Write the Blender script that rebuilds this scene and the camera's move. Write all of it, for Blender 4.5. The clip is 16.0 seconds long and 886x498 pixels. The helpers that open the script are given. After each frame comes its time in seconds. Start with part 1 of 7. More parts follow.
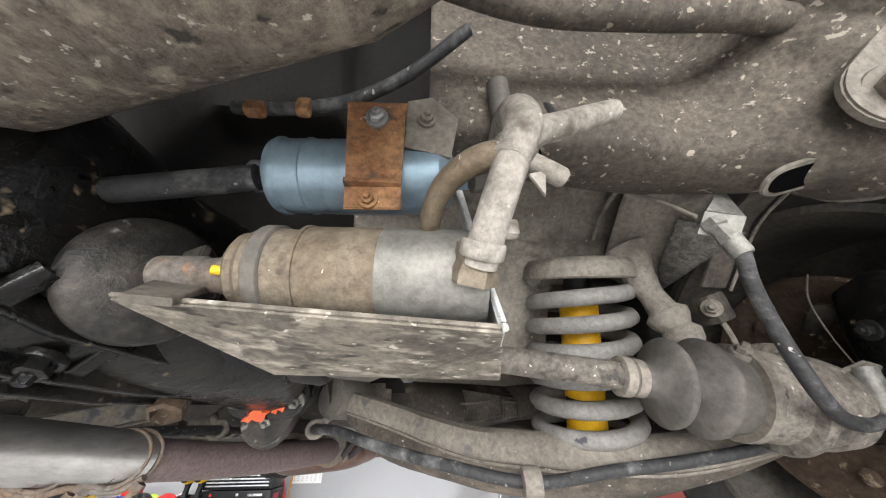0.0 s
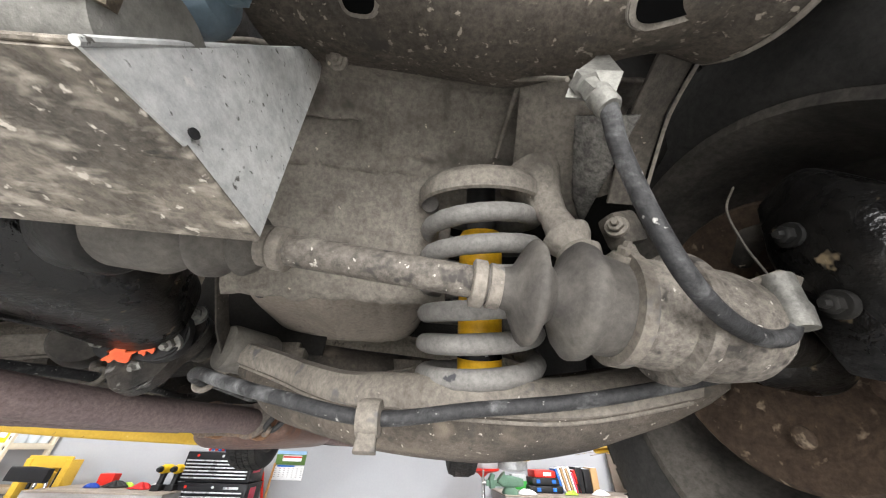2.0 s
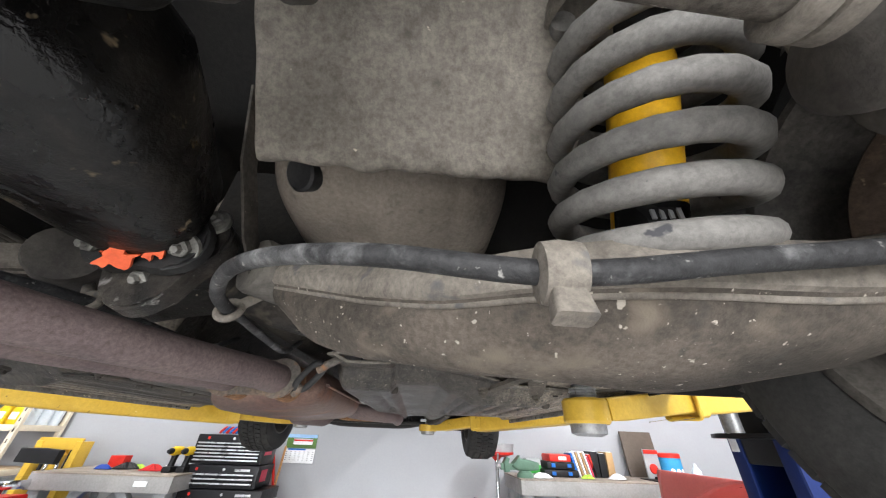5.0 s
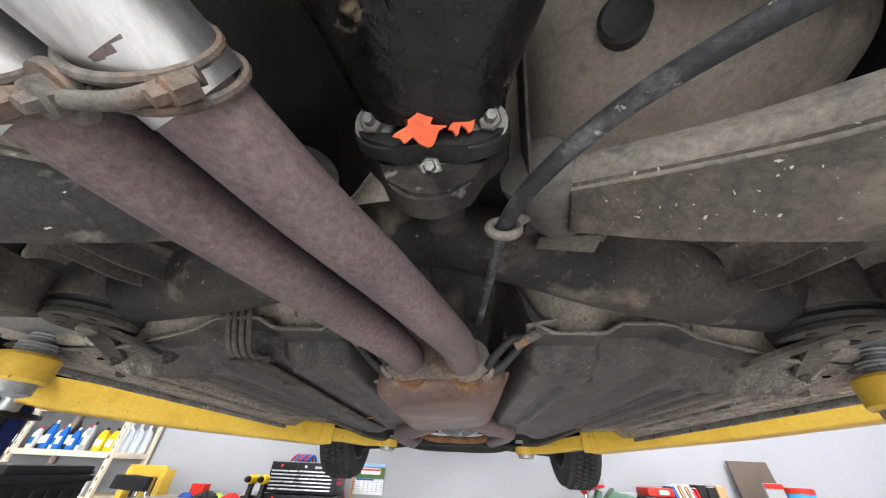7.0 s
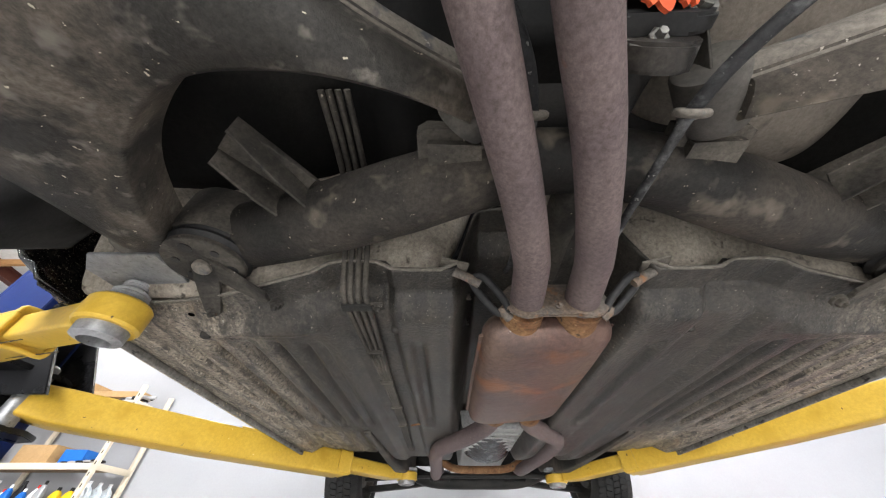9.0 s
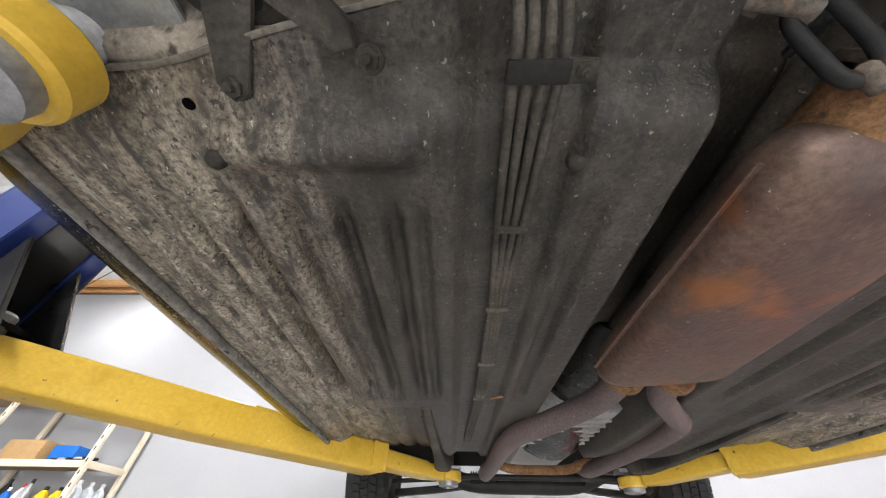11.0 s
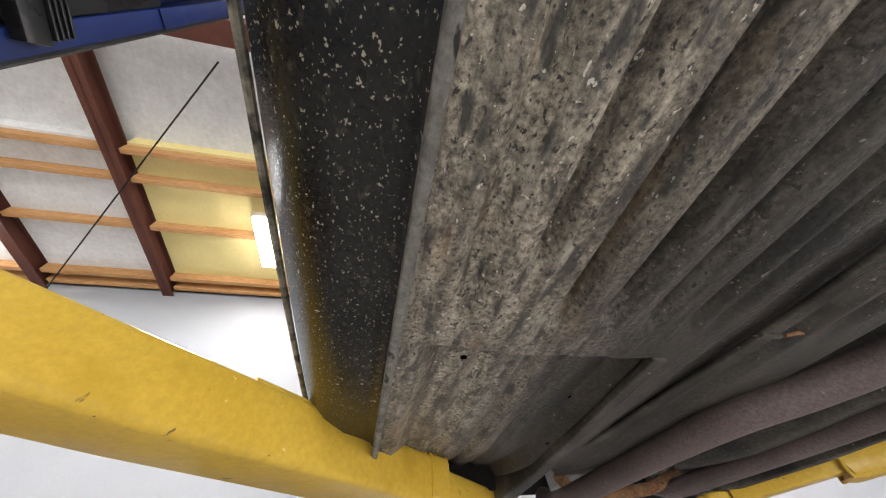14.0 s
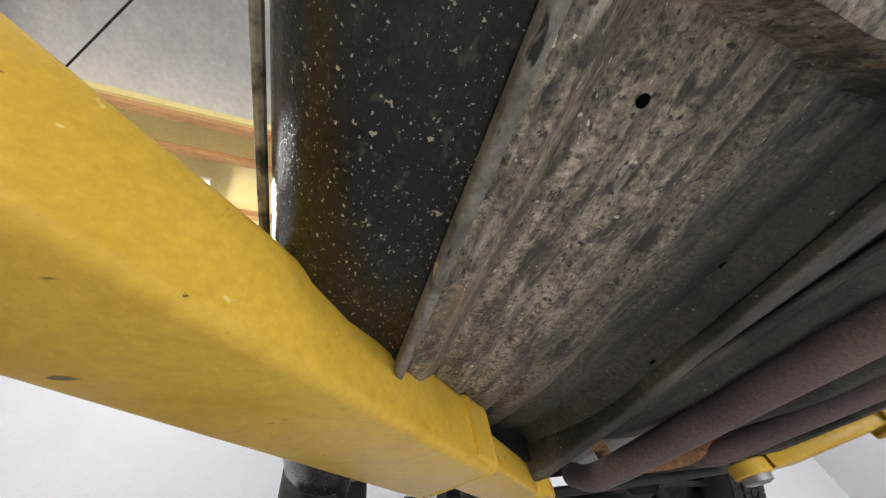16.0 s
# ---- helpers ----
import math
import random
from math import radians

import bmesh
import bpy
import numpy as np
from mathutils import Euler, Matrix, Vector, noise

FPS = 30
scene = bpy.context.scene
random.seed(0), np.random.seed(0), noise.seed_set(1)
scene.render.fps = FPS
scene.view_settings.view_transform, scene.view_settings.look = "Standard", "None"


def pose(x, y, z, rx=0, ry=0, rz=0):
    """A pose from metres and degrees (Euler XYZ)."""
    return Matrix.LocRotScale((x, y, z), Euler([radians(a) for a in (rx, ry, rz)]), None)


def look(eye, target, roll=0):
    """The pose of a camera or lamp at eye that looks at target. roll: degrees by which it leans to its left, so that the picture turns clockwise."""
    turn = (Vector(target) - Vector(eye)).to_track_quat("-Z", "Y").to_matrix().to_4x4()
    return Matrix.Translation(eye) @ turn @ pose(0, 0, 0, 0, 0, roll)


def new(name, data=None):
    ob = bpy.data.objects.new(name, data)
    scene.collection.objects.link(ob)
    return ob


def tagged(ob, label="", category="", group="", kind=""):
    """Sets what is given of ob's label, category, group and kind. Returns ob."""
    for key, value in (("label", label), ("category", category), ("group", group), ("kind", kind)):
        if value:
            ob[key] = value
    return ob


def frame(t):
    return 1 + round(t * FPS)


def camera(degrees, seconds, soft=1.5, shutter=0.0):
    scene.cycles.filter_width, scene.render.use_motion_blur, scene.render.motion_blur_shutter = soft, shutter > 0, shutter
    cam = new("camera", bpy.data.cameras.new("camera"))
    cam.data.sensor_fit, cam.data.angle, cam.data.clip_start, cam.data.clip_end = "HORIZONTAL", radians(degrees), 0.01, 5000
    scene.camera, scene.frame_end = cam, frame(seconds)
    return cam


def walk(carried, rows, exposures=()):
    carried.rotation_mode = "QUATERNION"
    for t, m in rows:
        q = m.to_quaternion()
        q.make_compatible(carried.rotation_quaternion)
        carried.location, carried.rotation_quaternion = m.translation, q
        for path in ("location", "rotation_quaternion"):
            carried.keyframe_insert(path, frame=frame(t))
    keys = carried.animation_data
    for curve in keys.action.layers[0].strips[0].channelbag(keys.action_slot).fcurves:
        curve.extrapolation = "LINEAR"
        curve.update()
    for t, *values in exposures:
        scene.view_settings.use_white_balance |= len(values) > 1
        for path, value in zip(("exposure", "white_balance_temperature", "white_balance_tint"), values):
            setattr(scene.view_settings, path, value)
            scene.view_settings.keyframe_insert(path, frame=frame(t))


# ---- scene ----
# The camera's height of reference: all car heights below are given from the level of the floor pan, which hangs LIFT above the shop floor.
LIFT = 1.45
LAMP_W = 148
DOOR_W = 560
EXPO = [(0, 0.62, 6450, 10), (1, 0.76, 6450, 10), (1.5, 0.74, 6450, 10), (2.5, 0.58, 6450, 10), (3.7, 0.52, 6400, 10), (6, 0.44, 6250, 10), (8, 0.68, 6300, 10), (11, 0.58, 6450, 10), (12.5, 0.36, 6450, 10), (16, 0.33, 6500, 10)]
WAY = [
    (0.00, 0.2320, -0.1980, 0.0080, -4.36, 31.58, 0.63),
    (0.50, 0.2680, -0.1790, 0.0060, -4.24, 31.77, 0.23),
    (1.00, 0.3170, -0.1460, -0.0160, -4.86, 32.85, -0.80),
    (1.50, 0.3680, -0.1190, -0.0280, -4.51, 32.86, -1.60),
    (2.00, 0.3740, -0.1140, -0.0440, -4.79, 32.70, -1.71),
    (2.50, 0.3700, -0.1190, -0.0500, -5.08, 32.56, -1.54),
    (3.00, 0.3870, -0.1130, -0.0470, -4.94, 32.33, -1.59),
    (3.50, 0.3750, -0.0950, -0.0440, -4.68, 32.03, -1.47),
    (3.70, 0.3630, -0.0840, -0.0510, -4.80, 32.53, -1.50),
    (5.80, 0.2420, 0.1170, -0.0990, -2.86, 30.43, -2.96),
    (6.00, 0.2300, 0.1290, -0.1040, -0.99, 30.70, -2.81),
    (6.50, 0.1690, 0.1590, -0.1160, 2.30, 32.39, -2.81),
    (7.00, 0.0410, 0.1860, -0.1380, 3.08, 35.32, -2.16),
    (7.50, -0.0230, 0.2050, -0.1890, 2.28, 38.70, -1.32),
    (8.00, -0.0590, 0.2120, -0.2660, 1.27, 42.41, 0.03),
    (8.20, -0.0780, 0.2240, -0.2780, 0.98, 43.77, -0.09),
    (10.30, -0.2578, 0.4423, -0.2371, 0.92, 42.49, -0.46),
    (10.50, -0.2712, 0.4995, -0.2429, 1.34, 43.33, -0.71),
    (11.00, -0.3466, 0.5809, -0.2514, 0.94, 44.38, -0.94),
    (11.50, -0.5689, 0.6211, -0.2541, -2.44, 45.99, 1.19),
    (12.00, -0.6821, 0.6672, -0.2235, -5.39, 46.84, 1.48),
    (12.50, -0.7296, 0.7168, -0.2126, -7.14, 47.28, 2.79),
    (13.00, -0.7421, 0.7891, -0.2006, -8.89, 47.82, 3.95),
    (13.50, -0.7501, 0.9130, -0.1933, -10.11, 48.30, 4.41),
    (14.00, -0.7417, 1.0442, -0.1947, -11.51, 49.17, 4.71),
    (14.50, -0.7227, 1.1558, -0.1779, -12.43, 49.14, 5.01),
    (15.00, -0.7392, 1.2389, -0.1832, -14.45, 49.63, 5.37),
    (15.50, -0.7640, 1.3270, -0.1820, -16.64, 49.99, 6.14),
    (16.00, -0.7910, 1.3950, -0.1690, -18.29, 50.06, 9.48),
]
cam = camera(109.70, 16.0, soft=1.15)
walk(cam, [(t, pose(x, y, z + LIFT, 90 + pitch, roll, yaw)) for t, x, y, z, yaw, pitch, roll in WAY], EXPO)

# ---- world and lamps ----
world = bpy.data.worlds.new("shop_air")
scene.world = world
world.use_nodes = True
world.node_tree.nodes["Background"].inputs[0].default_value = (0.75, 0.8, 0.85, 1)
world.node_tree.nodes["Background"].inputs[1].default_value = 0.0


# Light of an unseen, assumed bay door, added to brighten the car's underside.
door_light = bpy.data.lights.new("unseen_door_light", "AREA")
door_light.shape, door_light.size, door_light.size_y, door_light.energy, door_light.color = "RECTANGLE", 5.9, 2.9, DOOR_W, (1.0, 0.985, 0.97)
opening = new("unseen_door_light", door_light)
opening.matrix_world = look((0, -4.5, 1.6), (0, -2.2, 0.0))


def ceiling_lamp(x, y, z, watts, sx=1.25, sy=0.3):
    lamp = bpy.data.lights.new("ceiling_lamp_light", "AREA")
    lamp.shape, lamp.size, lamp.size_y, lamp.energy, lamp.color = "RECTANGLE", sx, sy, watts, (0.98, 0.985, 1.0)
    ob = new("ceiling_lamp_light", lamp)
    ob.location = (x, y, z)
    return ob

# ---- materials ----
def ramp(nt, src, stops):
    n = nt.nodes.new("ShaderNodeValToRGB")
    els = n.color_ramp.elements
    while len(els) < len(stops):
        els.new(0.5)
    for e, (p, c) in zip(els, stops):
        e.position = p
        e.color = (*c, 1) if len(c) == 3 else c
    nt.links.new(src, n.inputs[0])
    return n.outputs[0]


def noise_node(nt, vec, scale, detail=4.0, rough=0.6, dist=0.0):
    n = nt.nodes.new("ShaderNodeTexNoise")
    n.inputs["Scale"].default_value, n.inputs["Detail"].default_value = scale, detail
    n.inputs["Roughness"].default_value, n.inputs["Distortion"].default_value = rough, dist
    nt.links.new(vec, n.inputs["Vector"])
    return n.outputs["Fac"]


def mix(nt, fac, a, b, mode="MIX"):
    n = nt.nodes.new("ShaderNodeMix")
    n.data_type, n.blend_type = "RGBA", mode
    for sock, val in ((n.inputs[0], fac), (n.inputs[6], a), (n.inputs[7], b)):
        if isinstance(val, (int, float)):
            sock.default_value = val
        elif isinstance(val, tuple):
            sock.default_value = (*val, 1)
        else:
            nt.links.new(val, sock)
    return n.outputs[2]


def grey(v):
    return (v, v, v)


def muted(c, k=0.12):
    """Dust and grime colours drawn towards grey; strong paints stay."""
    if max(c) < 0.6 and (max(c) - min(c)) < 0.6 * max(c):
        m = sum(c) / 3
        return tuple(v + (m - v) * k for v in c)
    return c


def material(name, base, other=None, patch=4.0, cover=(0.4, 0.65), fine=120.0, fine_amount=0.35, rough=0.7, rough_var=0.15, metal=0.0,
             specks=(), bump=0.3, bump_scale=200.0, stretch=(1, 1, 1), coat=0.0, emit=None, zone=None, s=2.2, spec=0.2):
    """base and other colour mixed in patches, fine grain over both; specks: rows of (colour, scale, from, to, stretch); zone: (from, to, colour, other colour) of the part far from the car's middle; s: fineness."""
    base, other = muted(base), muted(other) if other else None
    specks = [(muted(row[0]), *row[1:]) for row in specks]
    m = bpy.data.materials.new(name)
    m.use_nodes = True
    nt = m.node_tree
    bsdf = nt.nodes["Principled BSDF"]
    tc = nt.nodes.new("ShaderNodeTexCoord")
    mp = nt.nodes.new("ShaderNodeMapping")
    mp.inputs["Scale"].default_value = stretch
    nt.links.new(tc.outputs["Object"], mp.inputs["Vector"])
    vec = mp.outputs[0]
    col = base
    big = noise_node(nt, vec, patch, 5.0, 0.6, 0.4)
    if other:
        col = mix(nt, ramp(nt, big, [(cover[0], grey(0)), (cover[1], grey(1))]), base, other)
    if zone:
        sep = nt.nodes.new("ShaderNodeSeparateXYZ")
        nt.links.new(tc.outputs["Object"], sep.inputs[0])
        ab = nt.nodes.new("ShaderNodeMath")
        ab.operation = "ABSOLUTE"
        nt.links.new(sep.outputs[0], ab.inputs[0])
        m3 = nt.nodes.new("ShaderNodeMapping")
        m3.inputs["Scale"].default_value = (2.6, 0.10, 1)
        nt.links.new(tc.outputs["Object"], m3.inputs["Vector"])
        wob = nt.nodes.new("ShaderNodeMath")
        wob.operation = "MULTIPLY_ADD"
        nt.links.new(noise_node(nt, m3.outputs[0], 14, 6.0, 0.7, 0.0), wob.inputs[0])
        wob.inputs[1].default_value = 0.2
        rear = nt.nodes.new("ShaderNodeMapRange")
        nt.links.new(sep.outputs[1], rear.inputs["Value"])
        for sock, val in (("From Min", 1.4), ("From Max", 0.68), ("To Min", -0.05), ("To Max", -0.03)):
            rear.inputs[sock].default_value = val
        spread = nt.nodes.new("ShaderNodeMath")
        nt.links.new(ab.outputs[0], spread.inputs[0])
        nt.links.new(rear.outputs[0], spread.inputs[1])
        nt.links.new(spread.outputs[0], wob.inputs[2])
        streak = ramp(nt, noise_node(nt, m3.outputs[0], 22, 4.0, 0.6, 0.0), [(0.38, grey(0)), (0.62, grey(1))])
        inner = col
        m4 = nt.nodes.new("ShaderNodeMapping")
        m4.inputs["Scale"].default_value = (1.0, 0.5, 1)
        nt.links.new(tc.outputs["Object"], m4.inputs["Vector"])
        worn = ramp(nt, noise_node(nt, m4.outputs[0], 34, 8.0, 0.72, 0.5), [(0.47, grey(0)), (0.63, grey(1))])
        col = mix(nt, worn, mix(nt, streak, zone[2], zone[3]), zone[4])
        zone_mask = ramp(nt, wob.outputs[0], [(zone[0] + 0.10, grey(0.09)), (zone[1] + 0.10, grey(1))])
    fine, bump_scale = fine * s, bump_scale * s
    grain = noise_node(nt, vec, fine * 0.55, 9.0, 0.74)
    if fine_amount:
        g = ramp(nt, grain, [(0.36, grey(max(0.05, 1 - fine_amount * 1.1))), (0.64, grey(1 + fine_amount * 0.75))])
        col = mix(nt, 1.0, col, g, "MULTIPLY")
    for colour, scale, lo, hi, st in specks:
        m2 = nt.nodes.new("ShaderNodeMapping")
        m2.inputs["Scale"].default_value = st
        m2.inputs["Location"].default_value = (scale * 0.37, 1.3, 2.1)
        nt.links.new(tc.outputs["Object"], m2.inputs["Vector"])
        f = noise_node(nt, m2.outputs[0], scale * s, 3.0, 0.55, 0.2)
        col = mix(nt, ramp(nt, f, [(lo, grey(0)), (hi, grey(1))]), col, colour)
    if zone:
        m5 = nt.nodes.new("ShaderNodeMapping")
        m5.inputs["Scale"].default_value = (1, 0.7, 1)
        nt.links.new(tc.outputs["Object"], m5.inputs["Vector"])
        chips = ramp(nt, noise_node(nt, m5.outputs[0], 230, 2.0, 0.5, 0.3), [(0.70, grey(0)), (0.73, grey(1))])
        inner = mix(nt, chips, mix(nt, 0.5, inner, g, "MULTIPLY"), (0.22, 0.198, 0.165))
        col = mix(nt, zone_mask, inner, col)
    if isinstance(col, tuple):
        bsdf.inputs["Base Color"].default_value = (*col, 1)
    else:
        nt.links.new(col, bsdf.inputs["Base Color"])
    bsdf.inputs["Metallic"].default_value = metal
    bsdf.inputs["Specular IOR Level"].default_value = spec
    r = ramp(nt, big, [(0.3, grey(max(0.03, rough - rough_var))), (0.7, grey(min(1, rough + rough_var)))])
    nt.links.new(r, bsdf.inputs["Roughness"])
    if coat:
        bsdf.inputs["Coat Weight"].default_value = coat
        bsdf.inputs["Coat Roughness"].default_value = 0.12
    if bump:
        b = nt.nodes.new("ShaderNodeBump")
        b.inputs["Strength"].default_value = bump
        b.inputs["Distance"].default_value = 0.002
        f = noise_node(nt, vec, bump_scale, 4.0, 0.65)
        nt.links.new(f, b.inputs["Height"])
        nt.links.new(b.outputs[0], bsdf.inputs["Normal"])
    if emit:
        bsdf.inputs["Emission Color"].default_value = (*emit[0], 1)
        bsdf.inputs["Emission Strength"].default_value = emit[1]
    return m


one = (1, 1, 1)
dust = (0.30, 0.25, 0.19)
mud = (0.42, 0.36, 0.28)
PAN = material("undercoat_floor", (0.012, 0.0116, 0.011), (0.055, 0.0475, 0.040), 7, (0.40, 0.68), 150, 0.66, 0.48, 0.12,
               specks=[((0.060, 0.053, 0.045), 30, 0.54, 0.66, (1, 0.30, 1)), ((0.42, 0.37, 0.30), 26, 0.60, 0.74, (1, 0.22, 1)), ((0.038, 0.035, 0.032), 105, 0.58, 0.66, (1, 0.7, 1)), ((0.58, 0.54, 0.45), 85, 0.675, 0.70, (1, 0.7, 1)), ((0.26, 0.17, 0.095), 7, 0.62, 0.78, (1, 0.35, 1))],
               bump=1.0, bump_scale=75, spec=0.38, zone=(0.40, 0.56, (0.185, 0.157, 0.122), (0.40, 0.345, 0.272), (0.090, 0.077, 0.061)))
SEAM = material("scuffed_seam_sealer", (0.23, 0.215, 0.19), (0.13, 0.12, 0.105), 30, (0.4, 0.65), 120, 0.3, 0.7, 0.1,
                specks=[((0.52, 0.44, 0.30), 26, 0.64, 0.68, (1, 0.4, 1)), ((0.03, 0.028, 0.025), 40, 0.62, 0.68, (1, 0.4, 1))], bump=0.5)
CARRIER = material("black_grimy_carrier", (0.018, 0.0162, 0.0145), (0.072, 0.060, 0.048), 6, (0.46, 0.72), 140, 0.35, 0.6, 0.12,
                   specks=[((0.26, 0.22, 0.17), 60, 0.69, 0.73, one), ((0.15, 0.125, 0.095), 9, 0.58, 0.74, one)], bump=0.45, bump_scale=120)
DUSTY = material("dusty_undercoat", (0.130, 0.115, 0.095), (0.208, 0.186, 0.157), 7, (0.35, 0.7), 140, 0.3, 0.85, 0.08,
                 specks=[((0.07, 0.062, 0.052), 12, 0.55, 0.75, one), (mud, 60, 0.72, 0.76, one)], bump=0.5, bump_scale=120)
DUSTY_DARK = material("dark_dusty_steel", (0.024, 0.022, 0.0195), (0.13, 0.113, 0.092), 7, (0.38, 0.7), 140, 0.35, 0.7, 0.12,
                      specks=[(mud, 55, 0.70, 0.75, one)], bump=0.35, bump_scale=140)
SHAFT = material("mottled_grimy_shaft", (0.105, 0.092, 0.077), (0.205, 0.183, 0.155), 14, (0.40, 0.62), 140, 0.45, 0.7, 0.12,
                 specks=[((0.045, 0.040, 0.036), 26, 0.58, 0.66, one), ((0.40, 0.37, 0.32), 55, 0.67, 0.70, one)], bump=0.6, bump_scale=90)
MUDDY = material("mud_spattered_steel", (0.088, 0.075, 0.061), (0.192, 0.160, 0.126), 9, (0.35, 0.7), 120, 0.4, 0.85, 0.1,
                 specks=[((0.24, 0.205, 0.16), 30, 0.55, 0.68, one), ((0.40, 0.36, 0.30), 70, 0.64, 0.69, one), ((0.04, 0.035, 0.03), 36, 0.62, 0.70, one)], bump=0.8, bump_scale=120)
ARM = material("greyed_cast_arm", (0.132, 0.115, 0.095), (0.215, 0.191, 0.160), 8, (0.35, 0.7), 130, 0.3, 0.75, 0.1,
               specks=[((0.07, 0.075, 0.08), 16, 0.6, 0.72, one), ((0.40, 0.37, 0.32), 45, 0.7, 0.75, one)], bump=0.35)
SPATTER = material("mud_dotted_rail", (0.058, 0.049, 0.039), (0.118, 0.100, 0.079), 7, (0.35, 0.7), 150, 0.4, 0.85, 0.1,
                   specks=[((0.25, 0.22, 0.175), 60, 0.63, 0.68, one), ((0.36, 0.32, 0.26), 34, 0.71, 0.74, one), ((0.045, 0.04, 0.034), 14, 0.6, 0.72, one)], bump=0.5, bump_scale=130)
OILY = material("oily_black_casting", (0.0045, 0.0042, 0.004), (0.022, 0.019, 0.015), 16, (0.52, 0.75), 120, 0.5, 0.30, 0.2,
                specks=[((0.16, 0.12, 0.07), 24, 0.66, 0.74, one)], bump=1.0, bump_scale=30, spec=0.32)
TANK = material("dusty_tank_coating", (0.19, 0.160, 0.128), (0.27, 0.232, 0.190), 9, (0.35, 0.7), 150, 0.18, 0.85, 0.08,
                specks=[((0.12, 0.10, 0.082), 20, 0.6, 0.75, one)], bump=0.9, bump_scale=70)
TAN = material("tan_dusty_ledge", (0.24, 0.205, 0.165), (0.42, 0.37, 0.30), 6, (0.38, 0.66), 140, 0.3, 0.85, 0.08,
               specks=[((0.07, 0.06, 0.05), 22, 0.62, 0.72, one), (mud, 60, 0.70, 0.74, one)], bump=0.5, bump_scale=120)
GRIT = material("sprayed_grit", (0.22, 0.21, 0.19), (0.12, 0.115, 0.105), 90, (0.4, 0.6), 220, 0.4, 0.8, 0.1, bump=1.0, bump_scale=140)
BLACKSTEEL = material("black_painted_steel", (0.010, 0.0098, 0.0094), (0.030, 0.028, 0.025), 9, (0.4, 0.7), 140, 0.3, 0.5, 0.15, bump=0.25)
RUBBER = material("grey_dusty_rubber", (0.052, 0.047, 0.043), (0.138, 0.127, 0.108), 12, (0.35, 0.7), 150, 0.2, 0.78, 0.1, bump=0.25)
HOSE = material("scuffed_black_hose", (0.03, 0.03, 0.031), (0.16, 0.16, 0.16), 26, (0.5, 0.72), 150, 0.4, 0.6, 0.15,
                specks=[((0.32, 0.31, 0.29), 60, 0.66, 0.73, one)], bump=0.3)
BLACKHOSE = material("black_rubber", (0.016, 0.016, 0.017), (0.035, 0.034, 0.033), 14, (0.4, 0.7), 150, 0.25, 0.5, 0.1, bump=0.15)
CHALKY = material("chalky_old_hose", (0.175, 0.155, 0.130), (0.31, 0.285, 0.25), 18, (0.35, 0.65), 110, 0.4, 0.85, 0.1,
                  specks=[((0.085, 0.07, 0.055), 22, 0.57, 0.70, one), ((0.42, 0.39, 0.34), 60, 0.66, 0.70, one)], bump=0.5, bump_scale=110)
EXHAUST = material("heat_tinted_exhaust_pipe", (0.125, 0.092, 0.092), (0.185, 0.138, 0.128), 8, (0.35, 0.7), 170, 0.3, 0.62, 0.1, 0.25,
                   specks=[((0.36, 0.32, 0.30), 30, 0.74, 0.77, (1, 0.5, 1)), ((0.26, 0.10, 0.05), 11, 0.68, 0.8, one)], bump=0.35, bump_scale=170)
MUFFLER = material("rusty_muffler_skin", (0.120, 0.066, 0.052), (0.185, 0.125, 0.092), 6, (0.40, 0.66), 110, 0.30, 0.46, 0.12, 0.4,
                   specks=[((0.23, 0.095, 0.040), 6, 0.54, 0.70, one), ((0.40, 0.36, 0.29), 60, 0.72, 0.75, one), ((0.07, 0.052, 0.052), 4, 0.56, 0.72, one)],
                   bump=0.45, bump_scale=70)
RUSTGREY = material("grey_rusty_steel", (0.13, 0.115, 0.10), (0.17, 0.12, 0.085), 24, (0.4, 0.65), 140, 0.4, 0.75, 0.1, 0.2, specks=[((0.24, 0.12, 0.06), 30, 0.6, 0.72, one)], bump=0.4)
CASTDULL = material("dull_zinc_steel", (0.17, 0.165, 0.15), (0.24, 0.235, 0.21), 30, (0.4, 0.65), 140, 0.3, 0.55, 0.1, 0.5, bump=0.3)
RUST = material("rusty_steel", (0.16, 0.075, 0.035), (0.26, 0.15, 0.075), 22, (0.35, 0.65), 140, 0.45, 0.8, 0.1, 0.1,
                specks=[((0.07, 0.045, 0.03), 36, 0.58, 0.7, one), ((0.45, 0.36, 0.25), 90, 0.7, 0.75, one)], bump=0.5, bump_scale=130)
STAINLESS = material("brushed_stainless_pipe", (0.425, 0.416, 0.399), (0.527, 0.518, 0.501), 10, (0.35, 0.7), 90, 0.2, 0.28, 0.1, 0.9, bump=0.12, bump_scale=120, stretch=(1, 0.15, 1))
GALV = material("zinc_plated_plate", (0.26, 0.265, 0.27), (0.38, 0.385, 0.39), 22, (0.35, 0.65), 90, 0.2, 0.42, 0.12, 0.6,
                specks=[((0.16, 0.15, 0.14), 44, 0.66, 0.74, one)], bump=0.2)
ZINC = material("weathered_zinc_sheet", (0.414, 0.420, 0.414), (0.540, 0.546, 0.529), 14, (0.35, 0.65), 100, 0.2, 0.62, 0.1, 0.2,
                specks=[((0.10, 0.095, 0.085), 85, 0.64, 0.71, one), ((0.55, 0.54, 0.51), 40, 0.66, 0.74, one)], bump=0.3)
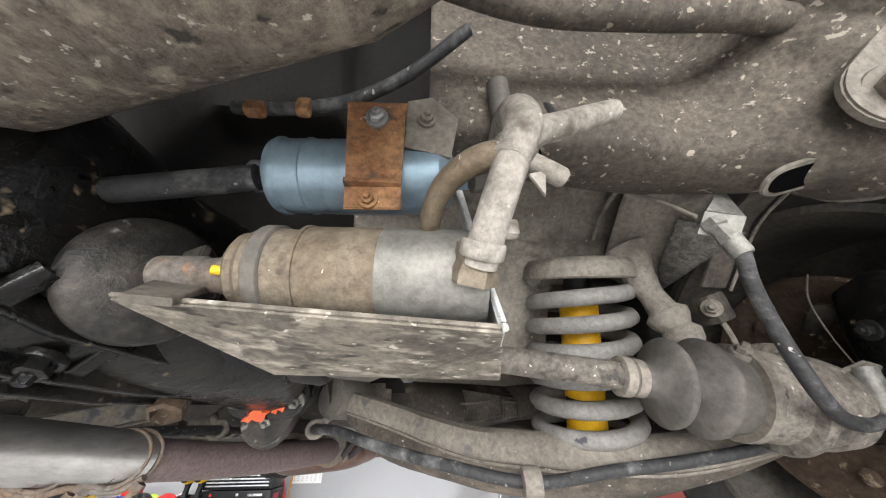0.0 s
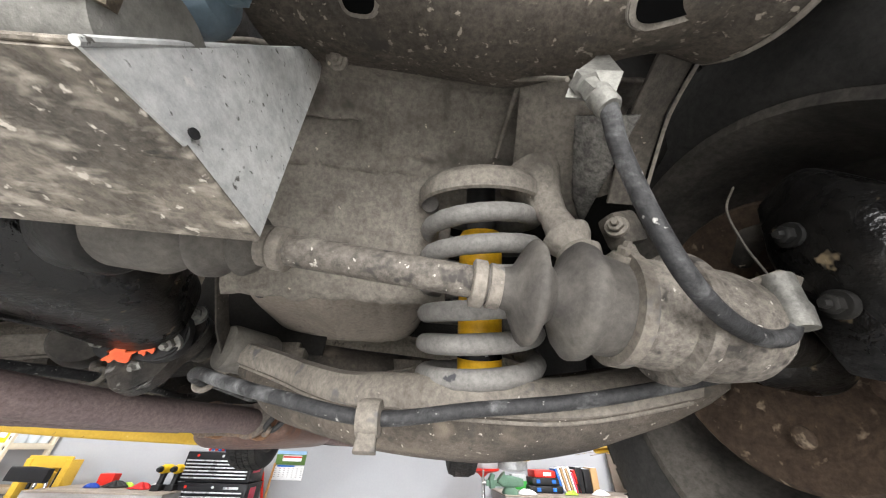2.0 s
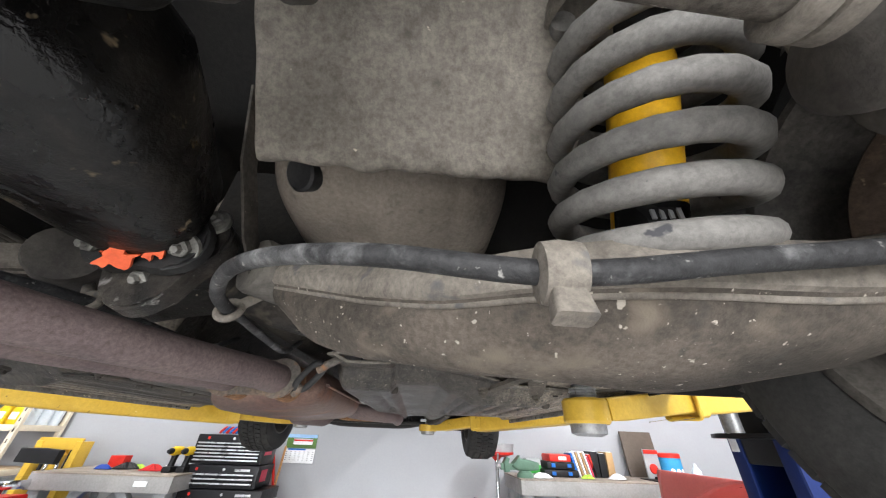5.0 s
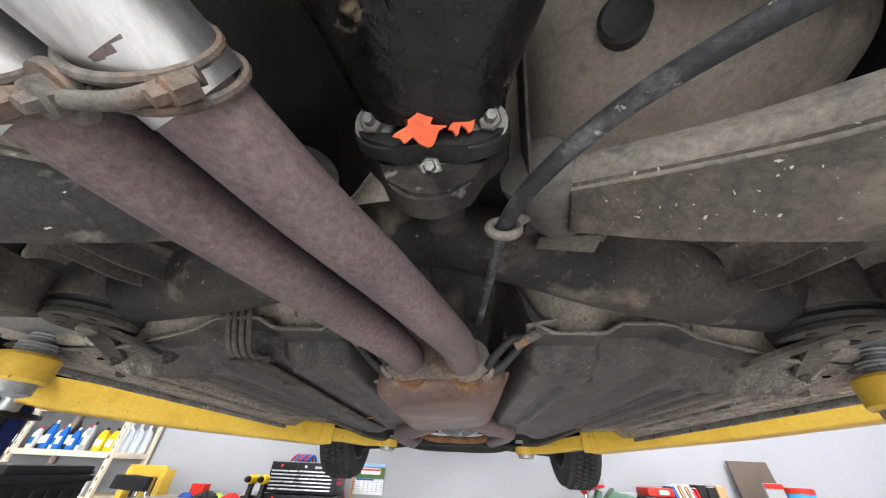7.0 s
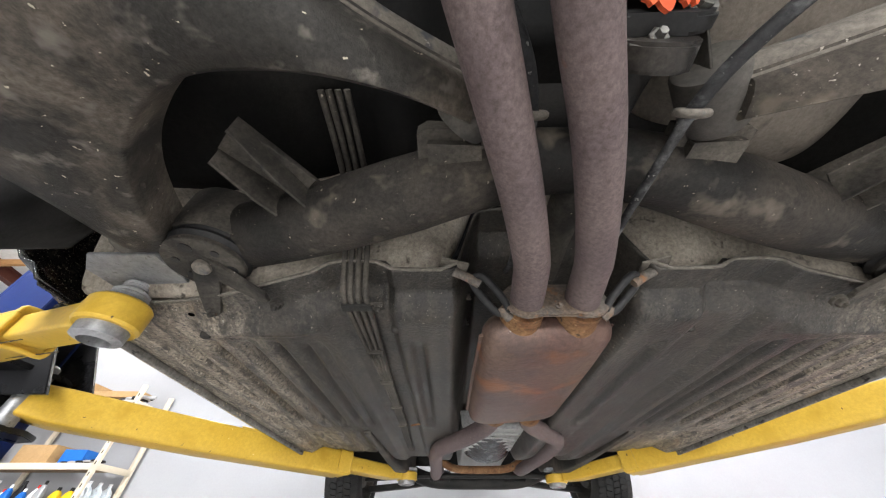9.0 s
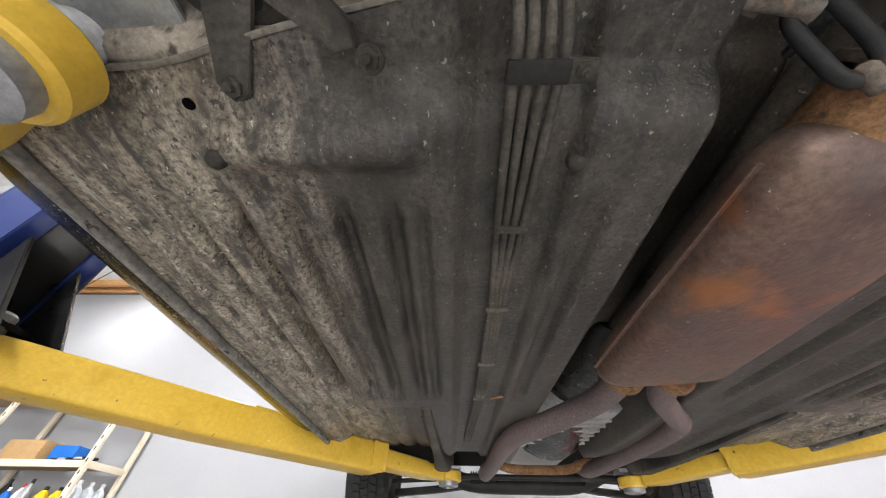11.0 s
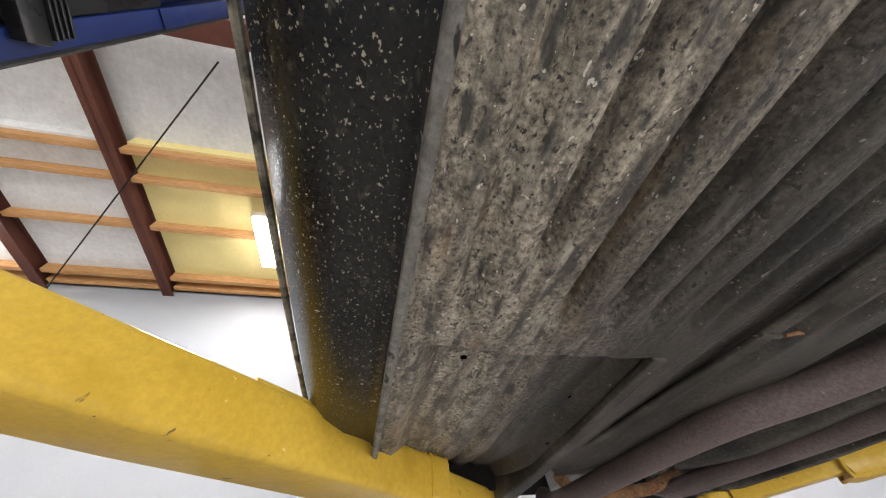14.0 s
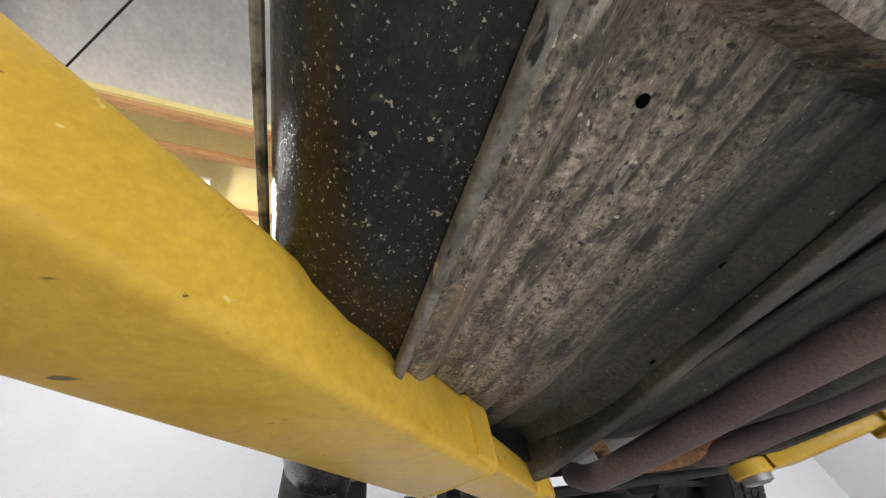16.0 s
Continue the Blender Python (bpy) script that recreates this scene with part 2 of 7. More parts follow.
BOXMUD = material("mud_caked_sheet", (0.10, 0.088, 0.073), (0.20, 0.174, 0.14), 16, (0.42, 0.62), 110, 0.35, 0.85, 0.1,
                  specks=[((0.36, 0.32, 0.262), 30, 0.52, 0.70, (0.7, 1.4, 1)), ((0.50, 0.45, 0.38), 60, 0.64, 0.70, one), ((0.05, 0.046, 0.04), 34, 0.61, 0.70, (0.6, 1.6, 1))], bump=0.9, bump_scale=90)
FILTERBLUE = material("blue_grey_filter_can", (0.17, 0.25, 0.31), (0.21, 0.29, 0.35), 12, (0.4, 0.65), 120, 0.12, 0.36, 0.08, 0.45,
                      specks=[((0.34, 0.38, 0.40), 30, 0.7, 0.78, one)], bump=0.1)
PUMP = material("dirty_pump_can", (0.125, 0.092, 0.056), (0.185, 0.155, 0.115), 12, (0.35, 0.65), 130, 0.35, 0.65, 0.12, 0.3,
                specks=[((0.08, 0.065, 0.05), 60, 0.63, 0.7, one), ((0.55, 0.50, 0.40), 80, 0.73, 0.76, one)], bump=0.35)
PUMPGREY = material("grey_pump_can", (0.145, 0.14, 0.122), (0.20, 0.195, 0.178), 12, (0.35, 0.65), 130, 0.25, 0.5, 0.12, 0.4,
                    specks=[((0.45, 0.42, 0.36), 80, 0.72, 0.76, one)], bump=0.25)
SPRING = material("grey_coil_spring", (0.13, 0.125, 0.115), (0.21, 0.20, 0.185), 14, (0.35, 0.7), 150, 0.25, 0.6, 0.12,
                  specks=[((0.05, 0.05, 0.055), 34, 0.68, 0.74, one)], bump=0.2)
SHOCK = material("yellow_shock_paint", (0.62, 0.33, 0.012), (0.68, 0.40, 0.02), 14, (0.35, 0.7), 120, 0.15, 0.42, 0.1,
                 specks=[((0.40, 0.21, 0.03), 40, 0.66, 0.74, one)], bump=0.1)
ORANGE = material("orange_paint_mark", (0.70, 0.125, 0.045), (0.60, 0.10, 0.04), 40, (0.4, 0.6), 120, 0.15, 0.6, 0.1, bump=0.2)
YELLOW = material("scuffed_yellow_paint", (0.56, 0.355, 0.042), (0.61, 0.40, 0.058), 5, (0.35, 0.7), 90, 0.10, 0.36, 0.08,
                  specks=[((0.48, 0.30, 0.03), 6, 0.56, 0.74, (0.5, 1.5, 1)), ((0.14, 0.10, 0.035), 13, 0.70, 0.73, (0.7, 1.9, 1)), ((0.12, 0.085, 0.03), 34, 0.74, 0.755, one), ((0.70, 0.55, 0.22), 21, 0.74, 0.77, (1.6, 0.6, 1))], bump=0.15, bump_scale=60, coat=0.15)
BLUE = material("glossy_blue_paint", (0.0045, 0.014, 0.078), (0.006, 0.018, 0.095), 4, (0.4, 0.7), 90, 0.1, 0.40, 0.06, bump=0.05, spec=0.25)
TRIM = material("worn_cream_trim", (0.30, 0.27, 0.21), (0.05, 0.046, 0.04), 30, (0.45, 0.6), 120, 0.2, 0.45, 0.1, bump=0.1)
WEB = material("scuffed_black_arm_paint", (0.033, 0.030, 0.026), (0.150, 0.124, 0.096), 6, (0.46, 0.64), 150, 0.35, 0.55, 0.12,
               specks=[((0.17, 0.15, 0.125), 18, 0.58, 0.74, one), ((0.50, 0.44, 0.33), 55, 0.70, 0.72, one)], bump=0.4)
BLACKPAINT = material("glossy_black_paint", (0.010, 0.010, 0.011), (0.018, 0.018, 0.019), 4, (0.4, 0.7), 90, 0.2, 0.3, 0.1, bump=0.1, spec=0.2)
ARMWEB = material("dusty_arm_web", (0.044, 0.038, 0.031), (0.128, 0.106, 0.085), 6, (0.4, 0.66), 150, 0.3, 0.8, 0.1,
                  specks=[((0.05, 0.046, 0.04), 26, 0.6, 0.74, one), ((0.40, 0.36, 0.30), 85, 0.68, 0.72, one), ((0.38, 0.34, 0.28), 34, 0.69, 0.72, (1.3, 1, 1)), ((0.17, 0.14, 0.105), 9, 0.58, 0.74, one)], bump=0.5)
HOLE = material("dark_hole", (0.003, 0.003, 0.003), None, fine_amount=0, rough=1.0, rough_var=0, bump=0, spec=0.0)
# Near-black base: the shade of deep cavities is put into the colour.
CAVITY_SHADE = material("near_black_cavity_shade", (0.0048, 0.0045, 0.0042), (0.015, 0.0131, 0.0112), 7, (0.4, 0.7), 120, 0.4, 0.8, 0.1, bump=0.4)
COVER = material("worn_black_cover", (0.02, 0.019, 0.018), (0.07, 0.06, 0.05), 14, (0.45, 0.7), 130, 0.4, 0.35, 0.1, 0.2, specks=[((0.20, 0.19, 0.18), 30, 0.66, 0.74, one)], bump=0.3)
SILL = material("black_stone_guard_sill", (0.012, 0.0115, 0.011), (0.024, 0.022, 0.019), 9, (0.4, 0.7), 160, 0.4, 0.15, 0.04,
                specks=[((0.05, 0.044, 0.033), 60, 0.60, 0.70, (1, 0.5, 1)), ((0.33, 0.29, 0.21), 180, 0.65, 0.675, (1, 0.75, 1)), ((0.36, 0.32, 0.23), 60, 0.69, 0.70, (1, 0.8, 1))], bump=0.22, bump_scale=150, spec=0.3)
TYRE = material("tyre_rubber", (0.018, 0.0178, 0.0175), (0.050, 0.048, 0.045), 7, (0.4, 0.7), 120, 0.25, 0.75, 0.1, bump=0.2)
RIM = material("dusty_steel_rim", (0.05, 0.046, 0.042), (0.15, 0.135, 0.115), 8, (0.4, 0.7), 120, 0.3, 0.65, 0.12, 0.2, bump=0.2)
DISC = material("rusty_brake_plate", (0.045, 0.03, 0.021), (0.10, 0.068, 0.045), 12, (0.35, 0.7), 110, 0.35, 0.75, 0.1, 0.1,
                specks=[((0.32, 0.25, 0.17), 30, 0.63, 0.74, one)], bump=0.4, bump_scale=80)
CASTALU = material("cast_aluminium", (0.33, 0.33, 0.32), (0.45, 0.45, 0.44), 12, (0.35, 0.7), 140, 0.25, 0.48, 0.1, 0.7, bump=0.3)
WALLPAINT = material("white_wall_paint", (0.345, 0.356, 0.375), (0.326, 0.337, 0.355), 1.2, (0.4, 0.7), 60, 0.03, 0.7, 0.08, bump=0.08)
CONCRETE = material("sealed_concrete", (0.38, 0.373, 0.36), (0.31, 0.306, 0.296), 1.5, (0.35, 0.7), 40, 0.2, 0.5, 0.15, bump=0.15)
WOOD = material("raw_pine_lumber", (0.50, 0.26, 0.105), (0.58, 0.33, 0.15), 5, (0.35, 0.7), 40, 0.25, 0.7, 0.08, bump=0.2, stretch=(0.3, 2, 2))
BATTS = material("yellow_foam_board", (0.78, 0.66, 0.30), (0.72, 0.60, 0.26), 2, (0.4, 0.7), 60, 0.08, 0.75, 0.08, bump=0.2)
VINYL = material("white_vinyl_batts", (0.80, 0.80, 0.79), (0.70, 0.70, 0.69), 5, (0.35, 0.7), 22, 0.1, 0.5, 0.1, bump=0.9, bump_scale=9)
REDSTEEL = material("red_oxide_steel", (0.10, 0.035, 0.025), (0.13, 0.05, 0.035), 3, (0.4, 0.7), 60, 0.15, 0.55, 0.1, bump=0.1)
CREAM = material("cream_shelf_steel", (0.62, 0.55, 0.43), (0.56, 0.50, 0.39), 4, (0.4, 0.7), 60, 0.08, 0.5, 0.08, bump=0.05)
BENCHGREY = material("grey_bench_steel", (0.30, 0.29, 0.28), (0.24, 0.235, 0.225), 5, (0.4, 0.7), 60, 0.12, 0.5, 0.1, bump=0.1)
BENCHTOP = material("worn_bench_top", (0.30, 0.25, 0.20), (0.21, 0.18, 0.15), 5, (0.4, 0.7), 60, 0.2, 0.55, 0.1, bump=0.15)
REDPAINT = material("red_paint", (0.55, 0.025, 0.02), (0.48, 0.02, 0.018), 4, (0.4, 0.7), 60, 0.1, 0.35, 0.08, bump=0.05, coat=0.2)
WORN = material("worn_dark_steel", (0.07, 0.058, 0.045), (0.20, 0.14, 0.05), 60, (0.45, 0.6), 160, 0.4, 0.5, 0.1, 0.3, bump=0.3)
GLOW = material("lamp_diffuser", (0.9, 0.9, 0.88), None, bump=0, fine_amount=0, emit=((1, 0.97, 0.93), 60.0))


def plain(name, colour, rough=0.55, metal=0.0):
    return material(name, colour, tuple(c * 0.85 for c in colour), 14, (0.4, 0.7), 80, 0.1, rough, 0.08, metal, bump=0.08)


# ---- mesh helpers ----
def thing(name, base, label, category, group="", kind=""):
    ob = new(name)
    ob.empty_display_size = 0.05
    ob.location = (base[0], base[1], base[2] + LIFT)
    return tagged(ob, label, category, group, kind)


def part(name, bm, mat, parent=None, label="", smooth=40, thick=0.0):
    """One mesh object from a bmesh given in car coordinates; under a thing or a part."""
    me = bpy.data.meshes.new(name)
    bmesh.ops.recalc_face_normals(bm, faces=bm.faces)
    if smooth:
        for e in bm.edges:
            if len(e.link_faces) == 2 and e.calc_face_angle(0) > radians(smooth):
                e.smooth = False
        for f in bm.faces:
            f.smooth = True
    bm.to_mesh(me)
    bm.free()
    me.materials.append(mat)
    ob = new(name, me)
    if parent is None:
        ob.location = (0, 0, LIFT)
    else:
        ob.parent = parent
        ob.location = Vector((0, 0, LIFT)) - parent.location if parent.data is None else (0, 0, 0)
    if thick:
        mod = ob.modifiers.new("thickness", "SOLIDIFY")
        mod.thickness, mod.offset = thick, 0
    if label:
        ob["label"] = label
    return ob


def setting(name, bm, mat, label, category="structure", smooth=0):
    ob = part(name, bm, mat, None, "", smooth)
    return tagged(ob, label, category, "", "structure")


def V(*a):
    return Vector(a)


def smooth_path(pts, n=6):
    """Catmull-Rom through the points."""
    p = [Vector(q) for q in pts]
    p = [p[0] * 2 - p[1]] + p + [p[-1] * 2 - p[-2]]
    out = []
    for i in range(1, len(p) - 2):
        for k in range(n):
            t = k / n
            a, b, c, d = p[i - 1], p[i], p[i + 1], p[i + 2]
            out.append(0.5 * ((2 * b) + (c - a) * t + (2 * a - 5 * b + 4 * c - d) * t * t + (3 * b - a - 3 * c + d) * t ** 3))
    out.append(p[-2])
    return out


def tube(bm, pts, r, seg=12, curve=6, flat=1.0, up=(0, 0, 1)):
    """A pipe along the points; r is one radius or a list, one a point."""
    rs = r if isinstance(r, (list, tuple)) else [r] * len(pts)
    if curve > 1 and len(pts) > 2:
        path = smooth_path(pts, curve)
        rad = [float(q) for q in np.interp(np.linspace(0, len(rs) - 1, len(path)), range(len(rs)), rs)]
    else:
        path, rad = [Vector(q) for q in pts], rs
    rings, side = [], None
    for i, c in enumerate(path):
        d = (path[min(i + 1, len(path) - 1)] - path[max(i - 1, 0)]).normalized()
        if side is None:
            side = d.cross(Vector(up))
            side = side if side.length > 0.05 else d.cross(Vector((1, 0, 0)))
        side = (side - d * side.dot(d)).normalized()
        other = d.cross(side)
        rings.append([bm.verts.new(c + rad[i] * (math.cos(a) * side + flat * math.sin(a) * other)) for a in (2 * math.pi * k / seg for k in range(seg))])
    for a, b in zip(rings, rings[1:]):
        for k in range(seg):
            bm.faces.new((a[k], a[(k + 1) % seg], b[(k + 1) % seg], b[k]))
    bm.faces.new(rings[0][::-1])
    bm.faces.new(rings[-1])
    return bm


def pipe(pts, r, seg=12, curve=6, flat=1.0):
    return tube(bmesh.new(), pts, r, seg, curve, flat)


def lathe(bm, prof, at, axis=(0, 0, 1), seg=24, cap=True):
    """prof: rows of (radius, distance along the axis)."""
    ax = Vector(axis).normalized()
    s = ax.orthogonal().normalized()
    o = ax.cross(s)
    rings = [[bm.verts.new(Vector(at) + ax * h + max(r, 1e-4) * (math.cos(2 * math.pi * k / seg) * s + math.sin(2 * math.pi * k / seg) * o)) for k in range(seg)] for r, h in prof]
    for a, b in zip(rings, rings[1:]):
        for k in range(seg):
            bm.faces.new((a[k], a[(k + 1) % seg], b[(k + 1) % seg], b[k]))
    if cap:
        bm.faces.new(rings[0][::-1])
        bm.faces.new(rings[-1])
    return bm


def turned(prof, at, axis=(0, 0, 1), seg=24, cap=True):
    return lathe(bmesh.new(), prof, at, axis, seg, cap)


def box(bm, c, s, bevel=0.0, turn=None, segments=2):
    m = Matrix.Translation(c) @ (turn.to_4x4() if turn else Matrix()) @ Matrix.Diagonal((*s, 1))
    r = bmesh.ops.create_cube(bm, size=1.0, matrix=m)
    if bevel:
        es = list({e for v in r["verts"] for e in v.link_edges})
        bmesh.ops.bevel(bm, geom=es, offset=bevel, segments=segments, affect="EDGES", profile=0.6)
    return bm


def block(c, s, bevel=0.0, turn=None, segments=2):
    return box(bmesh.new(), c, s, bevel, turn, segments)


def turn_to(x, y):
    """A rotation with its columns along x, about y, and their normal."""
    x = Vector(x).normalized()
    y = (Vector(y) - x * x.dot(Vector(y))).normalized()
    return Matrix((x, y, x.cross(y))).transposed()


def plate(bm, outline, at, x, y, thick, bevel=0.0):
    """A flat plate with the outline in the plane of x and y at the point, thick to both sides."""
    m = turn_to(x, y)
    n = m.col[2] * thick / 2
    lo = [bm.verts.new(Vector(at) + m.col[0] * a + m.col[1] * b - n) for a, b in outline]
    hi = [bm.verts.new(v.co + 2 * n) for v in lo]
    k = len(lo)
    fs = [bm.faces.new(lo[::-1]), bm.faces.new(hi)] + [bm.faces.new((lo[i], lo[(i + 1) % k], hi[(i + 1) % k], hi[i])) for i in range(k)]
    if bevel:
        bmesh.ops.bevel(bm, geom=list({e for f in fs[:2] for e in f.edges}), offset=bevel, segments=2, affect="EDGES")
    return bm


def flat(outline, at, x, y, thick, bevel=0.0):
    return plate(bmesh.new(), outline, at, x, y, thick, bevel)


def sheet(fn, nu, nv):
    """A sheet of fn(u, v), u and v from 0 to 1."""
    bm = bmesh.new()
    vs = [[bm.verts.new(fn(i / nu, j / nv)) for j in range(nv + 1)] for i in range(nu + 1)]
    for i in range(nu):
        for j in range(nv):
            bm.faces.new((vs[i][j], vs[i + 1][j], vs[i + 1][j + 1], vs[i][j + 1]))
    return bm


def loft(rings, cap=True):
    bm = bmesh.new()
    vs = [[bm.verts.new(p) for p in r] for r in rings]
    k = len(vs[0])
    for a, b in zip(vs, vs[1:]):
        for i in range(k):
            bm.faces.new((a[i], a[(i + 1) % k], b[(i + 1) % k], b[i]))
    if cap:
        bm.faces.new(vs[0][::-1])
        bm.faces.new(vs[-1])
    return bm


def bolt(at, axis, r=0.008, washer=0.0):
    """A hex bolt head with its washer, proud along the axis."""
    bm = bmesh.new()
    w = washer or r * 1.5
    lathe(bm, [(w, -0.003), (w, 0.0), (w * 0.95, 0.0015)], at, axis, 18)
    a = Vector(at) + Vector(axis).normalized() * 0.0015
    lathe(bm, [(r, -0.001), (r, r * 0.7), (r * 0.8, r * 0.85), (r * 0.55, r * 0.86), (r * 0.5, r * 1.3), (r * 0.42, r * 1.45)], a, axis, 6)
    return bm


def box_loft(path, w, h, turn_up=(0, 0, 1), rnd=0.25):
    """A tube of rounded rectangular section along the path; w and h are lists, one a point."""
    rings = []
    path = [Vector(p) for p in path]
    for i, c in enumerate(path):
        d = (path[min(i + 1, len(path) - 1)] - path[max(i - 1, 0)]).normalized()
        s = d.cross(Vector(turn_up)).normalized()
        u = s.cross(d)
        a, b = float(w[i]) / 2, float(h[i]) / 2
        q = min(a, b) * rnd * 2
        ring = []
        for sx, sy, a0 in ((1, 1, 0), (-1, 1, 90), (-1, -1, 180), (1, -1, 270)):
            for k in range(4):
                t = radians(a0 + 30 * k)
                ring.append(c + s * (sx * (a - q) + q * math.cos(t)) + u * (sy * (b - q) + q * math.sin(t)))
        rings.append(ring)
    return loft(rings)

# ---- shop building ----
FLOOR = -LIFT
WALL_Y, EAVE, PITCH = 4.1, 2.30, 0.09


def roof_z(y):
    return EAVE + PITCH * (WALL_Y - y) if y > -3.5 else EAVE + PITCH * (WALL_Y + 3.5) - PITCH * (-3.5 - y)


setting("floor", block((-1.5, -0.25, FLOOR - 0.1), (13.6, 9.0, 0.2)), CONCRETE, "smooth grey sealed concrete shop floor")
setting("wall_front", block((-1, WALL_Y + 0.1, (FLOOR + EAVE) / 2), (14.4, 0.2, EAVE - FLOOR)), WALLPAINT, "plain white painted shop wall")
# The back wall's door opening is assumed, to go with the added light.
BACK, DOOR = -4.6, 3.0
top = roof_z(BACK) + 0.3
for x0, x1, z0, z1 in ((-8.2, -3.0, FLOOR, top), (3.0, 5.2, FLOOR, top), (-3.0, 3.0, FLOOR + DOOR, top)):
    setting("wall_back", block(((x0 + x1) / 2, BACK - 0.1, (z0 + z1) / 2), (x1 - x0, 0.2, z1 - z0)), WALLPAINT, "plain white painted shop wall around an unseen, added door opening")
setting("ground", block((0, -14.7, FLOOR - 0.11), (60, 20, 0.2)), CONCRETE, "unseen pale concrete slab outside the added door opening")
for nm, x in (("wall_left", -8.1), ("wall_right", 5.1)):
    bm = bmesh.new()
    pts = [(y, FLOOR) for y in (BACK - 0.1, WALL_Y)] + [(y, roof_z(y)) for y in (WALL_Y, -3.5, BACK - 0.1)]
    a = [bm.verts.new((x - 0.1, *p)) for p in pts]
    b = [bm.verts.new((x + 0.1, *p)) for p in pts]
    bm.faces.new(a)
    bm.faces.new(b[::-1])
    for i in range(5):
        bm.faces.new((a[i], a[(i + 1) % 5], b[(i + 1) % 5], b[i]))
    setting(nm, bm, WALLPAINT, "plain white painted shop wall")


def roof_panel(name, x0, x1, y0, y1, mat, label, drop=0.0):
    bm = bmesh.new()
    for a, b in ((y0, y1),):
        lo = [bm.verts.new((x, y, roof_z(y) + drop)) for x, y in ((x0, a), (x1, a), (x1, b), (x0, b))]
        hi = [bm.verts.new(v.co + Vector((0, 0, 0.12))) for v in lo]
        bm.faces.new(lo)
        bm.faces.new(hi[::-1])
        for i in range(4):
            bm.faces.new((lo[i], lo[(i + 1) % 4], hi[(i + 1) % 4], hi[i]))
    setting(name, bm, mat, label)


roof_panel("ceiling", -8.2, 5.2, 4.3, -3.5, VINYL, "white vinyl faced roof insulation", 0.16)
roof_panel("ceiling_rear", -8.2, 5.2, -3.5, BACK - 0.2, VINYL, "white vinyl faced roof insulation", 0.16)
for k, (x0, x1) in enumerate(((-2.86, -1.0), (-3.97, -2.98), (-6.0, -4.09), (-0.9, 1.5), (1.6, 4.9))):
    roof_panel("ceiling_board" if k in (0, 3) else "ceiling_batt", x0, x1, 4.09, 2.50, BATTS if k in (0, 3) else VINYL,
               "yellow foam insulation board between the purlins" if k in (0, 3) else "wrinkled white insulation batt between the purlins", 0.06)
for x in (-6.1, -4.03, -2.92, -0.95, 1.55, 5.0):
    bm = bmesh.new()
    for a, b in ((4.1, -3.5), (-3.5, BACK)):
        for sx, dz in ((0.012, 0.07), (0.10, 0.0), (0.10, 0.14)):
            lo = [(x - sx / 2, a, roof_z(a) + dz - 0.07), (x + sx / 2, a, roof_z(a) + dz - 0.07), (x + sx / 2, b, roof_z(b) + dz - 0.07), (x - sx / 2, b, roof_z(b) + dz - 0.07)]
            h = 0.14 if sx < 0.05 else 0.012
            lo = [bm.verts.new(p) for p in lo]
            hi = [bm.verts.new(v.co + Vector((0, 0, h if sx > 0.05 else h - 0.0))) for v in lo]
            for v in lo + hi:
                if sx < 0.05:
                    v.co.z -= 0.07
            bm.faces.new(lo)
            bm.faces.new(hi[::-1])
            for i in range(4):
                bm.faces.new((lo[i], lo[(i + 1) % 4], hi[(i + 1) % 4], hi[i]))
    setting("rafter", bm, REDSTEEL, "red oxide painted steel roof rafter", "rafter")
slope = Matrix.Rotation(-math.atan(PITCH), 3, "X")
for x0, x1 in ((-2.87, -1.0), (-3.98, -2.97), (-6.05, -4.08), (-0.9, 1.5), (1.6, 4.95)):
    for y in (4.03, 3.90, 3.27, 2.79, 2.54):
        setting("purlin", block(((x0 + x1) / 2, y, roof_z(y) + 0.02), (x1 - x0, 0.045, 0.10), 0.003, slope), WOOD, "raw pine roof purlin", "purlin")
setting("ridge_beam", block((-1.5, 1.55, roof_z(1.55) - 0.06), (13, 0.16, 0.2), 0.01), REDSTEEL, "red oxide painted steel roof beam", "beam")
for k, (p, q) in enumerate((((-3.93, 4.05, 2.16), (-2.00, 1.75, 2.46)), ((-5.6, 4.0, 2.2), (-4.1, 3.3, 2.3)))):
    setting("brace_cable", pipe([p, q], 0.006, 6, 1), BLACKSTEEL, "thin steel bracing rod under the roof", "rod")


def lamp_fixture(x, y, turned_round, watts, long=1.3):
    z = roof_z(y) - 0.12
    root = thing("ceiling_lamp", (x, y, z + 0.06), "long white fluorescent shop lamp under the roof, lit", "lamp", "shop lamps")
    sx, sy = (0.15, long) if turned_round else (long, 0.11)
    part("housing", block((x, y, z + 0.04), (sx, sy, 0.05), 0.006), CREAM, root)
    part("diffuser", block((x, y, z + 0.005), (sx * 0.92, sy * 0.92, 0.03), 0.008), GLOW, root, "glowing white diffuser")
    for d in (-0.3 * long, 0.3 * long):
        part("hanger_wire", pipe([(x + (0 if turned_round else d), y + (d if turned_round else 0), z + 0.06), (x + (0 if turned_round else d), y + (d if turned_round else 0), roof_z(y) + 0.15)], 0.003, 5, 1), BLACKSTEEL, root)
    ceiling_lamp(x, y, z + LIFT - 0.03, watts, sx, sy)


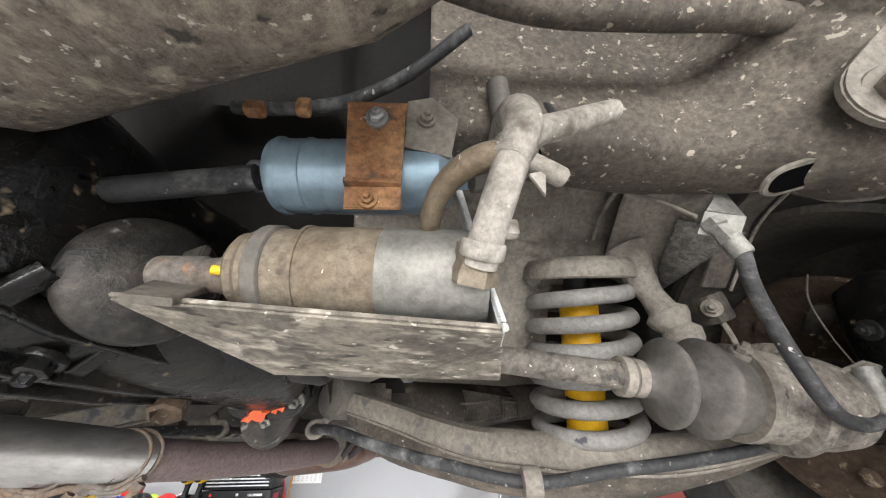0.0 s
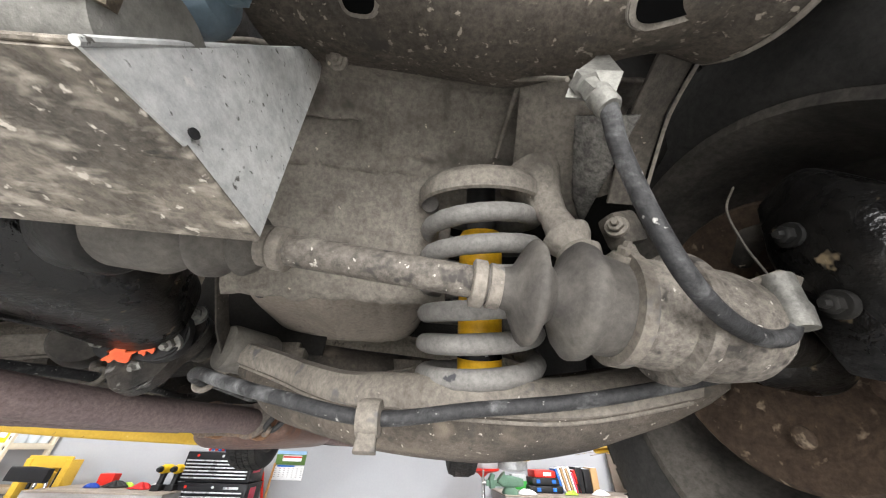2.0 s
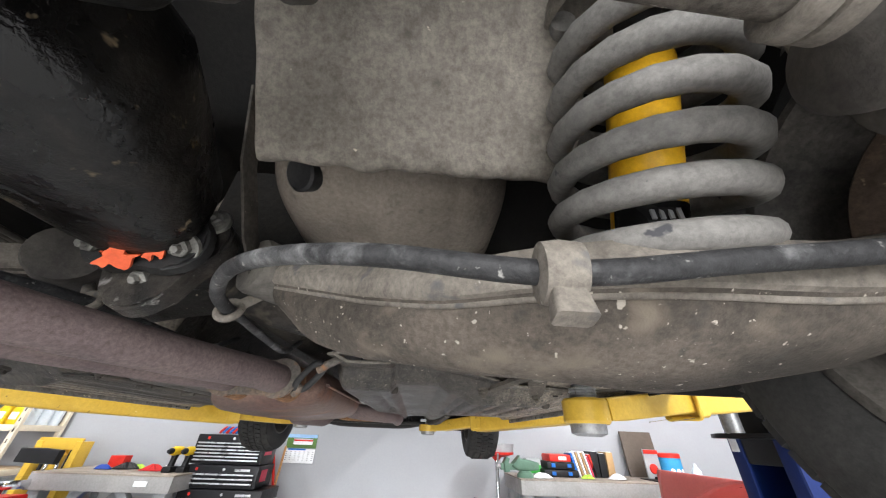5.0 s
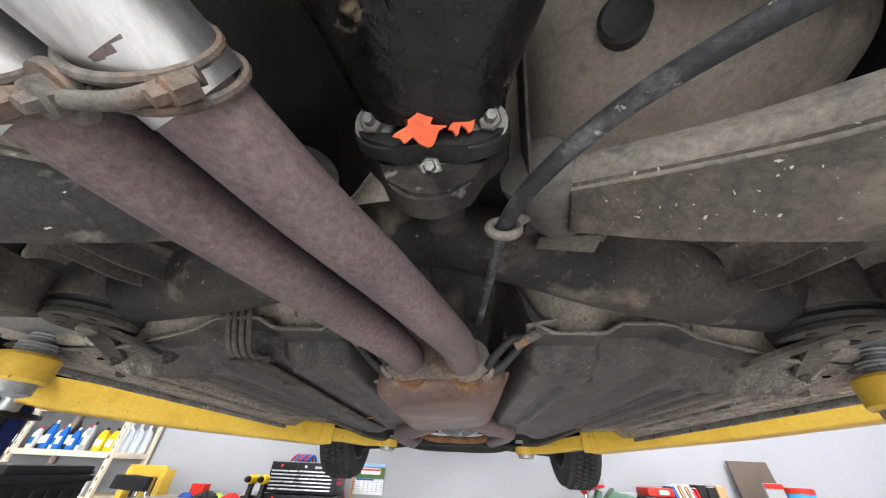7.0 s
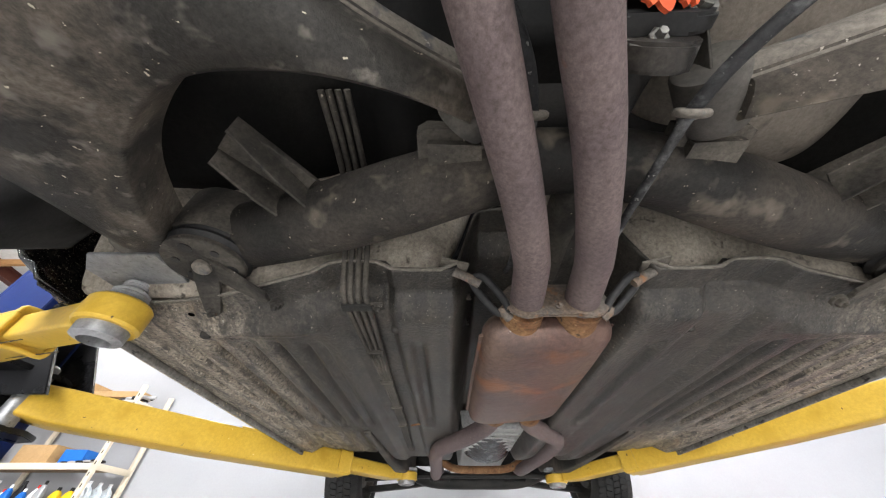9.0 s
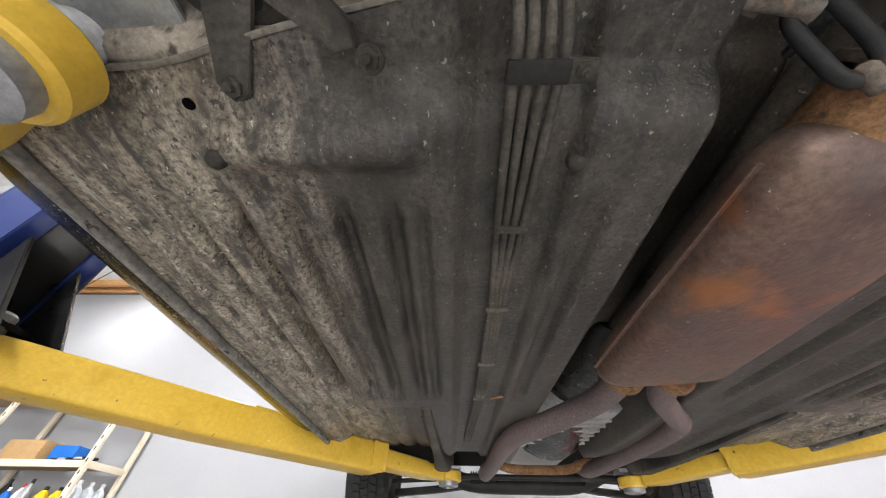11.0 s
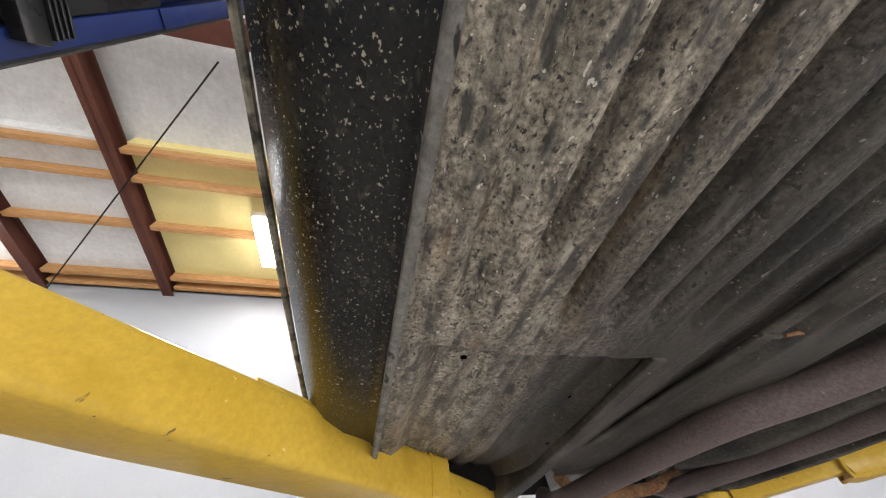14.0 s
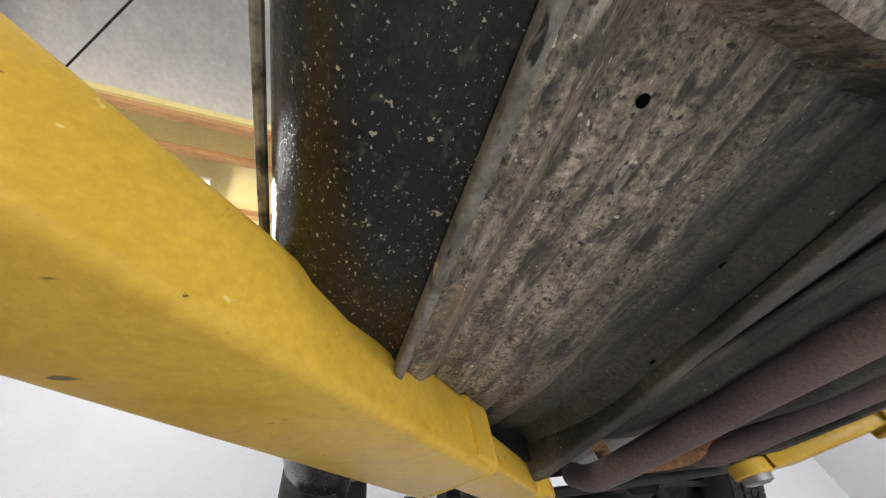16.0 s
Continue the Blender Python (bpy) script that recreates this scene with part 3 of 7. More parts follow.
# Two front-left fixtures are seen; the other five are added, unseen, for light.
for x, y, r, k in ((-1.85, 3.25, True, 0.12), (-4.35, 3.45, False, 0.08), (2.0, 2.6, True, 0.15), (-3.2, 0.6, True, 0.55), (3.0, 0.2, True, 1.0), (-2.4, -2.2, True, 1.0), (2.4, -2.2, True, 1.0)):
    lamp_fixture(x, y, r, LAMP_W * k, 0.66 if x == -1.85 else 0.35 if x == -4.35 else 1.3)

# ---- two-post lift ----
def lift_arm(post, s, pivot, tip, nose, wide, screw_top):
    """One yellow swing arm: outer box, inner box, eye with its screw pad."""
    p, q = Vector(pivot), Vector(tip)
    d = (q - p).normalized()
    at = lambda f: p.lerp(q, f)
    g, gw = (1.0, 1.0) if wide < 0.036 else (0.82, 0.62)
    deep = (0.080, 0.088, 0.092, 0.084, 0.078) if wide < 0.036 else (0.074, 0.078, 0.074, 0.068, 0.068)
    outer = box_loft([at(f) - V(0, 0, 0.45 * (k - 0.070)) for f, k in zip((0, 0.05, 0.35, nose - 0.012, nose), deep)], [gw * k for k in (0.11, 0.122, 0.115, 0.108, 0.106)], [g * k for k in deep], rnd=0.12)
    arm = part("arm", outer, YELLOW, post, "scuffed yellow swing arm", 30)
    part("arm_end_band", box_loft([at(nose - 0.035), at(nose + 0.004)], [0.118 * gw, 0.118 * gw], [0.078 * g, 0.078 * g], rnd=0.12), YELLOW, arm, smooth=30)
    e0, w0, h0 = at(nose + 0.006), 0.055 * gw, 0.038 * g
    across = d.cross(Vector((0, 0, 1))).normalized()
    ring = [e0 + across * (w0 * a) + V(0, 0, h0 * b) + d * 0.0015 * (-1) ** i for i, (a, b) in enumerate(((1, 0.6), (1, -0.6), (0.9, -1), (0.3, -1), (-0.3, -1), (-0.9, -1), (-1, -0.6), (-1, 0.0), (-1, 0.6), (-0.9, 1), (0.0, 1), (0.9, 1), (1, 0.6)))]
    part("weld_bead", pipe(ring, 0.0052 * g, 8, 3), YELLOW, arm, "lumpy painted weld bead", 60)
    part("inner_arm", box_loft([at(nose - 0.02), at(0.94), at(0.985)], [0.086 * gw, 0.08 * gw, 0.06 * gw], [0.052 * g, 0.048 * g, 0.036], rnd=0.12), YELLOW, arm, "yellow inner arm", 30)
    side = d.cross(Vector((0, 0, 1))).normalized()
    k = random.Random(int(abs(pivot[0] * 100 + tip[1] * 37)))
    for sgn in (-1, 1) if wide > 0.036 else ():
        rag_edge = [(f * 0.3, -0.0018 * (0.1 + k.random())) for f in [i / 30 for i in range(31)]] + [((30 - i) / 30 * 0.3, 0.0018 * (0.1 + k.random())) for i in range(31)]
        q0 = at(0.30) + side * sgn * 0.036 * gw - V(0, 0, 0.0372 * g)
        part("worn_edge", flat(rag_edge, q0, d, side, 0.0008), WORN, arm, "paint worn through to dark steel")
    for k in (-1, 1):
        a, b = at(0.42) + side * 0.045 * k * gw + V(0, 0, 0.036 * g), at(nose - 0.04) + side * 0.045 * k * gw + V(0, 0, 0.033 * g)
        part("weld_rib", pipe([a, b], 0.006, 8, 1), YELLOW, arm)
    c = q + d * 0.03
    e = 1.0 if wide < 0.036 else 0.76
    part("eye", turned([(0.030 * e, -wide / 2), (0.045 * e, -wide / 2), (0.049 * e, -wide / 2 + 0.004), (0.049 * e, wide / 2 - 0.004), (0.045 * e, wide / 2), (0.030 * e, wide / 2), (0.030 * e, -wide / 2)], c, seg=36, cap=False), YELLOW, arm, smooth=35)
    part("pad_socket", turned([(0.024 * e, -wide / 2 + 0.004), (0.024 * e, -wide / 2 - 0.018), (0.037 * e, -wide / 2 - 0.014), (0.038 * e, -wide / 2 - 0.001), (0.030 * e, wide / 2 - 0.002)], c, seg=36, cap=False), GALV, arm, "plated steel socket under the eye", 35)
    prof, z = [(0.001, 0.0)], 0.0
    n = max(4, int((screw_top - c.z) / 0.0045))
    for i in range(n):
        z = (screw_top - c.z) * i / n
        r = 0.0235 if z < 0.5 * (screw_top - c.z) else 0.0175
        prof += [(r - 0.0022, z), (r, z + (screw_top - c.z) / n * 0.5)]
    prof += [(0.013, screw_top - c.z), (0.001, screw_top - c.z)]
    part("pad_screw", turned(prof, c, seg=20, cap=False), GALV, arm, "threaded steel pad screw", 50)
    if wide > 0.036:
        b = at(0.80) + V(0, 0, 0.030)
        part("lock_pin", pipe([b - V(0, 0, 0.02), b + V(0, 0, 0.006), b + V(0, 0, 0.012) + d * 0.006, b + V(0, 0, 0.014) + d * 0.034, b + V(0, 0, 0.010) + d * 0.040], 0.004, 10, 4), GALV, arm, "bent bright locking pin", 60)
        part("stop_block", block(at(0.72) + V(0, 0, 0.034), (0.026, 0.026, 0.012), 0.002), BLACKPAINT, arm, "black stop block", 30)


def lift_post(s):
    x, yc = 1.42 * s, 1.185
    root = thing("lift_post", (x + 0.12 * s, yc, FLOOR), "blue lift post with black carriage and yellow swing arms", "car lift", "two-post lift")
    top = 1.75
    h = top - FLOOR
    zc = (top + FLOOR) / 2
    col = part("column", block((x + 0.18 * s, yc, zc), (0.016, 0.216, h), 0.004), BLUE, root, "glossy blue steel column", 30)
    for k in (-1, 1):
        part("column_side", block((x + 0.085 * s, yc + 0.103 * k, zc), (0.174, 0.012, h), 0.004), BLUE, col, "", 30)
        part("column_lip", block((x + 0.003 * s, yc + 0.083 * k, zc), (0.014, 0.046, h), 0.005), BLUE, col, "", 30)
        part("splice_plate", block((x - 0.006 * s, yc + 0.083 * k, 1.02), (0.006, 0.048, 0.12), 0.002), BLUE, col, "blue splice plate", 30)
        part("chain_rod", pipe([(x + 0.06 * s, yc + 0.022 * k, 0.9), (x + 0.06 * s, yc + 0.022 * k, top - 0.02)], 0.007, 10, 1), CASTDULL, root, "bright lifting cable", 60)
        for z in (0.86, 0.98, 1.14, 1.26):
            part("column_bolt", bolt((x + 0.05 * s, yc + 0.109 * k, z), (0, k, 0), 0.009), GALV, col, "plated hex bolt", 30)
    part("base_plate", block((x + 0.1 * s, yc, FLOOR + 0.01), (0.42, 0.40, 0.02), 0.003), BLUE, root)
    car = part("carriage", block((x + 0.075 * s, yc, 0.43), (0.15, 0.118, 1.12), 0.008), BLACKPAINT, root, "black sliding carriage")
    bm = bmesh.new()
    for z in (-0.05, 0.09):
        plate(bm, [(0.0, -0.22), (0.08, -0.20), (0.12, -0.10), (0.13, 0.06), (0.09, 0.13), (0.0, 0.15)], (x + 0.02 * s, 1.15, z), (-s, 0, 0), (0, 1, 0), 0.014, 0.002)
    part("arm_bracket", bm, BLACKPAINT, car, "black steel arm bracket")
    for k in (-1, 1):
        part("gusset", flat([(0.0, 0.02), (0.2, 0.02), (0.0, 0.32)], (x, yc + 0.07 * k, 0.0), (-s, 0, 0), (0, 0, 1), 0.012, 0.002), BLACKPAINT, car)
    part("slide_stop", block((x - 0.014 * s, yc - 0.01, 0.575), (0.03, 0.20, 0.05), 0.004, Matrix.Rotation(0.30 * s, 3, "X")), BLACKPAINT, car, "black rubber slide stop")
    for i in range(4):
        part("stop_fin", block((x - 0.018 * s, yc - 0.012, 0.606 + 0.013 * i), (0.034, 0.20, 0.006), 0.002, Matrix.Rotation(0.30 * s, 3, "X")), BLACKPAINT, car, "black rubber fin")
    for k in range(4 if s > 0 else 0):
        part("column_bar", block((x - 0.006 * s, yc + 0.083, 0.34 - 0.13 * k), (0.002, 0.030, 0.06 + 0.03 * (k % 2)), 0.0005), plain("white_lettering", (0.75, 0.76, 0.78)) if k == 0 else bpy.data.materials["white_lettering"], root, "white painted bar")
    for d in (0.0, 0.018):
        part("hydraulic_hose", pipe([(x + (0.02 + d) * s, yc + 0.117, top), (x + (0.02 + d) * s, yc + 0.120, 0.9), (x + (0.03 + d) * s, yc + 0.122, 0.1), (x + (0.03 + d) * s, yc + 0.117, FLOOR + 0.3)], 0.007, 8, 4), BLACKHOSE, root, "black hydraulic hose")
    for k, (dy, tip, nose, wide, st) in enumerate(((0.07, (-0.375 * -s, 2.06, -0.032 if s < 0 else -0.040), 0.76, 0.034, -0.012), (-0.262, (0.603 if s > 0 else -0.638, 0.638 if s > 0 else 0.641, -0.036), 0.62, 0.038, 0.032))):
        lift_arm(root, s, (1.33 * s, 1.175, 0.026 if s < 0 else 0.085) if k == 0 else (1.22 * s, 0.888, 0.045), tip, nose, wide, st)
        part("arm_pin", turned([(0.026, -0.09), (0.026, 0.075), (0.02, 0.082)], (1.34 * s if k == 0 else 1.25 * s, 1.165 if k == 0 else 1.15 + dy, 0.035), seg=20), GALV, root, "steel arm pivot pin")
    return root


lift_post(-1)
lift_post(1)

# ---- the car ----
car = thing("car", (0, 1.3, 0), "dusty black coupe raised on the lift, underside with worn undercoat", "car")


def ridge(t, w):
    t = abs(t) / w
    return 0.0 if t >= 1 else 0.5 + 0.5 * math.cos(math.pi * t)


RIBS = ((0.662, 0.016, 0.012), (0.612, 0.013, 0.020), (0.560, 0.014, 0.030), (0.505, 0.020, 0.022), (0.455, 0.017, 0.019), (0.405, 0.016, 0.016), (0.375, 0.012, 0.010), (0.205, 0.020, 0.012))
STEP_Y = 1.335


def pan_z(x, y):
    """Height of the floor pan's underside at the car's own left half (x as a positive distance from the middle)."""
    a = abs(x)
    z = -0.014 + 0.010 * max(0, min(1, (a - 0.60) / 0.1))
    if y < STEP_Y:
        along = max(0, min(1, (y - 0.745) / 0.05)) * max(0, min(1, (STEP_Y - 0.05 - y) / 0.05))
        for c, w, h in RIBS:
            z += h * min(1, 1.5 * ridge(a - c, w)) * along * (max(0, min(1, (1.215 - y) / 0.03)) if abs(c - 0.612) < 0.01 else 1)
        z -= 0.015 * ridge(y - 0.705, 0.026) * max(0, min(1, (a - 0.36) / 0.03)) * max(0, min(1, (0.56 - a) / 0.04))
    else:
        k = max(0, min(1, (y - STEP_Y) / 0.010)) * max(0, min(1, (0.69 - a) / 0.03)) * max(0, min(1, (a - 0.40) / 0.02))
        z += 0.030 * k
        for c, w, h in ((0.60, 0.02, 0.008), (0.53, 0.018, 0.009), (0.47, 0.02, 0.010)):
            z += h * ridge(a - c, w) * k
        z += 0.25 * max(0, y - 1.72) ** 1.5
    # channel of the brake lines, then the tunnel
    z += 0.014 * max(0, min(1, (0.345 - a) / 0.02)) * max(0, min(1, (a - 0.232) / 0.012))
    tun = max(0, min(1, (0.150 - a) / 0.055))
    z += (0.13 * tun * tun * (3 - 2 * tun))
    rear = max(0, min(1, (0.695 - y) / 0.04))
    z += (0.010 + 0.024 * max(0, min(1, (0.46 - a) / 0.12))) * rear * rear
    return z


def pan_fn(s):
    def fn(u, v):
        a = 0.716 * u
        y0 = 0.655 - 0.06 * max(0, min(1, (0.55 - a) / 0.25)) + 0.01 * math.sin(a * 9)
        y = y0 + (1.95 - y0) * v
        return (s * a, y, pan_z(a, y))
    return fn


for s in (-1, 1):
    part("floor_pan", sheet(pan_fn(s), 170, 250), PAN, car, "undercoated ribbed floor pan with road grime", 60, 0.004)
    edge = [(0.14 + 0.56 * k / 24) / 0.716 for k in range(25)]
    part("pan_lip", box_loft([Vector(pan_fn(s)(u, 0.0)) + V(0, -0.001, -0.001) for u in edge], [0.0045] * 25, [0.005] * 25), DUSTY, car, "dusty folded rear lip of the floor pan", 40)
    # pinch weld and rocker
    part("pinch_weld", box_loft([(s * 0.7195, y, -0.012) for y in (0.70, 0.9, 1.2, 1.5, 1.8, 1.95)], [0.010] * 6, [0.014] * 6, rnd=0.3), SEAM, car, "grey scuffed pinch weld seam")
    prof = [(0.719, -0.006), (0.728, 0.004), (0.745, 0.006), (0.775, 0.006), (0.805, 0.016), (0.832, 0.040), (0.846, 0.075), (0.853, 0.12), (0.856, 0.2), (0.858, 0.4)]
    rings = []
    for i in range(29):
        y = 0.60 + 1.5 * i / 28
        w = 1 - 0.014 * ((y - 1.3) / 0.7) ** 2
        rings.append([V(s * (a if k < 2 else a * w), y, z + (0.03 * max(0, (0.72 - y) / 0.12) if k > 2 else 0)) for k, (a, z) in enumerate(prof)])
    bm = bmesh.new()
    vs = [[bm.verts.new(p) for p in r] for r in rings]
    for a, b in zip(vs, vs[1:]):
        for i in range(len(prof) - 1):
            bm.faces.new((a[i], a[i + 1], b[i + 1], b[i]))
    part("rocker_panel", bm, SILL, car, "glossy black rocker panel with mud specks", 60, 0.003)
    part("rocker_trim", pipe([(s * (0.8565 * (1 - 0.014 * ((y - 1.3) / 0.7) ** 2)), y, 0.083) for y in (0.62, 0.85, 1.1, 1.35, 1.6, 1.85, 2.1)], 0.0045, 8, 3), TRIM, car)

# body shell above, out of sight of the camera but closing the car
bm = sheet(lambda u, v: (-0.84 + 1.68 * u, -1.25 + 4.6 * v, 0.66 + 0.1 * math.sin(math.pi * u) * math.sin(math.pi * v)), 12, 20)
part("body_shell", bm, BLACKPAINT, car, "black painted body", 60, 0.01)


# rear floor over the axle
def rear_floor(u, v):
    x = -0.70 + 1.40 * u
    y = 0.648 - 1.75 * v
    a = abs(x)
    t = max(0, min(1, (0.640 - y) / 0.075))
    z = pan_z(a, 0.648) + 0.005 + 0.14 * t * t * (3 - 2 * t) + 0.12 * max(0, min(1, (0.40 - y) / 0.2)) + 0.22 * max(0, min(1, (0.12 - y) / 0.12))
    if a < 0.19:
        z += 0.06 * max(0, min(1, (0.19 - a) / 0.05)) * max(0, min(1, (y - 0.0) / 0.2))
    z += 0.006 * math.sin(x * 23) * math.sin(y * 19)
    return (x, y, z)


part("floor_ledge", sheet(lambda u, v: rear_floor(u, v * 0.058), 90, 14), TAN, car, "tan dusty rising ledge of the floor", 60, 0.004)
# Rear floor with its cavity shade painted in as near-black.
part("rear_floor", sheet(lambda u, v: rear_floor(u, 0.058 + v * 0.942), 90, 100), CAVITY_SHADE, car, "rear floor panel in near-black that stands for cavity shade", 60, 0.004)

# ---- exhaust ----


def muffler():
    rings = []
    for y, w, h in ((0.684, 0.15, 0.026), (0.692, 0.19, 0.050), (0.704, 0.208, 0.068), (0.72, 0.218, 0.076), (0.80, 0.223, 0.080), (0.95, 0.227, 0.080), (1.085, 0.230, 0.078), (1.10, 0.224, 0.068), (1.112, 0.20, 0.045)):
        ring = []
        for k in range(40):
            t = 2 * math.pi * k / 40
            cx, sz = math.cos(t), math.sin(t)
            px = w * 0.475 * math.copysign(abs(cx) ** 0.45, cx)
            pz = h / 2 * math.copysign(abs(sz) ** 0.7, sz)
            ring.append(V(0.005 + px, y, -0.016 + pz + 0.08 * px))
        rings.append(ring)
    return loft(rings)


muf = part("muffler", muffler(), MUFFLER, car, "rust-tinted steel resonator with a welded rim", 60)
part("seam", box_loft([(0.010 - 0.108, 0.715, -0.025), (0.010 - 0.1125, 0.9, -0.025), (0.010 - 0.114, 1.09, -0.025)], [0.012] * 3, [0.004] * 3), MUFFLER, muf)
part("seam", box_loft([(0.010 + 0.098, 0.715, -0.007), (0.010 + 0.1025, 0.9, -0.007), (0.010 + 0.104, 1.09, -0.007)], [0.012] * 3, [0.004] * 3), MUFFLER, muf)
for x0, x1, x2, x3 in ((-0.040, -0.050, -0.172, -0.225), (0.045, 0.040, -0.092, -0.145)):
    part("collar", turned([(0.033, -0.012), (0.0325, 0.0), (0.031, 0.012), (0.031, 0.036)], (x0, 0.690, -0.008), (0, -1, 0.0), 28), RUST, muf, "rust-brown pipe collar", 50)
    run = ((0.045, 0.685, -0.008), (0.042, 0.655, -0.008), (0.033, 0.58, -0.008), (0.026, 0.546, -0.010), (0.0, 0.46, -0.012), (-0.0265, 0.384, -0.012), (-0.0555, 0.314, -0.010), (-0.088, 0.230, -0.004)) if x0 > 0 else ((-0.040, 0.685, -0.008), (-0.038, 0.655, -0.008), (-0.045, 0.58, -0.010), (-0.051, 0.546, -0.012), (-0.076, 0.46, -0.014), (-0.102, 0.384, -0.014), (-0.127, 0.314, -0.012), (-0.157, 0.230, -0.006))
    part("exhaust_pipe", pipe(run, [0.0245, 0.0240, 0.0228, 0.0225, 0.022, 0.022, 0.022, 0.022], 28, 6), EXHAUST, car, "heat-tinted purple brown exhaust pipe", 60)
    q = V(*run[-1])
    part("tail_pipe", pipe([q + V(0.010, 0.025, 0.0), q + V(-0.04, -0.10, 0.012), q + V(-0.09, -0.35, 0.028), q + V(-0.11, -0.8, 0.03), q + V(-0.11, -1.3, 0.02)], 0.0245, 28, 6), STAINLESS, car, "bright stainless tail pipe", 60)
    for dy in (0.004, 0.016):
        c = q + V(0.010 * dy / 0.025, dy, 0)
        part("pipe_clamp", pipe([c + V(0.0265 * math.cos(t), 0.004 * math.cos(t), 0.0265 * math.sin(t)) for t in (math.pi * 2 * k / 24 for k in range(25))], 0.0024, 8, 1), RUSTGREY, car, "rusty saddle clamp rod")
    part("clamp_nut", bolt(q + V(-0.022, 0.01, -0.024), (-0.3, -0.2, -1), 0.008), RUSTGREY, car)
part("clamp_saddle", pipe([(-0.190, 0.232, -0.026), (-0.172, 0.236, -0.034), (-0.150, 0.238, -0.035), (-0.124, 0.239, -0.030), (-0.100, 0.240, -0.033), (-0.078, 0.240, -0.033), (-0.056, 0.238, -0.022)], 0.0036, 10, 4), RUSTGREY, car, "rusty saddle bar across the pipes", 60)
for x, z in ((-0.186, -0.034), (-0.124, -0.040), (-0.060, -0.032)):
    part("saddle_nut", turned([(0.0056, -0.006), (0.0056, 0.003), (0.0036, 0.004), (0.0034, 0.009)], (x, 0.238, z), (-0.5, -0.1, -0.85), 6), RUSTGREY, car, "rusty hex nut", 30)
lobe = [(0.034 * math.cos(a) + c, 0.034 * math.sin(a)) for c, a0, a1 in ((0.045, -125, 125), (-0.040, 55, 305)) for a in (radians(a0 + (a1 - a0) * k / 16) for k in range(17))]
fl = part("pipe_flange", flat(lobe, (0.0, 0.645, -0.006), (1, 0, 0), (0, 0.2, 1), 0.007, 0.0015), RUSTGREY, muf, "grey-brown rusty twin pipe flange", 30)
for x, z in ((-0.064, -0.026), (-0.018, -0.030), (0.024, -0.030), (0.069, -0.026)):
    part("flange_hole", turned([(0.0045, 0), (0.0045, 0.002)], (x, 0.6402, z + 0.002), (0, 1, 0.2), 14), HOLE, fl)
part("flange_stud", bolt((0.003, 0.640, -0.020), (0, -1, -0.2), 0.006), RUSTGREY, fl)
for s in (-1, 1):
    lo, hi = V(0.003 + s * 0.074, 0.652, -0.022), V(0.003 + s * 0.116, 0.618, 0.016)
    d = (hi - lo).normalized()
    e = d.cross(V(s * 0.3, -0.5, -1)).normalized()
    pts = [lo.lerp(hi, 0.5) + d * ((hi - lo).length / 2 * math.copysign(abs(math.cos(t)) ** 0.6, math.cos(t))) + e * (0.012 * math.copysign(abs(math.sin(t)) ** 0.7, math.sin(t))) for t in (2 * math.pi * k / 24 for k in range(25))]
    part("exhaust_hanger", pipe(pts, 0.0055, 10, 1), BLACKHOSE, car, "black rubber exhaust hanger ring")
    part("hanger_hook", pipe([hi + V(s * 0.035, 0.0, 0.012), hi + V(s * 0.012, 0, 0.0), hi - d * 0.01 + V(0, 0, -0.004)], 0.007, 10, 3), RUSTGREY, car)
    part("hanger_hook", pipe([lo + V(-s * 0.03, 0.004, 0.02), lo + V(-s * 0.012, 0.002, 0.008), lo + d * 0.004, lo - d * 0.012], 0.007, 10, 3), RUSTGREY, car)
    part("hanger_plate", flat([(-0.02, -0.012), (0.02, -0.014), (0.022, 0.012), (-0.02, 0.014)], hi + V(s * 0.03, -0.006, 0.016), (s, -0.2, 0.1), (0.2, 1, 0), 0.004, 0.001), DUSTY, car)
for s, pts in ((-1, [(-0.03, 1.105, -0.012), (-0.032, 1.16, -0.014), (-0.05, 1.26, -0.022), (-0.12, 1.37, -0.032), (-0.18, 1.46, -0.036), (-0.20, 1.6, -0.036), (-0.205, 1.85, -0.034), (-0.214, 2.03, -0.03), (-0.20, 2.12, 0.0)]),
               (1, [(0.055, 1.105, -0.010), (0.055, 1.16, -0.012), (0.075, 1.24, -0.018), (0.14, 1.33, -0.022), (0.191, 1.41, -0.022), (0.205, 1.6, -0.02), (0.19, 1.85, -0.018), (0.18, 2.03, -0.014), (0.17, 2.10, 0.01)])):
    part("front_pipe", pipe(pts, 0.0245, 22, 5), EXHAUST, car, "heat-tinted front exhaust pipe", 60)
    part("pipe_joint", turned([(0.030, -0.012), (0.034, -0.008), (0.034, 0.008), (0.030, 0.012)], (pts[1][0], 1.15, -0.013), (0, 1, -0.05), 24), RUST, car, "rusty clamp ring")

# ---- differential and drive shaft ----
AX = 0.018


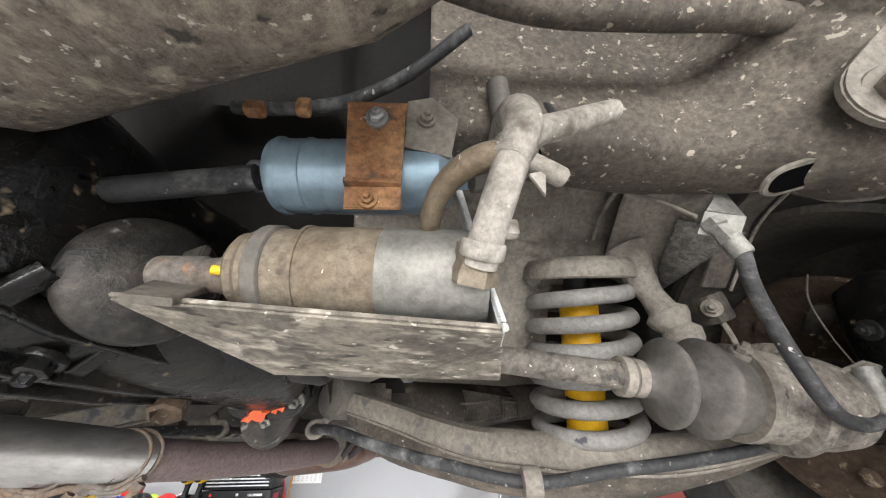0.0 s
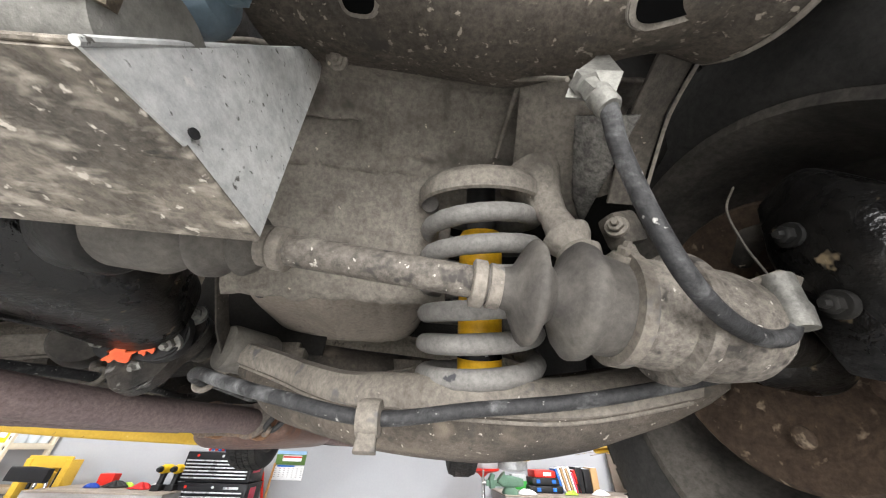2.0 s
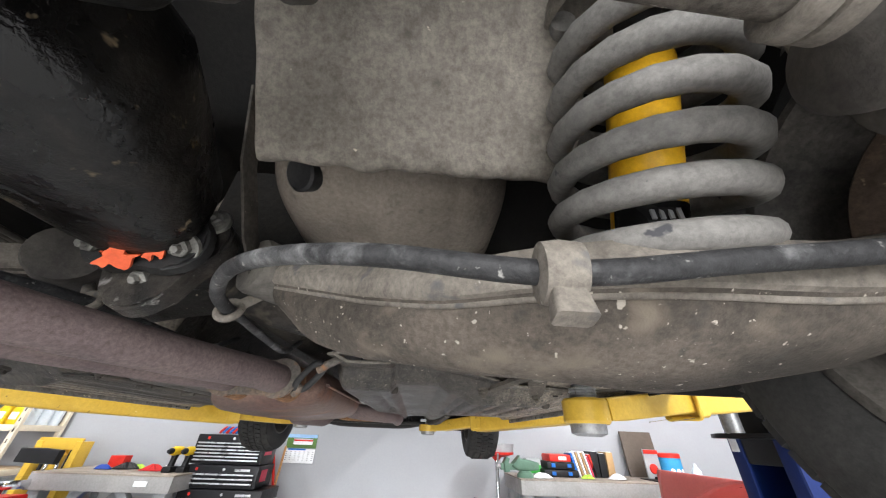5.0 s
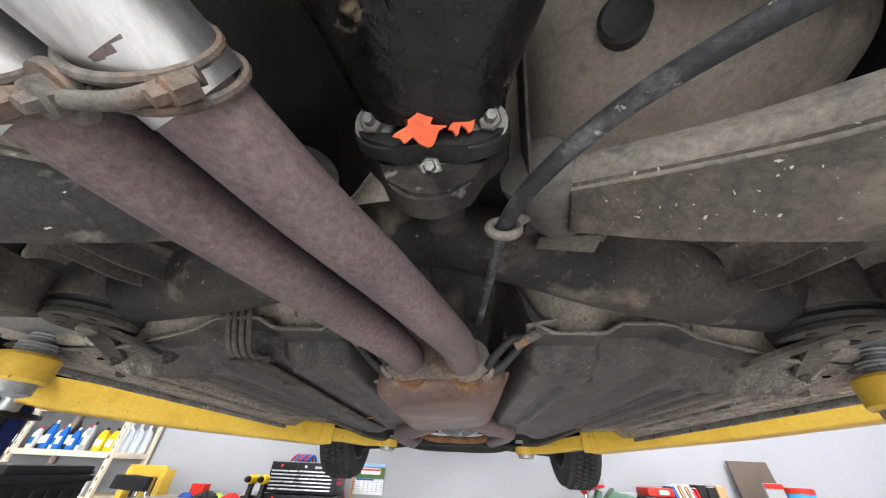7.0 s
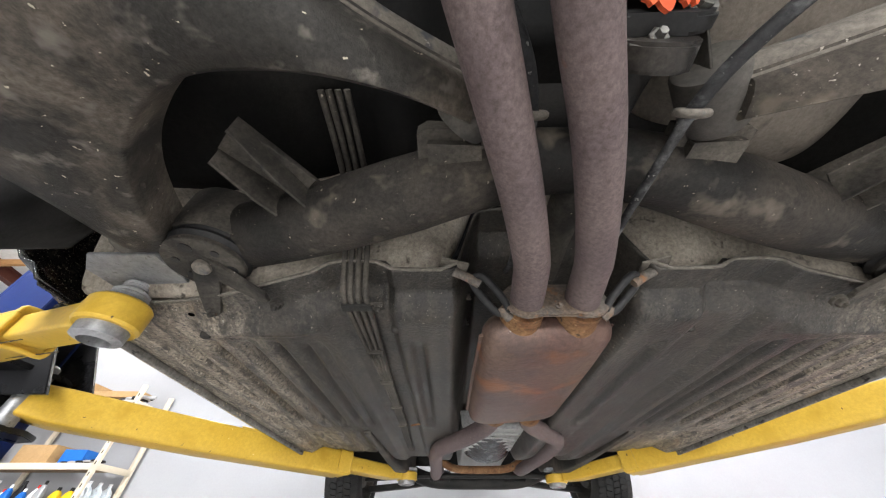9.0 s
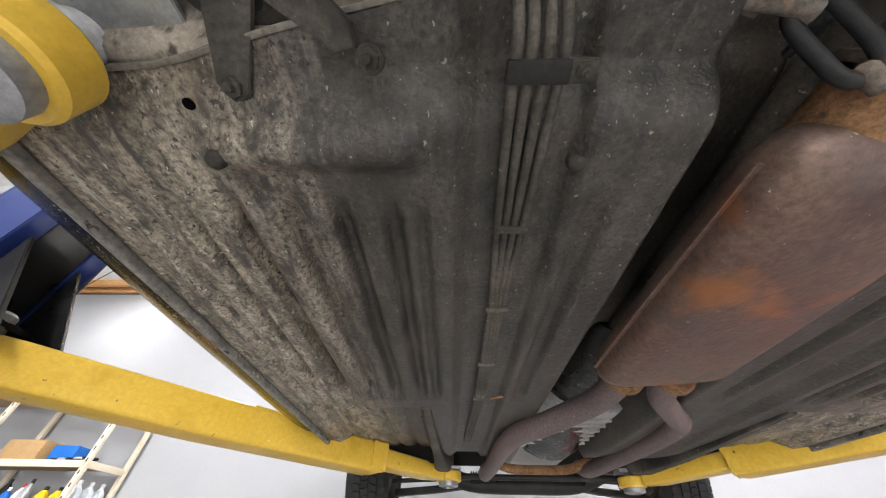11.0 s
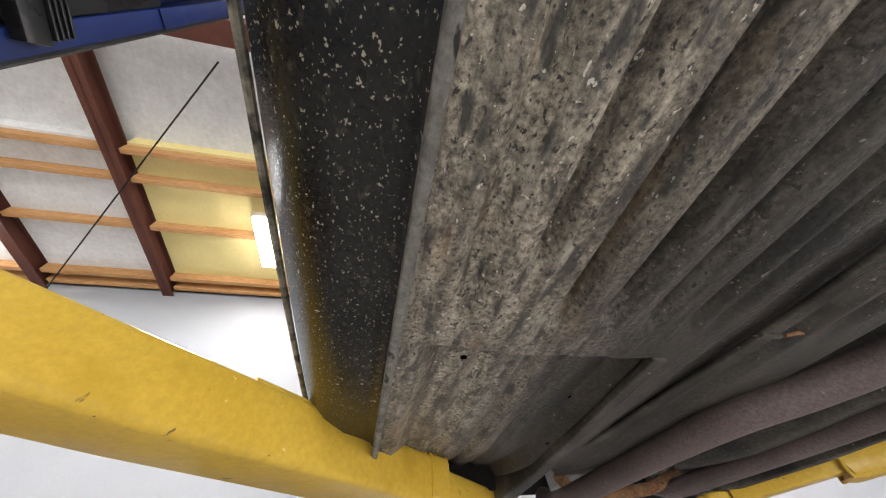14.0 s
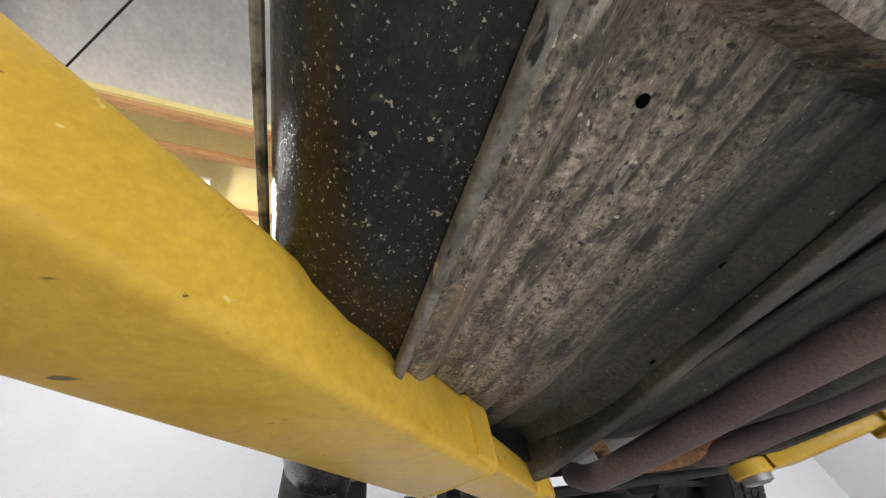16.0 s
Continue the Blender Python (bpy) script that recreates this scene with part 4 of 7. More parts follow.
def diff_body():
    rings = []
    for y, w, h, zc in ((-0.11, 0.08, 0.08, 0.15), (-0.09, 0.15, 0.16, 0.142), (-0.03, 0.17, 0.185, 0.138), (0.05, 0.19, 0.185, 0.137), (0.12, 0.21, 0.18, 0.134), (0.18, 0.20, 0.158, 0.124), (0.24, 0.155, 0.13, 0.112), (0.285, 0.122, 0.118, 0.104), (0.306, 0.11, 0.112, 0.102)):
        rings.append([V(AX - 0.075 * max(0, min(1, (0.2 - y) / 0.15)) + w / 2 * math.copysign(abs(math.cos(t)) ** 0.75, math.cos(t)), y, zc + h / 2 * math.copysign(abs(math.sin(t)) ** 0.75, math.sin(t))) for t in (2 * math.pi * k / 32 for k in range(32))])
    return loft(rings)


diff = part("differential", diff_body(), OILY, car, "oil-wet black differential housing", 60)
for i, (x, z) in enumerate(((-0.115, 0.07), (-0.085, 0.05), (-0.05, 0.044), (-0.015, 0.05), (0.012, 0.07))):
    part("rib", box_loft([(x, -0.07, z + 0.012), (x + 0.006, 0.0, z), (x + 0.02, 0.10, z), (x * 0.7 + 0.035, 0.19, z + 0.006), (x * 0.45 + 0.03, 0.25, z + 0.012)], [0.007] * 5, [0.016] * 5), OILY, diff)
for y in (-0.05, 0.03, 0.115):
    part("rib", box_loft([(-0.135, y, 0.10), (-0.11, y + 0.005, 0.062), (-0.05, y + 0.01, 0.044), (0.0, y + 0.015, 0.052), (0.03, y + 0.02, 0.09)], [0.008] * 5, [0.014] * 5, (0, 1, 0)), OILY, diff)
for x, y in ((-0.10, -0.02), (-0.06, 0.07), (0.0, 0.02)):
    part("cover_bolt", bolt((x, y, 0.052), (0.1, -0.3, -1), 0.009, 0.013), OILY, diff)
part("drain_plug", turned([(0.016, -0.01), (0.016, 0.012), (0.012, 0.014), (0.010, 0.006), (0.001, 0.006)], (-0.007, 0.16, 0.042), (0.2, -0.6, -1), 6), DISC, diff, "rusty brown drain plug")
for x, z, w in ((0.012, 0.041, 0.026), (0.039, 0.051, 0.018)):
    k = random.Random(int(x * 1000))
    ph = [k.uniform(0, 6.28) for _ in range(4)]
    f = lambda t: 1 + 0.28 * math.sin(3 * t + ph[0]) + 0.2 * math.sin(5 * t + ph[1]) + 0.14 * math.sin(9 * t + ph[2])
    out = [(w / 2 * f(t) * math.cos(t), 0.0095 * f(t + 0.7) * math.sin(t)) for t in (2 * math.pi * j / 48 for j in range(48))]
    part("paint_mark", flat(out, (x, 0.304, z), (1, 0, 0.35), (0, -0.75, 0.7), 0.004), ORANGE, diff, "bright orange paint mark")
shaft = part("drive_shaft", pipe([(AX, 0.335, 0.085), (AX, 0.42, 0.086), (AX, 0.9, 0.10), (AX, 1.4, 0.115)], 0.0245, 24, 1), DUSTY_DARK, car, "dark dusty drive shaft", 60)
tri = [(0.054 * math.cos(a) * (1.0 if k % 2 == 0 else 0.72), 0.054 * math.sin(a) * (1.0 if k % 2 == 0 else 0.72)) for k, a in ((k, math.radians(90 + 30 * k)) for k in range(12))]


def lobed(r0, r1, n, ph):
    return [((r0 + r1 * math.cos(n * (a - ph))) * math.cos(a), (r0 + r1 * math.cos(n * (a - ph))) * math.sin(a)) for a in (2 * math.pi * k / 48 for k in range(48))]


part("drive_flange", flat(lobed(0.056, 0.010, 3, radians(-90)), (AX, 0.345, 0.066), (1, 0, 0), (0, 0.12, 1), 0.022, 0.003), COVER, shaft, "grey three-lobed drive flange", 35)
part("coupling_disc", flat(lobed(0.052, 0.009, 3, radians(90)), (AX, 0.322, 0.082), (1, 0, 0), (0, 0, 1), 0.016, 0.003), BLACKHOSE, shaft, "black rubber coupling disc", 35)
part("flange_hub", turned([(0.034, 0.0), (0.030, 0.02), (0.027, 0.045)], (AX, 0.360, 0.080), (0, 1, 0), 24), BLACKSTEEL, shaft)
for k in range(6):
    a = radians(-90 + 60 * k)
    r = 0.046
    ob = part("flange_bolt", bolt((AX + r * math.cos(a), 0.334 if k % 2 == 0 else 0.312, 0.082 + r * math.sin(a)), (0.1 * math.cos(a), -0.8, -0.6 if k in (5, 0, 1) else 0.0), 0.0085, 0.0145), CASTDULL, shaft, "dull hex bolt and washer", 30)

# ---- half shafts ----
for s in (-1, 1):
    hs = part("half_shaft", pipe([(s * 0.13, 0.082, 0.089), (s * 0.29, 0.081, 0.070), (s * 0.43, 0.080, 0.0525)], 0.0116, 20, 1), SHAFT, car, "grimy grey half shaft with pale chips", 60)
    ax = V(s, 0, -0.125).normalized()
    for x, r in ((0.263, 0.0135), (0.273, 0.0145), (0.412, 0.0155), (0.423, 0.0145)):
        part("boot_clamp", turned([(r, -0.005), (r + 0.0015, -0.004), (r + 0.0015, 0.004), (r, 0.005)], (s * x, 0.081, 0.0725 - (x - 0.27) * 0.125), ax, 28), ARM, hs, "grey band clamp", 40)
    part("outer_boot", turned([(0.0135, -0.02), (0.0145, 0.0), (0.016, 0.006), (0.026, 0.011), (0.0355, 0.016), (0.0375, 0.019), (0.0365, 0.022), (0.024, 0.028), (0.0190, 0.033), (0.023, 0.038), (0.036, 0.044), (0.0410, 0.049), (0.0400, 0.055), (0.0345, 0.062), (0.034, 0.080)], (s * 0.428, 0.080, 0.0525), ax, 36), RUBBER, hs, "grey dusty bellows boot", 60)
    part("joint_clamp", turned([(0.0345, 0.0), (0.0398, 0.0008), (0.0398, 0.009), (0.0345, 0.0098)], (s * 0.503, 0.080, 0.0431), ax, 36), ARM, hs, "grey band clamp", 40)
    part("joint_housing", turned([(0.0365, 0.0), (0.0375, 0.026), (0.0445, 0.029), (0.0455, 0.034), (0.0445, 0.037), (0.0385, 0.040), (0.038, 0.065), (0.034, 0.084), (0.026, 0.096), (0.018, 0.099)], (s * 0.511, 0.080, 0.0421), ax, 36), SHAFT, hs, "grimy grey ribbed outer joint housing", 30)
    part("stub_axle", pipe([(s * 0.60, 0.084, 0.031), (s * 0.66, 0.105, 0.034), (s * 0.70, 0.12, 0.038)], 0.020, 18, 3), OILY, hs, "oily black stub axle", 60)
    part("clamp_bolt", bolt((s * 0.507, 0.054, 0.0685), (0, -0.7, 0.6), 0.006), ARM, hs)
    part("inner_boot", turned([(0.013, 0.0), (0.021, 0.008), (0.024, 0.013), (0.018, 0.019), (0.020, 0.024), (0.028, 0.031), (0.029, 0.038), (0.022, 0.045), (0.026, 0.055), (0.032, 0.066), (0.033, 0.11)], (s * 0.262, 0.081, 0.0735), -ax, 36), RUBBER, hs, "dark rubber inner boot", 60)
    part("inner_joint", turned([(0.022, 0.0), (0.035, 0.003), (0.038, 0.008), (0.038, 0.03), (0.034, 0.035), (0.02, 0.04)], (s * 0.165, 0.082, 0.084), -ax, 36), BLACKSTEEL, hs, "black inner joint cover", 50)

# ---- rear springs, shocks ----
for s in (-1, 1):
    lo, hi = V(s * 0.437, 0.222, 0.008), V(s * 0.431, 0.146, 0.186)
    d = (hi - lo).normalized()
    e1 = V(1, 0, 0) - d * d.x
    e1.normalize()
    e2 = d.cross(e1)
    pts = []
    turns = 6.6
    for k in range(int(turns * 18)):
        f = k / (turns * 18)
        a = 2 * math.pi * turns * f
        pts.append(lo.lerp(hi, f) + 0.0560 * (math.cos(a) * e1 + math.sin(a) * e2))
    sp = part("coil_spring", pipe(pts, 0.0094, 12, 1), SPRING, car, "grey dusty coil spring", 60)
    part("spring_seat", turned([(0.034, 0.016), (0.056, 0.012), (0.064, 0.004), (0.0655, -0.008), (0.0685, -0.006), (0.068, 0.008), (0.062, 0.016), (0.034, 0.020)], hi + d * 0.002, d, 40), DUSTY, sp, "dusty upper spring seat", 50)
    sh = part("shock_absorber", turned([(0.0228, 0.0), (0.0228, 0.156), (0.020, 0.161), (0.001, 0.162)], lo, d, 28), SHOCK, car, "yellow shock absorber inside the spring", 50)
    if s > 0:
        part("piston_rod", turned([(0.012, 0.0), (0.016, 0.01), (0.016, 0.06)], lo + d * 0.158, d, 20), BLACKHOSE, sh, "black bump rubber on the rod", 40)
        c = lo + d * 0.040
        bm = bmesh.new()
        n1 = (V(0.366, -0.09, -0.04) - c)
        n1 -= d * n1.dot(d)
        n1.normalize()
        n2 = d.cross(n1)
        rows = [[bm.verts.new(c + d * h + 0.0232 * (math.cos(t) * n1 + math.sin(t) * n2)) for t in (radians(-80 + 10 * k) for k in range(17))] for h in (-0.009, 0.009)]
        for k in range(16):
            bm.faces.new((rows[0][k], rows[0][k + 1], rows[1][k + 1], rows[1][k]))
        part("label_band", bm, BLACKPAINT, sh, "black label with white lettering", 60)
        for k in range(4):
            part("label_bar", block(c + n1 * 0.0236 + n2 * (0.0075 - 0.005 * k), (0.0028, 0.0012, 0.007 if k else 0.009)), WALLPAINT, sh, "white bar", 0)

# ---- rear axle carrier and trailing arms ----
sub = part("axle_carrier", pipe([(-0.50, 0.582, 0.066), (-0.44, 0.578, 0.066), (-0.33, 0.550, 0.066), (-0.21, 0.510, 0.066), (-0.10, 0.482, 0.078), (0.0, 0.474, 0.088), (0.10, 0.482, 0.078), (0.21, 0.510, 0.066), (0.33, 0.550, 0.066), (0.44, 0.578, 0.066), (0.50, 0.582, 0.066)],
                               [0.046, 0.048, 0.050, 0.050, 0.045, 0.040, 0.045, 0.050, 0.050, 0.048, 0.046], 28, 5), CARRIER, car, "black dusty curved rear axle carrier tube", 60)
for s in (-1, 1):
    c = V(s * 0.482, 0.578, 0.012)
    part("mount_bushing", turned([(0.05, 0.0), (0.055, 0.006), (0.052, 0.012), (0.055, 0.018), (0.052, 0.024), (0.050, 0.06)], c + V(0, 0, 0.004), (0, 0, 1), 36), BLACKHOSE, sub, "black rubber mount", 50)
    part("mount_sleeve", turned([(0.058, 0.02), (0.060, 0.03), (0.060, 0.09), (0.05, 0.10)], c, (0, 0, 1), 36), DUSTY_DARK, sub, "", 50)
    bm = bmesh.new()
    plate(bm, [(0.052 * math.cos(t), 0.052 * math.sin(t)) for t in (2 * math.pi * k / 32 for k in range(32))], c, (1, 0, 0), (0, 1, 0), 0.007, 0.001)
    for bx, by in ((-s * 0.022 + 0, 0.085), (s * 0.078 * -1 + 0, 0.068)):
        tip = V(s * (0.501 if abs(bx) < 0.05 else 0.401), 0.657 if abs(bx) < 0.05 else 0.641, -0.012)
        m = c.lerp(tip, 0.4)
        plate(bm, [(-0.02, -0.020), (0.06, -0.015), (0.115, -0.012), (0.125, 0.0), (0.115, 0.012), (0.06, 0.015), (-0.02, 0.020)], c + V(0, 0, -0.001), tip - c, (tip - c).cross(V(0, 0, 1)), 0.006, 0.001) if (tip - c).length > 0.11 else plate(bm, [(-0.02, -0.020), (0.05, -0.014), (0.085, -0.011), (0.095, 0.0), (0.085, 0.011), (0.05, 0.014), (-0.02, 0.020)], c + V(0, 0, -0.002), tip - c, (tip - c).cross(V(0, 0, 1)), 0.006, 0.001)
        part("brace_bolt", bolt(tip + V(0, 0, -0.001), (0, -0.25, -1), 0.0075, 0.010), DUSTY_DARK, sub, "dull hex bolt", 30)
    part("brace_plate", bm, DUSTY_DARK, sub, "dark steel brace plate with punched holes", 30)
    part("mount_nut", turned([(0.012, 0.0), (0.012, 0.008), (0.009, 0.011), (0.001, 0.011)], c + V(0, 0, -0.003), (0, -0.1, -1), 12), ARM, sub)
    for k in range(6):
        a = radians(60 * k + 20)
        part("plate_hole", turned([(0.0055 if k % 2 else 0.0085, 0), (0.0055 if k % 2 else 0.0085, 0.0012)], c + V(0.034 * math.cos(a), 0.034 * math.sin(a), -0.0048), (0, 0, 1), 14), BLACKHOSE, sub)
    # jacking adapter
    part("jack_adapter", flat([(-0.055, -0.045), (0.035, -0.06), (0.065, -0.035), (0.062, 0.03), (0.03, 0.055), (-0.055, 0.045)], (s * 0.590, 0.615, 0.016), (s, 0.15, 0), (0, 1, 0), 0.006, 0.001), GALV, car, "zinc plated jacking plate", 30)

# trailing arms: a pressed shell round a window; rows of crease, window edge and depth of the belly
ARM_ROWS = (((0.125, 0.366, 0.046), (0.13, 0.400, 0.030), 0.004), ((0.18, 0.332, 0.028), (0.175, 0.364, -0.006), 0.006), ((0.22, 0.305, 0.014), (0.215, 0.345, -0.022), 0.008), ((0.25, 0.280, 0.003), (0.255, 0.334, -0.030), 0.012),
            ((0.30, 0.240, -0.012), (0.300, 0.331, -0.032), 0.018), ((0.35, 0.204, -0.018), (0.335, 0.335, -0.029), 0.024), ((0.41, 0.177, -0.023), (0.370, 0.347, -0.024), 0.029), ((0.50, 0.166, -0.024), (0.402, 0.367, -0.020), 0.033),
            ((0.582, 0.152, -0.010), (0.438, 0.400, -0.016), 0.034), ((0.640, 0.165, 0.004), (0.466, 0.437, -0.010), 0.030), ((0.645, 0.32, 0.010), (0.486, 0.477, -0.004), 0.020), ((0.612, 0.45, 0.018), (0.504, 0.52, 0.004), 0.012), ((0.585, 0.545, 0.024), (0.52, 0.555, 0.012), 0.008))


def arm_shell(s):
    ks = smooth_path([r[0] for r in ARM_ROWS], 4)
    fs = smooth_path([r[1] for r in ARM_ROWS], 4)
    ds = np.interp(np.linspace(0, len(ARM_ROWS) - 1, len(ks)), range(len(ARM_ROWS)), [r[2] for r in ARM_ROWS])
    rings = []
    for i, (k, f, d) in enumerate(zip(ks, fs, ds)):
        out = k - f
        out.z = 0
        out.normalize()
        d = float(d)
        ring = [f + V(0, 0, 0.055), f + V(0, 0, 0.004), f - V(0, 0, 0.001) + out * 0.004]
        for q, dip in ((0.22, 0.72), (0.45, 1.0), (0.68, 0.86), (0.86, 0.5), (0.96, 0.18)):
            ring.append(f.lerp(k, q) - V(0, 0, d * dip) + out * 0.012 * dip)
        ring += [k, k + out * 0.007 + V(0, 0, 0.004), k + out * 0.011 + V(0, 0, 0.014), k + out * 0.006 + V(0, 0, 0.028), k - out * 0.008 + V(0, 0, 0.034)]
        rings.append([V(s * p.x, p.y, p.z) for p in ring])
    return loft(rings), ks, fs


for s in (-1, 1):
    bm, ks, fs = arm_shell(s)
    arm = part("trailing_arm", bm, WEB if s < 0 else ARMWEB, car, "dusty black pressed steel trailing arm with stone chips", 50)
    e = [(s * p.x, p.y, p.z) for p in ks]
    strip = []
    for i, p in enumerate(ks[:34]):
        out = p - fs[i]
        out.z = 0
        out.normalize()
        strip.append([V(s * q.x, q.y, q.z) for q in (p + out * 0.0015 + V(0, 0, 0.002), p + out * 0.0095 + V(0, 0, 0.004), p + out * 0.0135 + V(0, 0, 0.0145), p + out * 0.008 + V(0, 0, 0.030), p - out * 0.008 + V(0, 0, 0.0365), p - out * 0.008 + V(0, 0, 0.02))])
    part("upper_flange", loft(strip), ARM, arm, "light dusty upper flange of the arm", 50)
    lip = [p + V(0, 0, 0.001) for p in map(Vector, e[:34])]
    part("flange_lip", pipe(lip, 0.0024, 8, 1), ARM, arm, "thin welded lip along the arm", 60)
    part("pivot_bush", turned([(0.030, -0.035), (0.032, -0.03), (0.032, 0.03), (0.030, 0.035)], (s * 0.118, 0.388, 0.070), (0.6 * s, 0.8, 0), 24), RUBBER, arm, "", 50)
    part("pivot_bush", turned([(0.032, -0.035), (0.034, -0.03), (0.034, 0.03), (0.032, 0.035)], (s * 0.562, 0.545, 0.05), (0.8 * s, 0.6, 0), 24), RUBBER, arm, "", 50)
    part("pivot_bracket", flat([(0.0, -0.04), (0.07, -0.05), (0.082, -0.045), (0.088, 0.03), (0.0, 0.03)], (s * 0.10, 0.462, 0.072), (s, 0.1, 0), (0, 1, -0.1), 0.05, 0.012), DUSTY_DARK, sub, "dark welded arm bracket", 40)
    for dx, dy in ((0, 0), (0.03, 0.028)):
        a, b = V(s * (0.325 + dx), 0.515 + dy, 0.05), V(s * (0.382 + dx * 1.3), 0.408 + dy * 1.3, 0.040)
        part("gusset", box_loft([a + V(0, 0, 0.02), a.lerp(b, 0.5) + V(0, 0, 0.018), b + V(0, 0, 0.02)], [0.004] * 3, [0.06, 0.05, 0.03]), DUSTY_DARK, sub, "dark blade gusset", 40)
    part("gusset_web", box_loft([V(s * 0.335, 0.50, 0.07), V(s * 0.402, 0.425, 0.07)], [0.045, 0.045], [0.004, 0.004]), DUSTY_DARK, sub)

# ---- rear wheels and brakes ----


def wheel(name, s, c, R, wdt, steer=0.0, label=""):
    root = bpy.data.objects.new(name, None)
    scene.collection.objects.link(root)
    root.parent, root.location = car, Vector((0, 0, LIFT)) - car.location
    ax = V(s * math.cos(steer), math.sin(steer), 0)
    hw = wdt / 2
    prof = [(R * 0.64, -hw * 0.82), (R * 0.70, -hw * 1.02), (R * 0.82, -hw * 1.10), (R * 0.92, -hw * 1.02), (R * 0.975, -hw * 0.86), (R * 0.995, -hw * 0.6), (R * 1.0, 0.0), (R * 0.995, hw * 0.6), (R * 0.975, hw * 0.86), (R * 0.92, hw * 1.02), (R * 0.82, hw * 1.10), (R * 0.70, hw * 1.02), (R * 0.64, hw * 0.82)]
    ty = part("tyre", turned(prof, c, ax, 96, False), TYRE, root, "black tyre with worn tread", 60)
    ty.location = (0, 0, 0)
    rim = part("rim", turned([(R * 0.66, -hw * 0.85), (R * 0.67, -hw * 0.95), (R * 0.64, -hw * 0.95), (R * 0.60, -hw * 0.7), (R * 0.585, -hw * 0.2), (R * 0.56, 0.0), (R * 0.56, hw * 0.5), (R * 0.60, hw * 0.8), (R * 0.66, hw * 0.9)], c, ax, 64, False), RIM, root, "dusty steel wheel rim", 40)
    rim.location = (0, 0, 0)
    face = part("rim_face", turned([(0.001, hw * 0.35), (R * 0.2, hw * 0.3), (R * 0.4, hw * 0.45), (R * 0.57, hw * 0.3)], c, ax, 48, False), RIM, rim, "", 40)
    return root, ax, ty


def tread(ty, c, ax, R, wdt, n):
    """Raised tread blocks round the tyre, in five rows."""
    k = ax.cross(V(0, 0, 1)).normalized()
    u = k.cross(ax)
    bm = bmesh.new()
    hw = wdt / 2
    for row, (o, w, sk) in enumerate(((-0.80, 0.30, 0.35), (-0.41, 0.34, -0.3), (0.0, 0.30, 0.3), (0.41, 0.34, -0.3), (0.80, 0.30, 0.35))):
        for i in range(n):
            a0 = 2 * math.pi * (i + 0.5 * (row % 2)) / n
            da = 2 * math.pi / n * 0.80
            drop = 0.0 if abs(o) < 0.6 else 0.007
            vs = []
            for rr in (R - 0.004 - drop, R + 0.006 - drop):
                for da_, dw in ((0, -1), (1, -1), (1, 1), (0, 1)):
                    a = a0 + da * da_ + sk * da * dw * 0.4
                    r2 = rr - (0.008 if abs(o) > 0.6 and dw * o > 0 else 0)
                    vs.append(bm.verts.new(c + ax * (o + dw * w / 2) * hw + r2 * (math.cos(a) * k + math.sin(a) * u)))
            for f in ((0, 1, 2, 3), (4, 5, 6, 7), (0, 1, 5, 4), (1, 2, 6, 5), (2, 3, 7, 6), (3, 0, 4, 7)):
                bm.faces.new([vs[j] for j in f])
    ob = part("tread", bm, TYRE, ty, "raised tread blocks", 0)
    ob["kind"] = "stuff"


for s in (-1, 1):
    c = V(s * 0.757, 0.143, 0.055)
    w, ax, ty = wheel("rear_wheel", s, c, 0.30, 0.19)
    tread(ty, c, ax, 0.30, 0.19, 60)
    bp = part("brake_plate", turned([(0.03, 0.016), (0.085, 0.012), (0.100, 0.002), (0.118, 0.0), (0.122, 0.004), (0.122, 0.014), (0.05, 0.024)], c - ax * 0.078, ax, 48, False), DISC, car, "rusty brown brake backing plate", 40)
    part("hub_carrier", turned([(0.022, -0.055), (0.030, -0.045), (0.036, -0.01), (0.034, 0.02)], c - ax * 0.062 + V(0, -0.02, -0.02), ax, 28), OILY, bp, "", 40)
    cal = part("caliper", box_loft([c - ax * 0.096 + V(0, -0.090, -0.055), c - ax * 0.104 + V(0, -0.106, -0.02), c - ax * 0.106 + V(0, -0.112, 0.030), c - ax * 0.098 + V(0, -0.100, 0.072)], [0.044, 0.070, 0.072, 0.046], [0.044, 0.062, 0.064, 0.046], (s, 0, 0), 0.3), OILY, bp, "oily black brake caliper", 40)
    part("caliper_arm", box_loft([c - ax * 0.10 + V(0, -0.085, 0.055), c - ax * 0.105 + V(0, -0.06, 0.062), c - ax * 0.098 + V(0, -0.035, 0.05)], [0.018, 0.016, 0.012], [0.02, 0.018, 0.012], (s, 0, 0)), DUSTY_DARK, bp, "", 40)
    for dz in (-0.02, 0.03):
        part("bleed_bolt", bolt(c - ax * 0.1385 + V(0, -0.104, dz), -ax, 0.006), BLACKSTEEL, bp)
    for k in range(7):
        a = radians(52 * k + 15)
        part("shield_dimple", turned([(0.0085, -0.0015), (0.0085, 0.0005), (0.006, 0.002)], c - ax * 0.0745 + V(0, 0.083 * math.cos(a), 0.083 * math.sin(a)), -ax, 16), DISC, bp)
    for k in range(2):
        a = radians(200 + 60 * k)
        part("balance_weight", block(c - ax * 0.088 + V(0, 0.186 * math.cos(a), 0.186 * math.sin(a)), (0.012, 0.028, 0.008), 0.002, turn_to((1, 0, 0), (0, -math.sin(a), math.cos(a)))), GALV, w, "grey clip-on balance weight").location = (0, 0, 0)
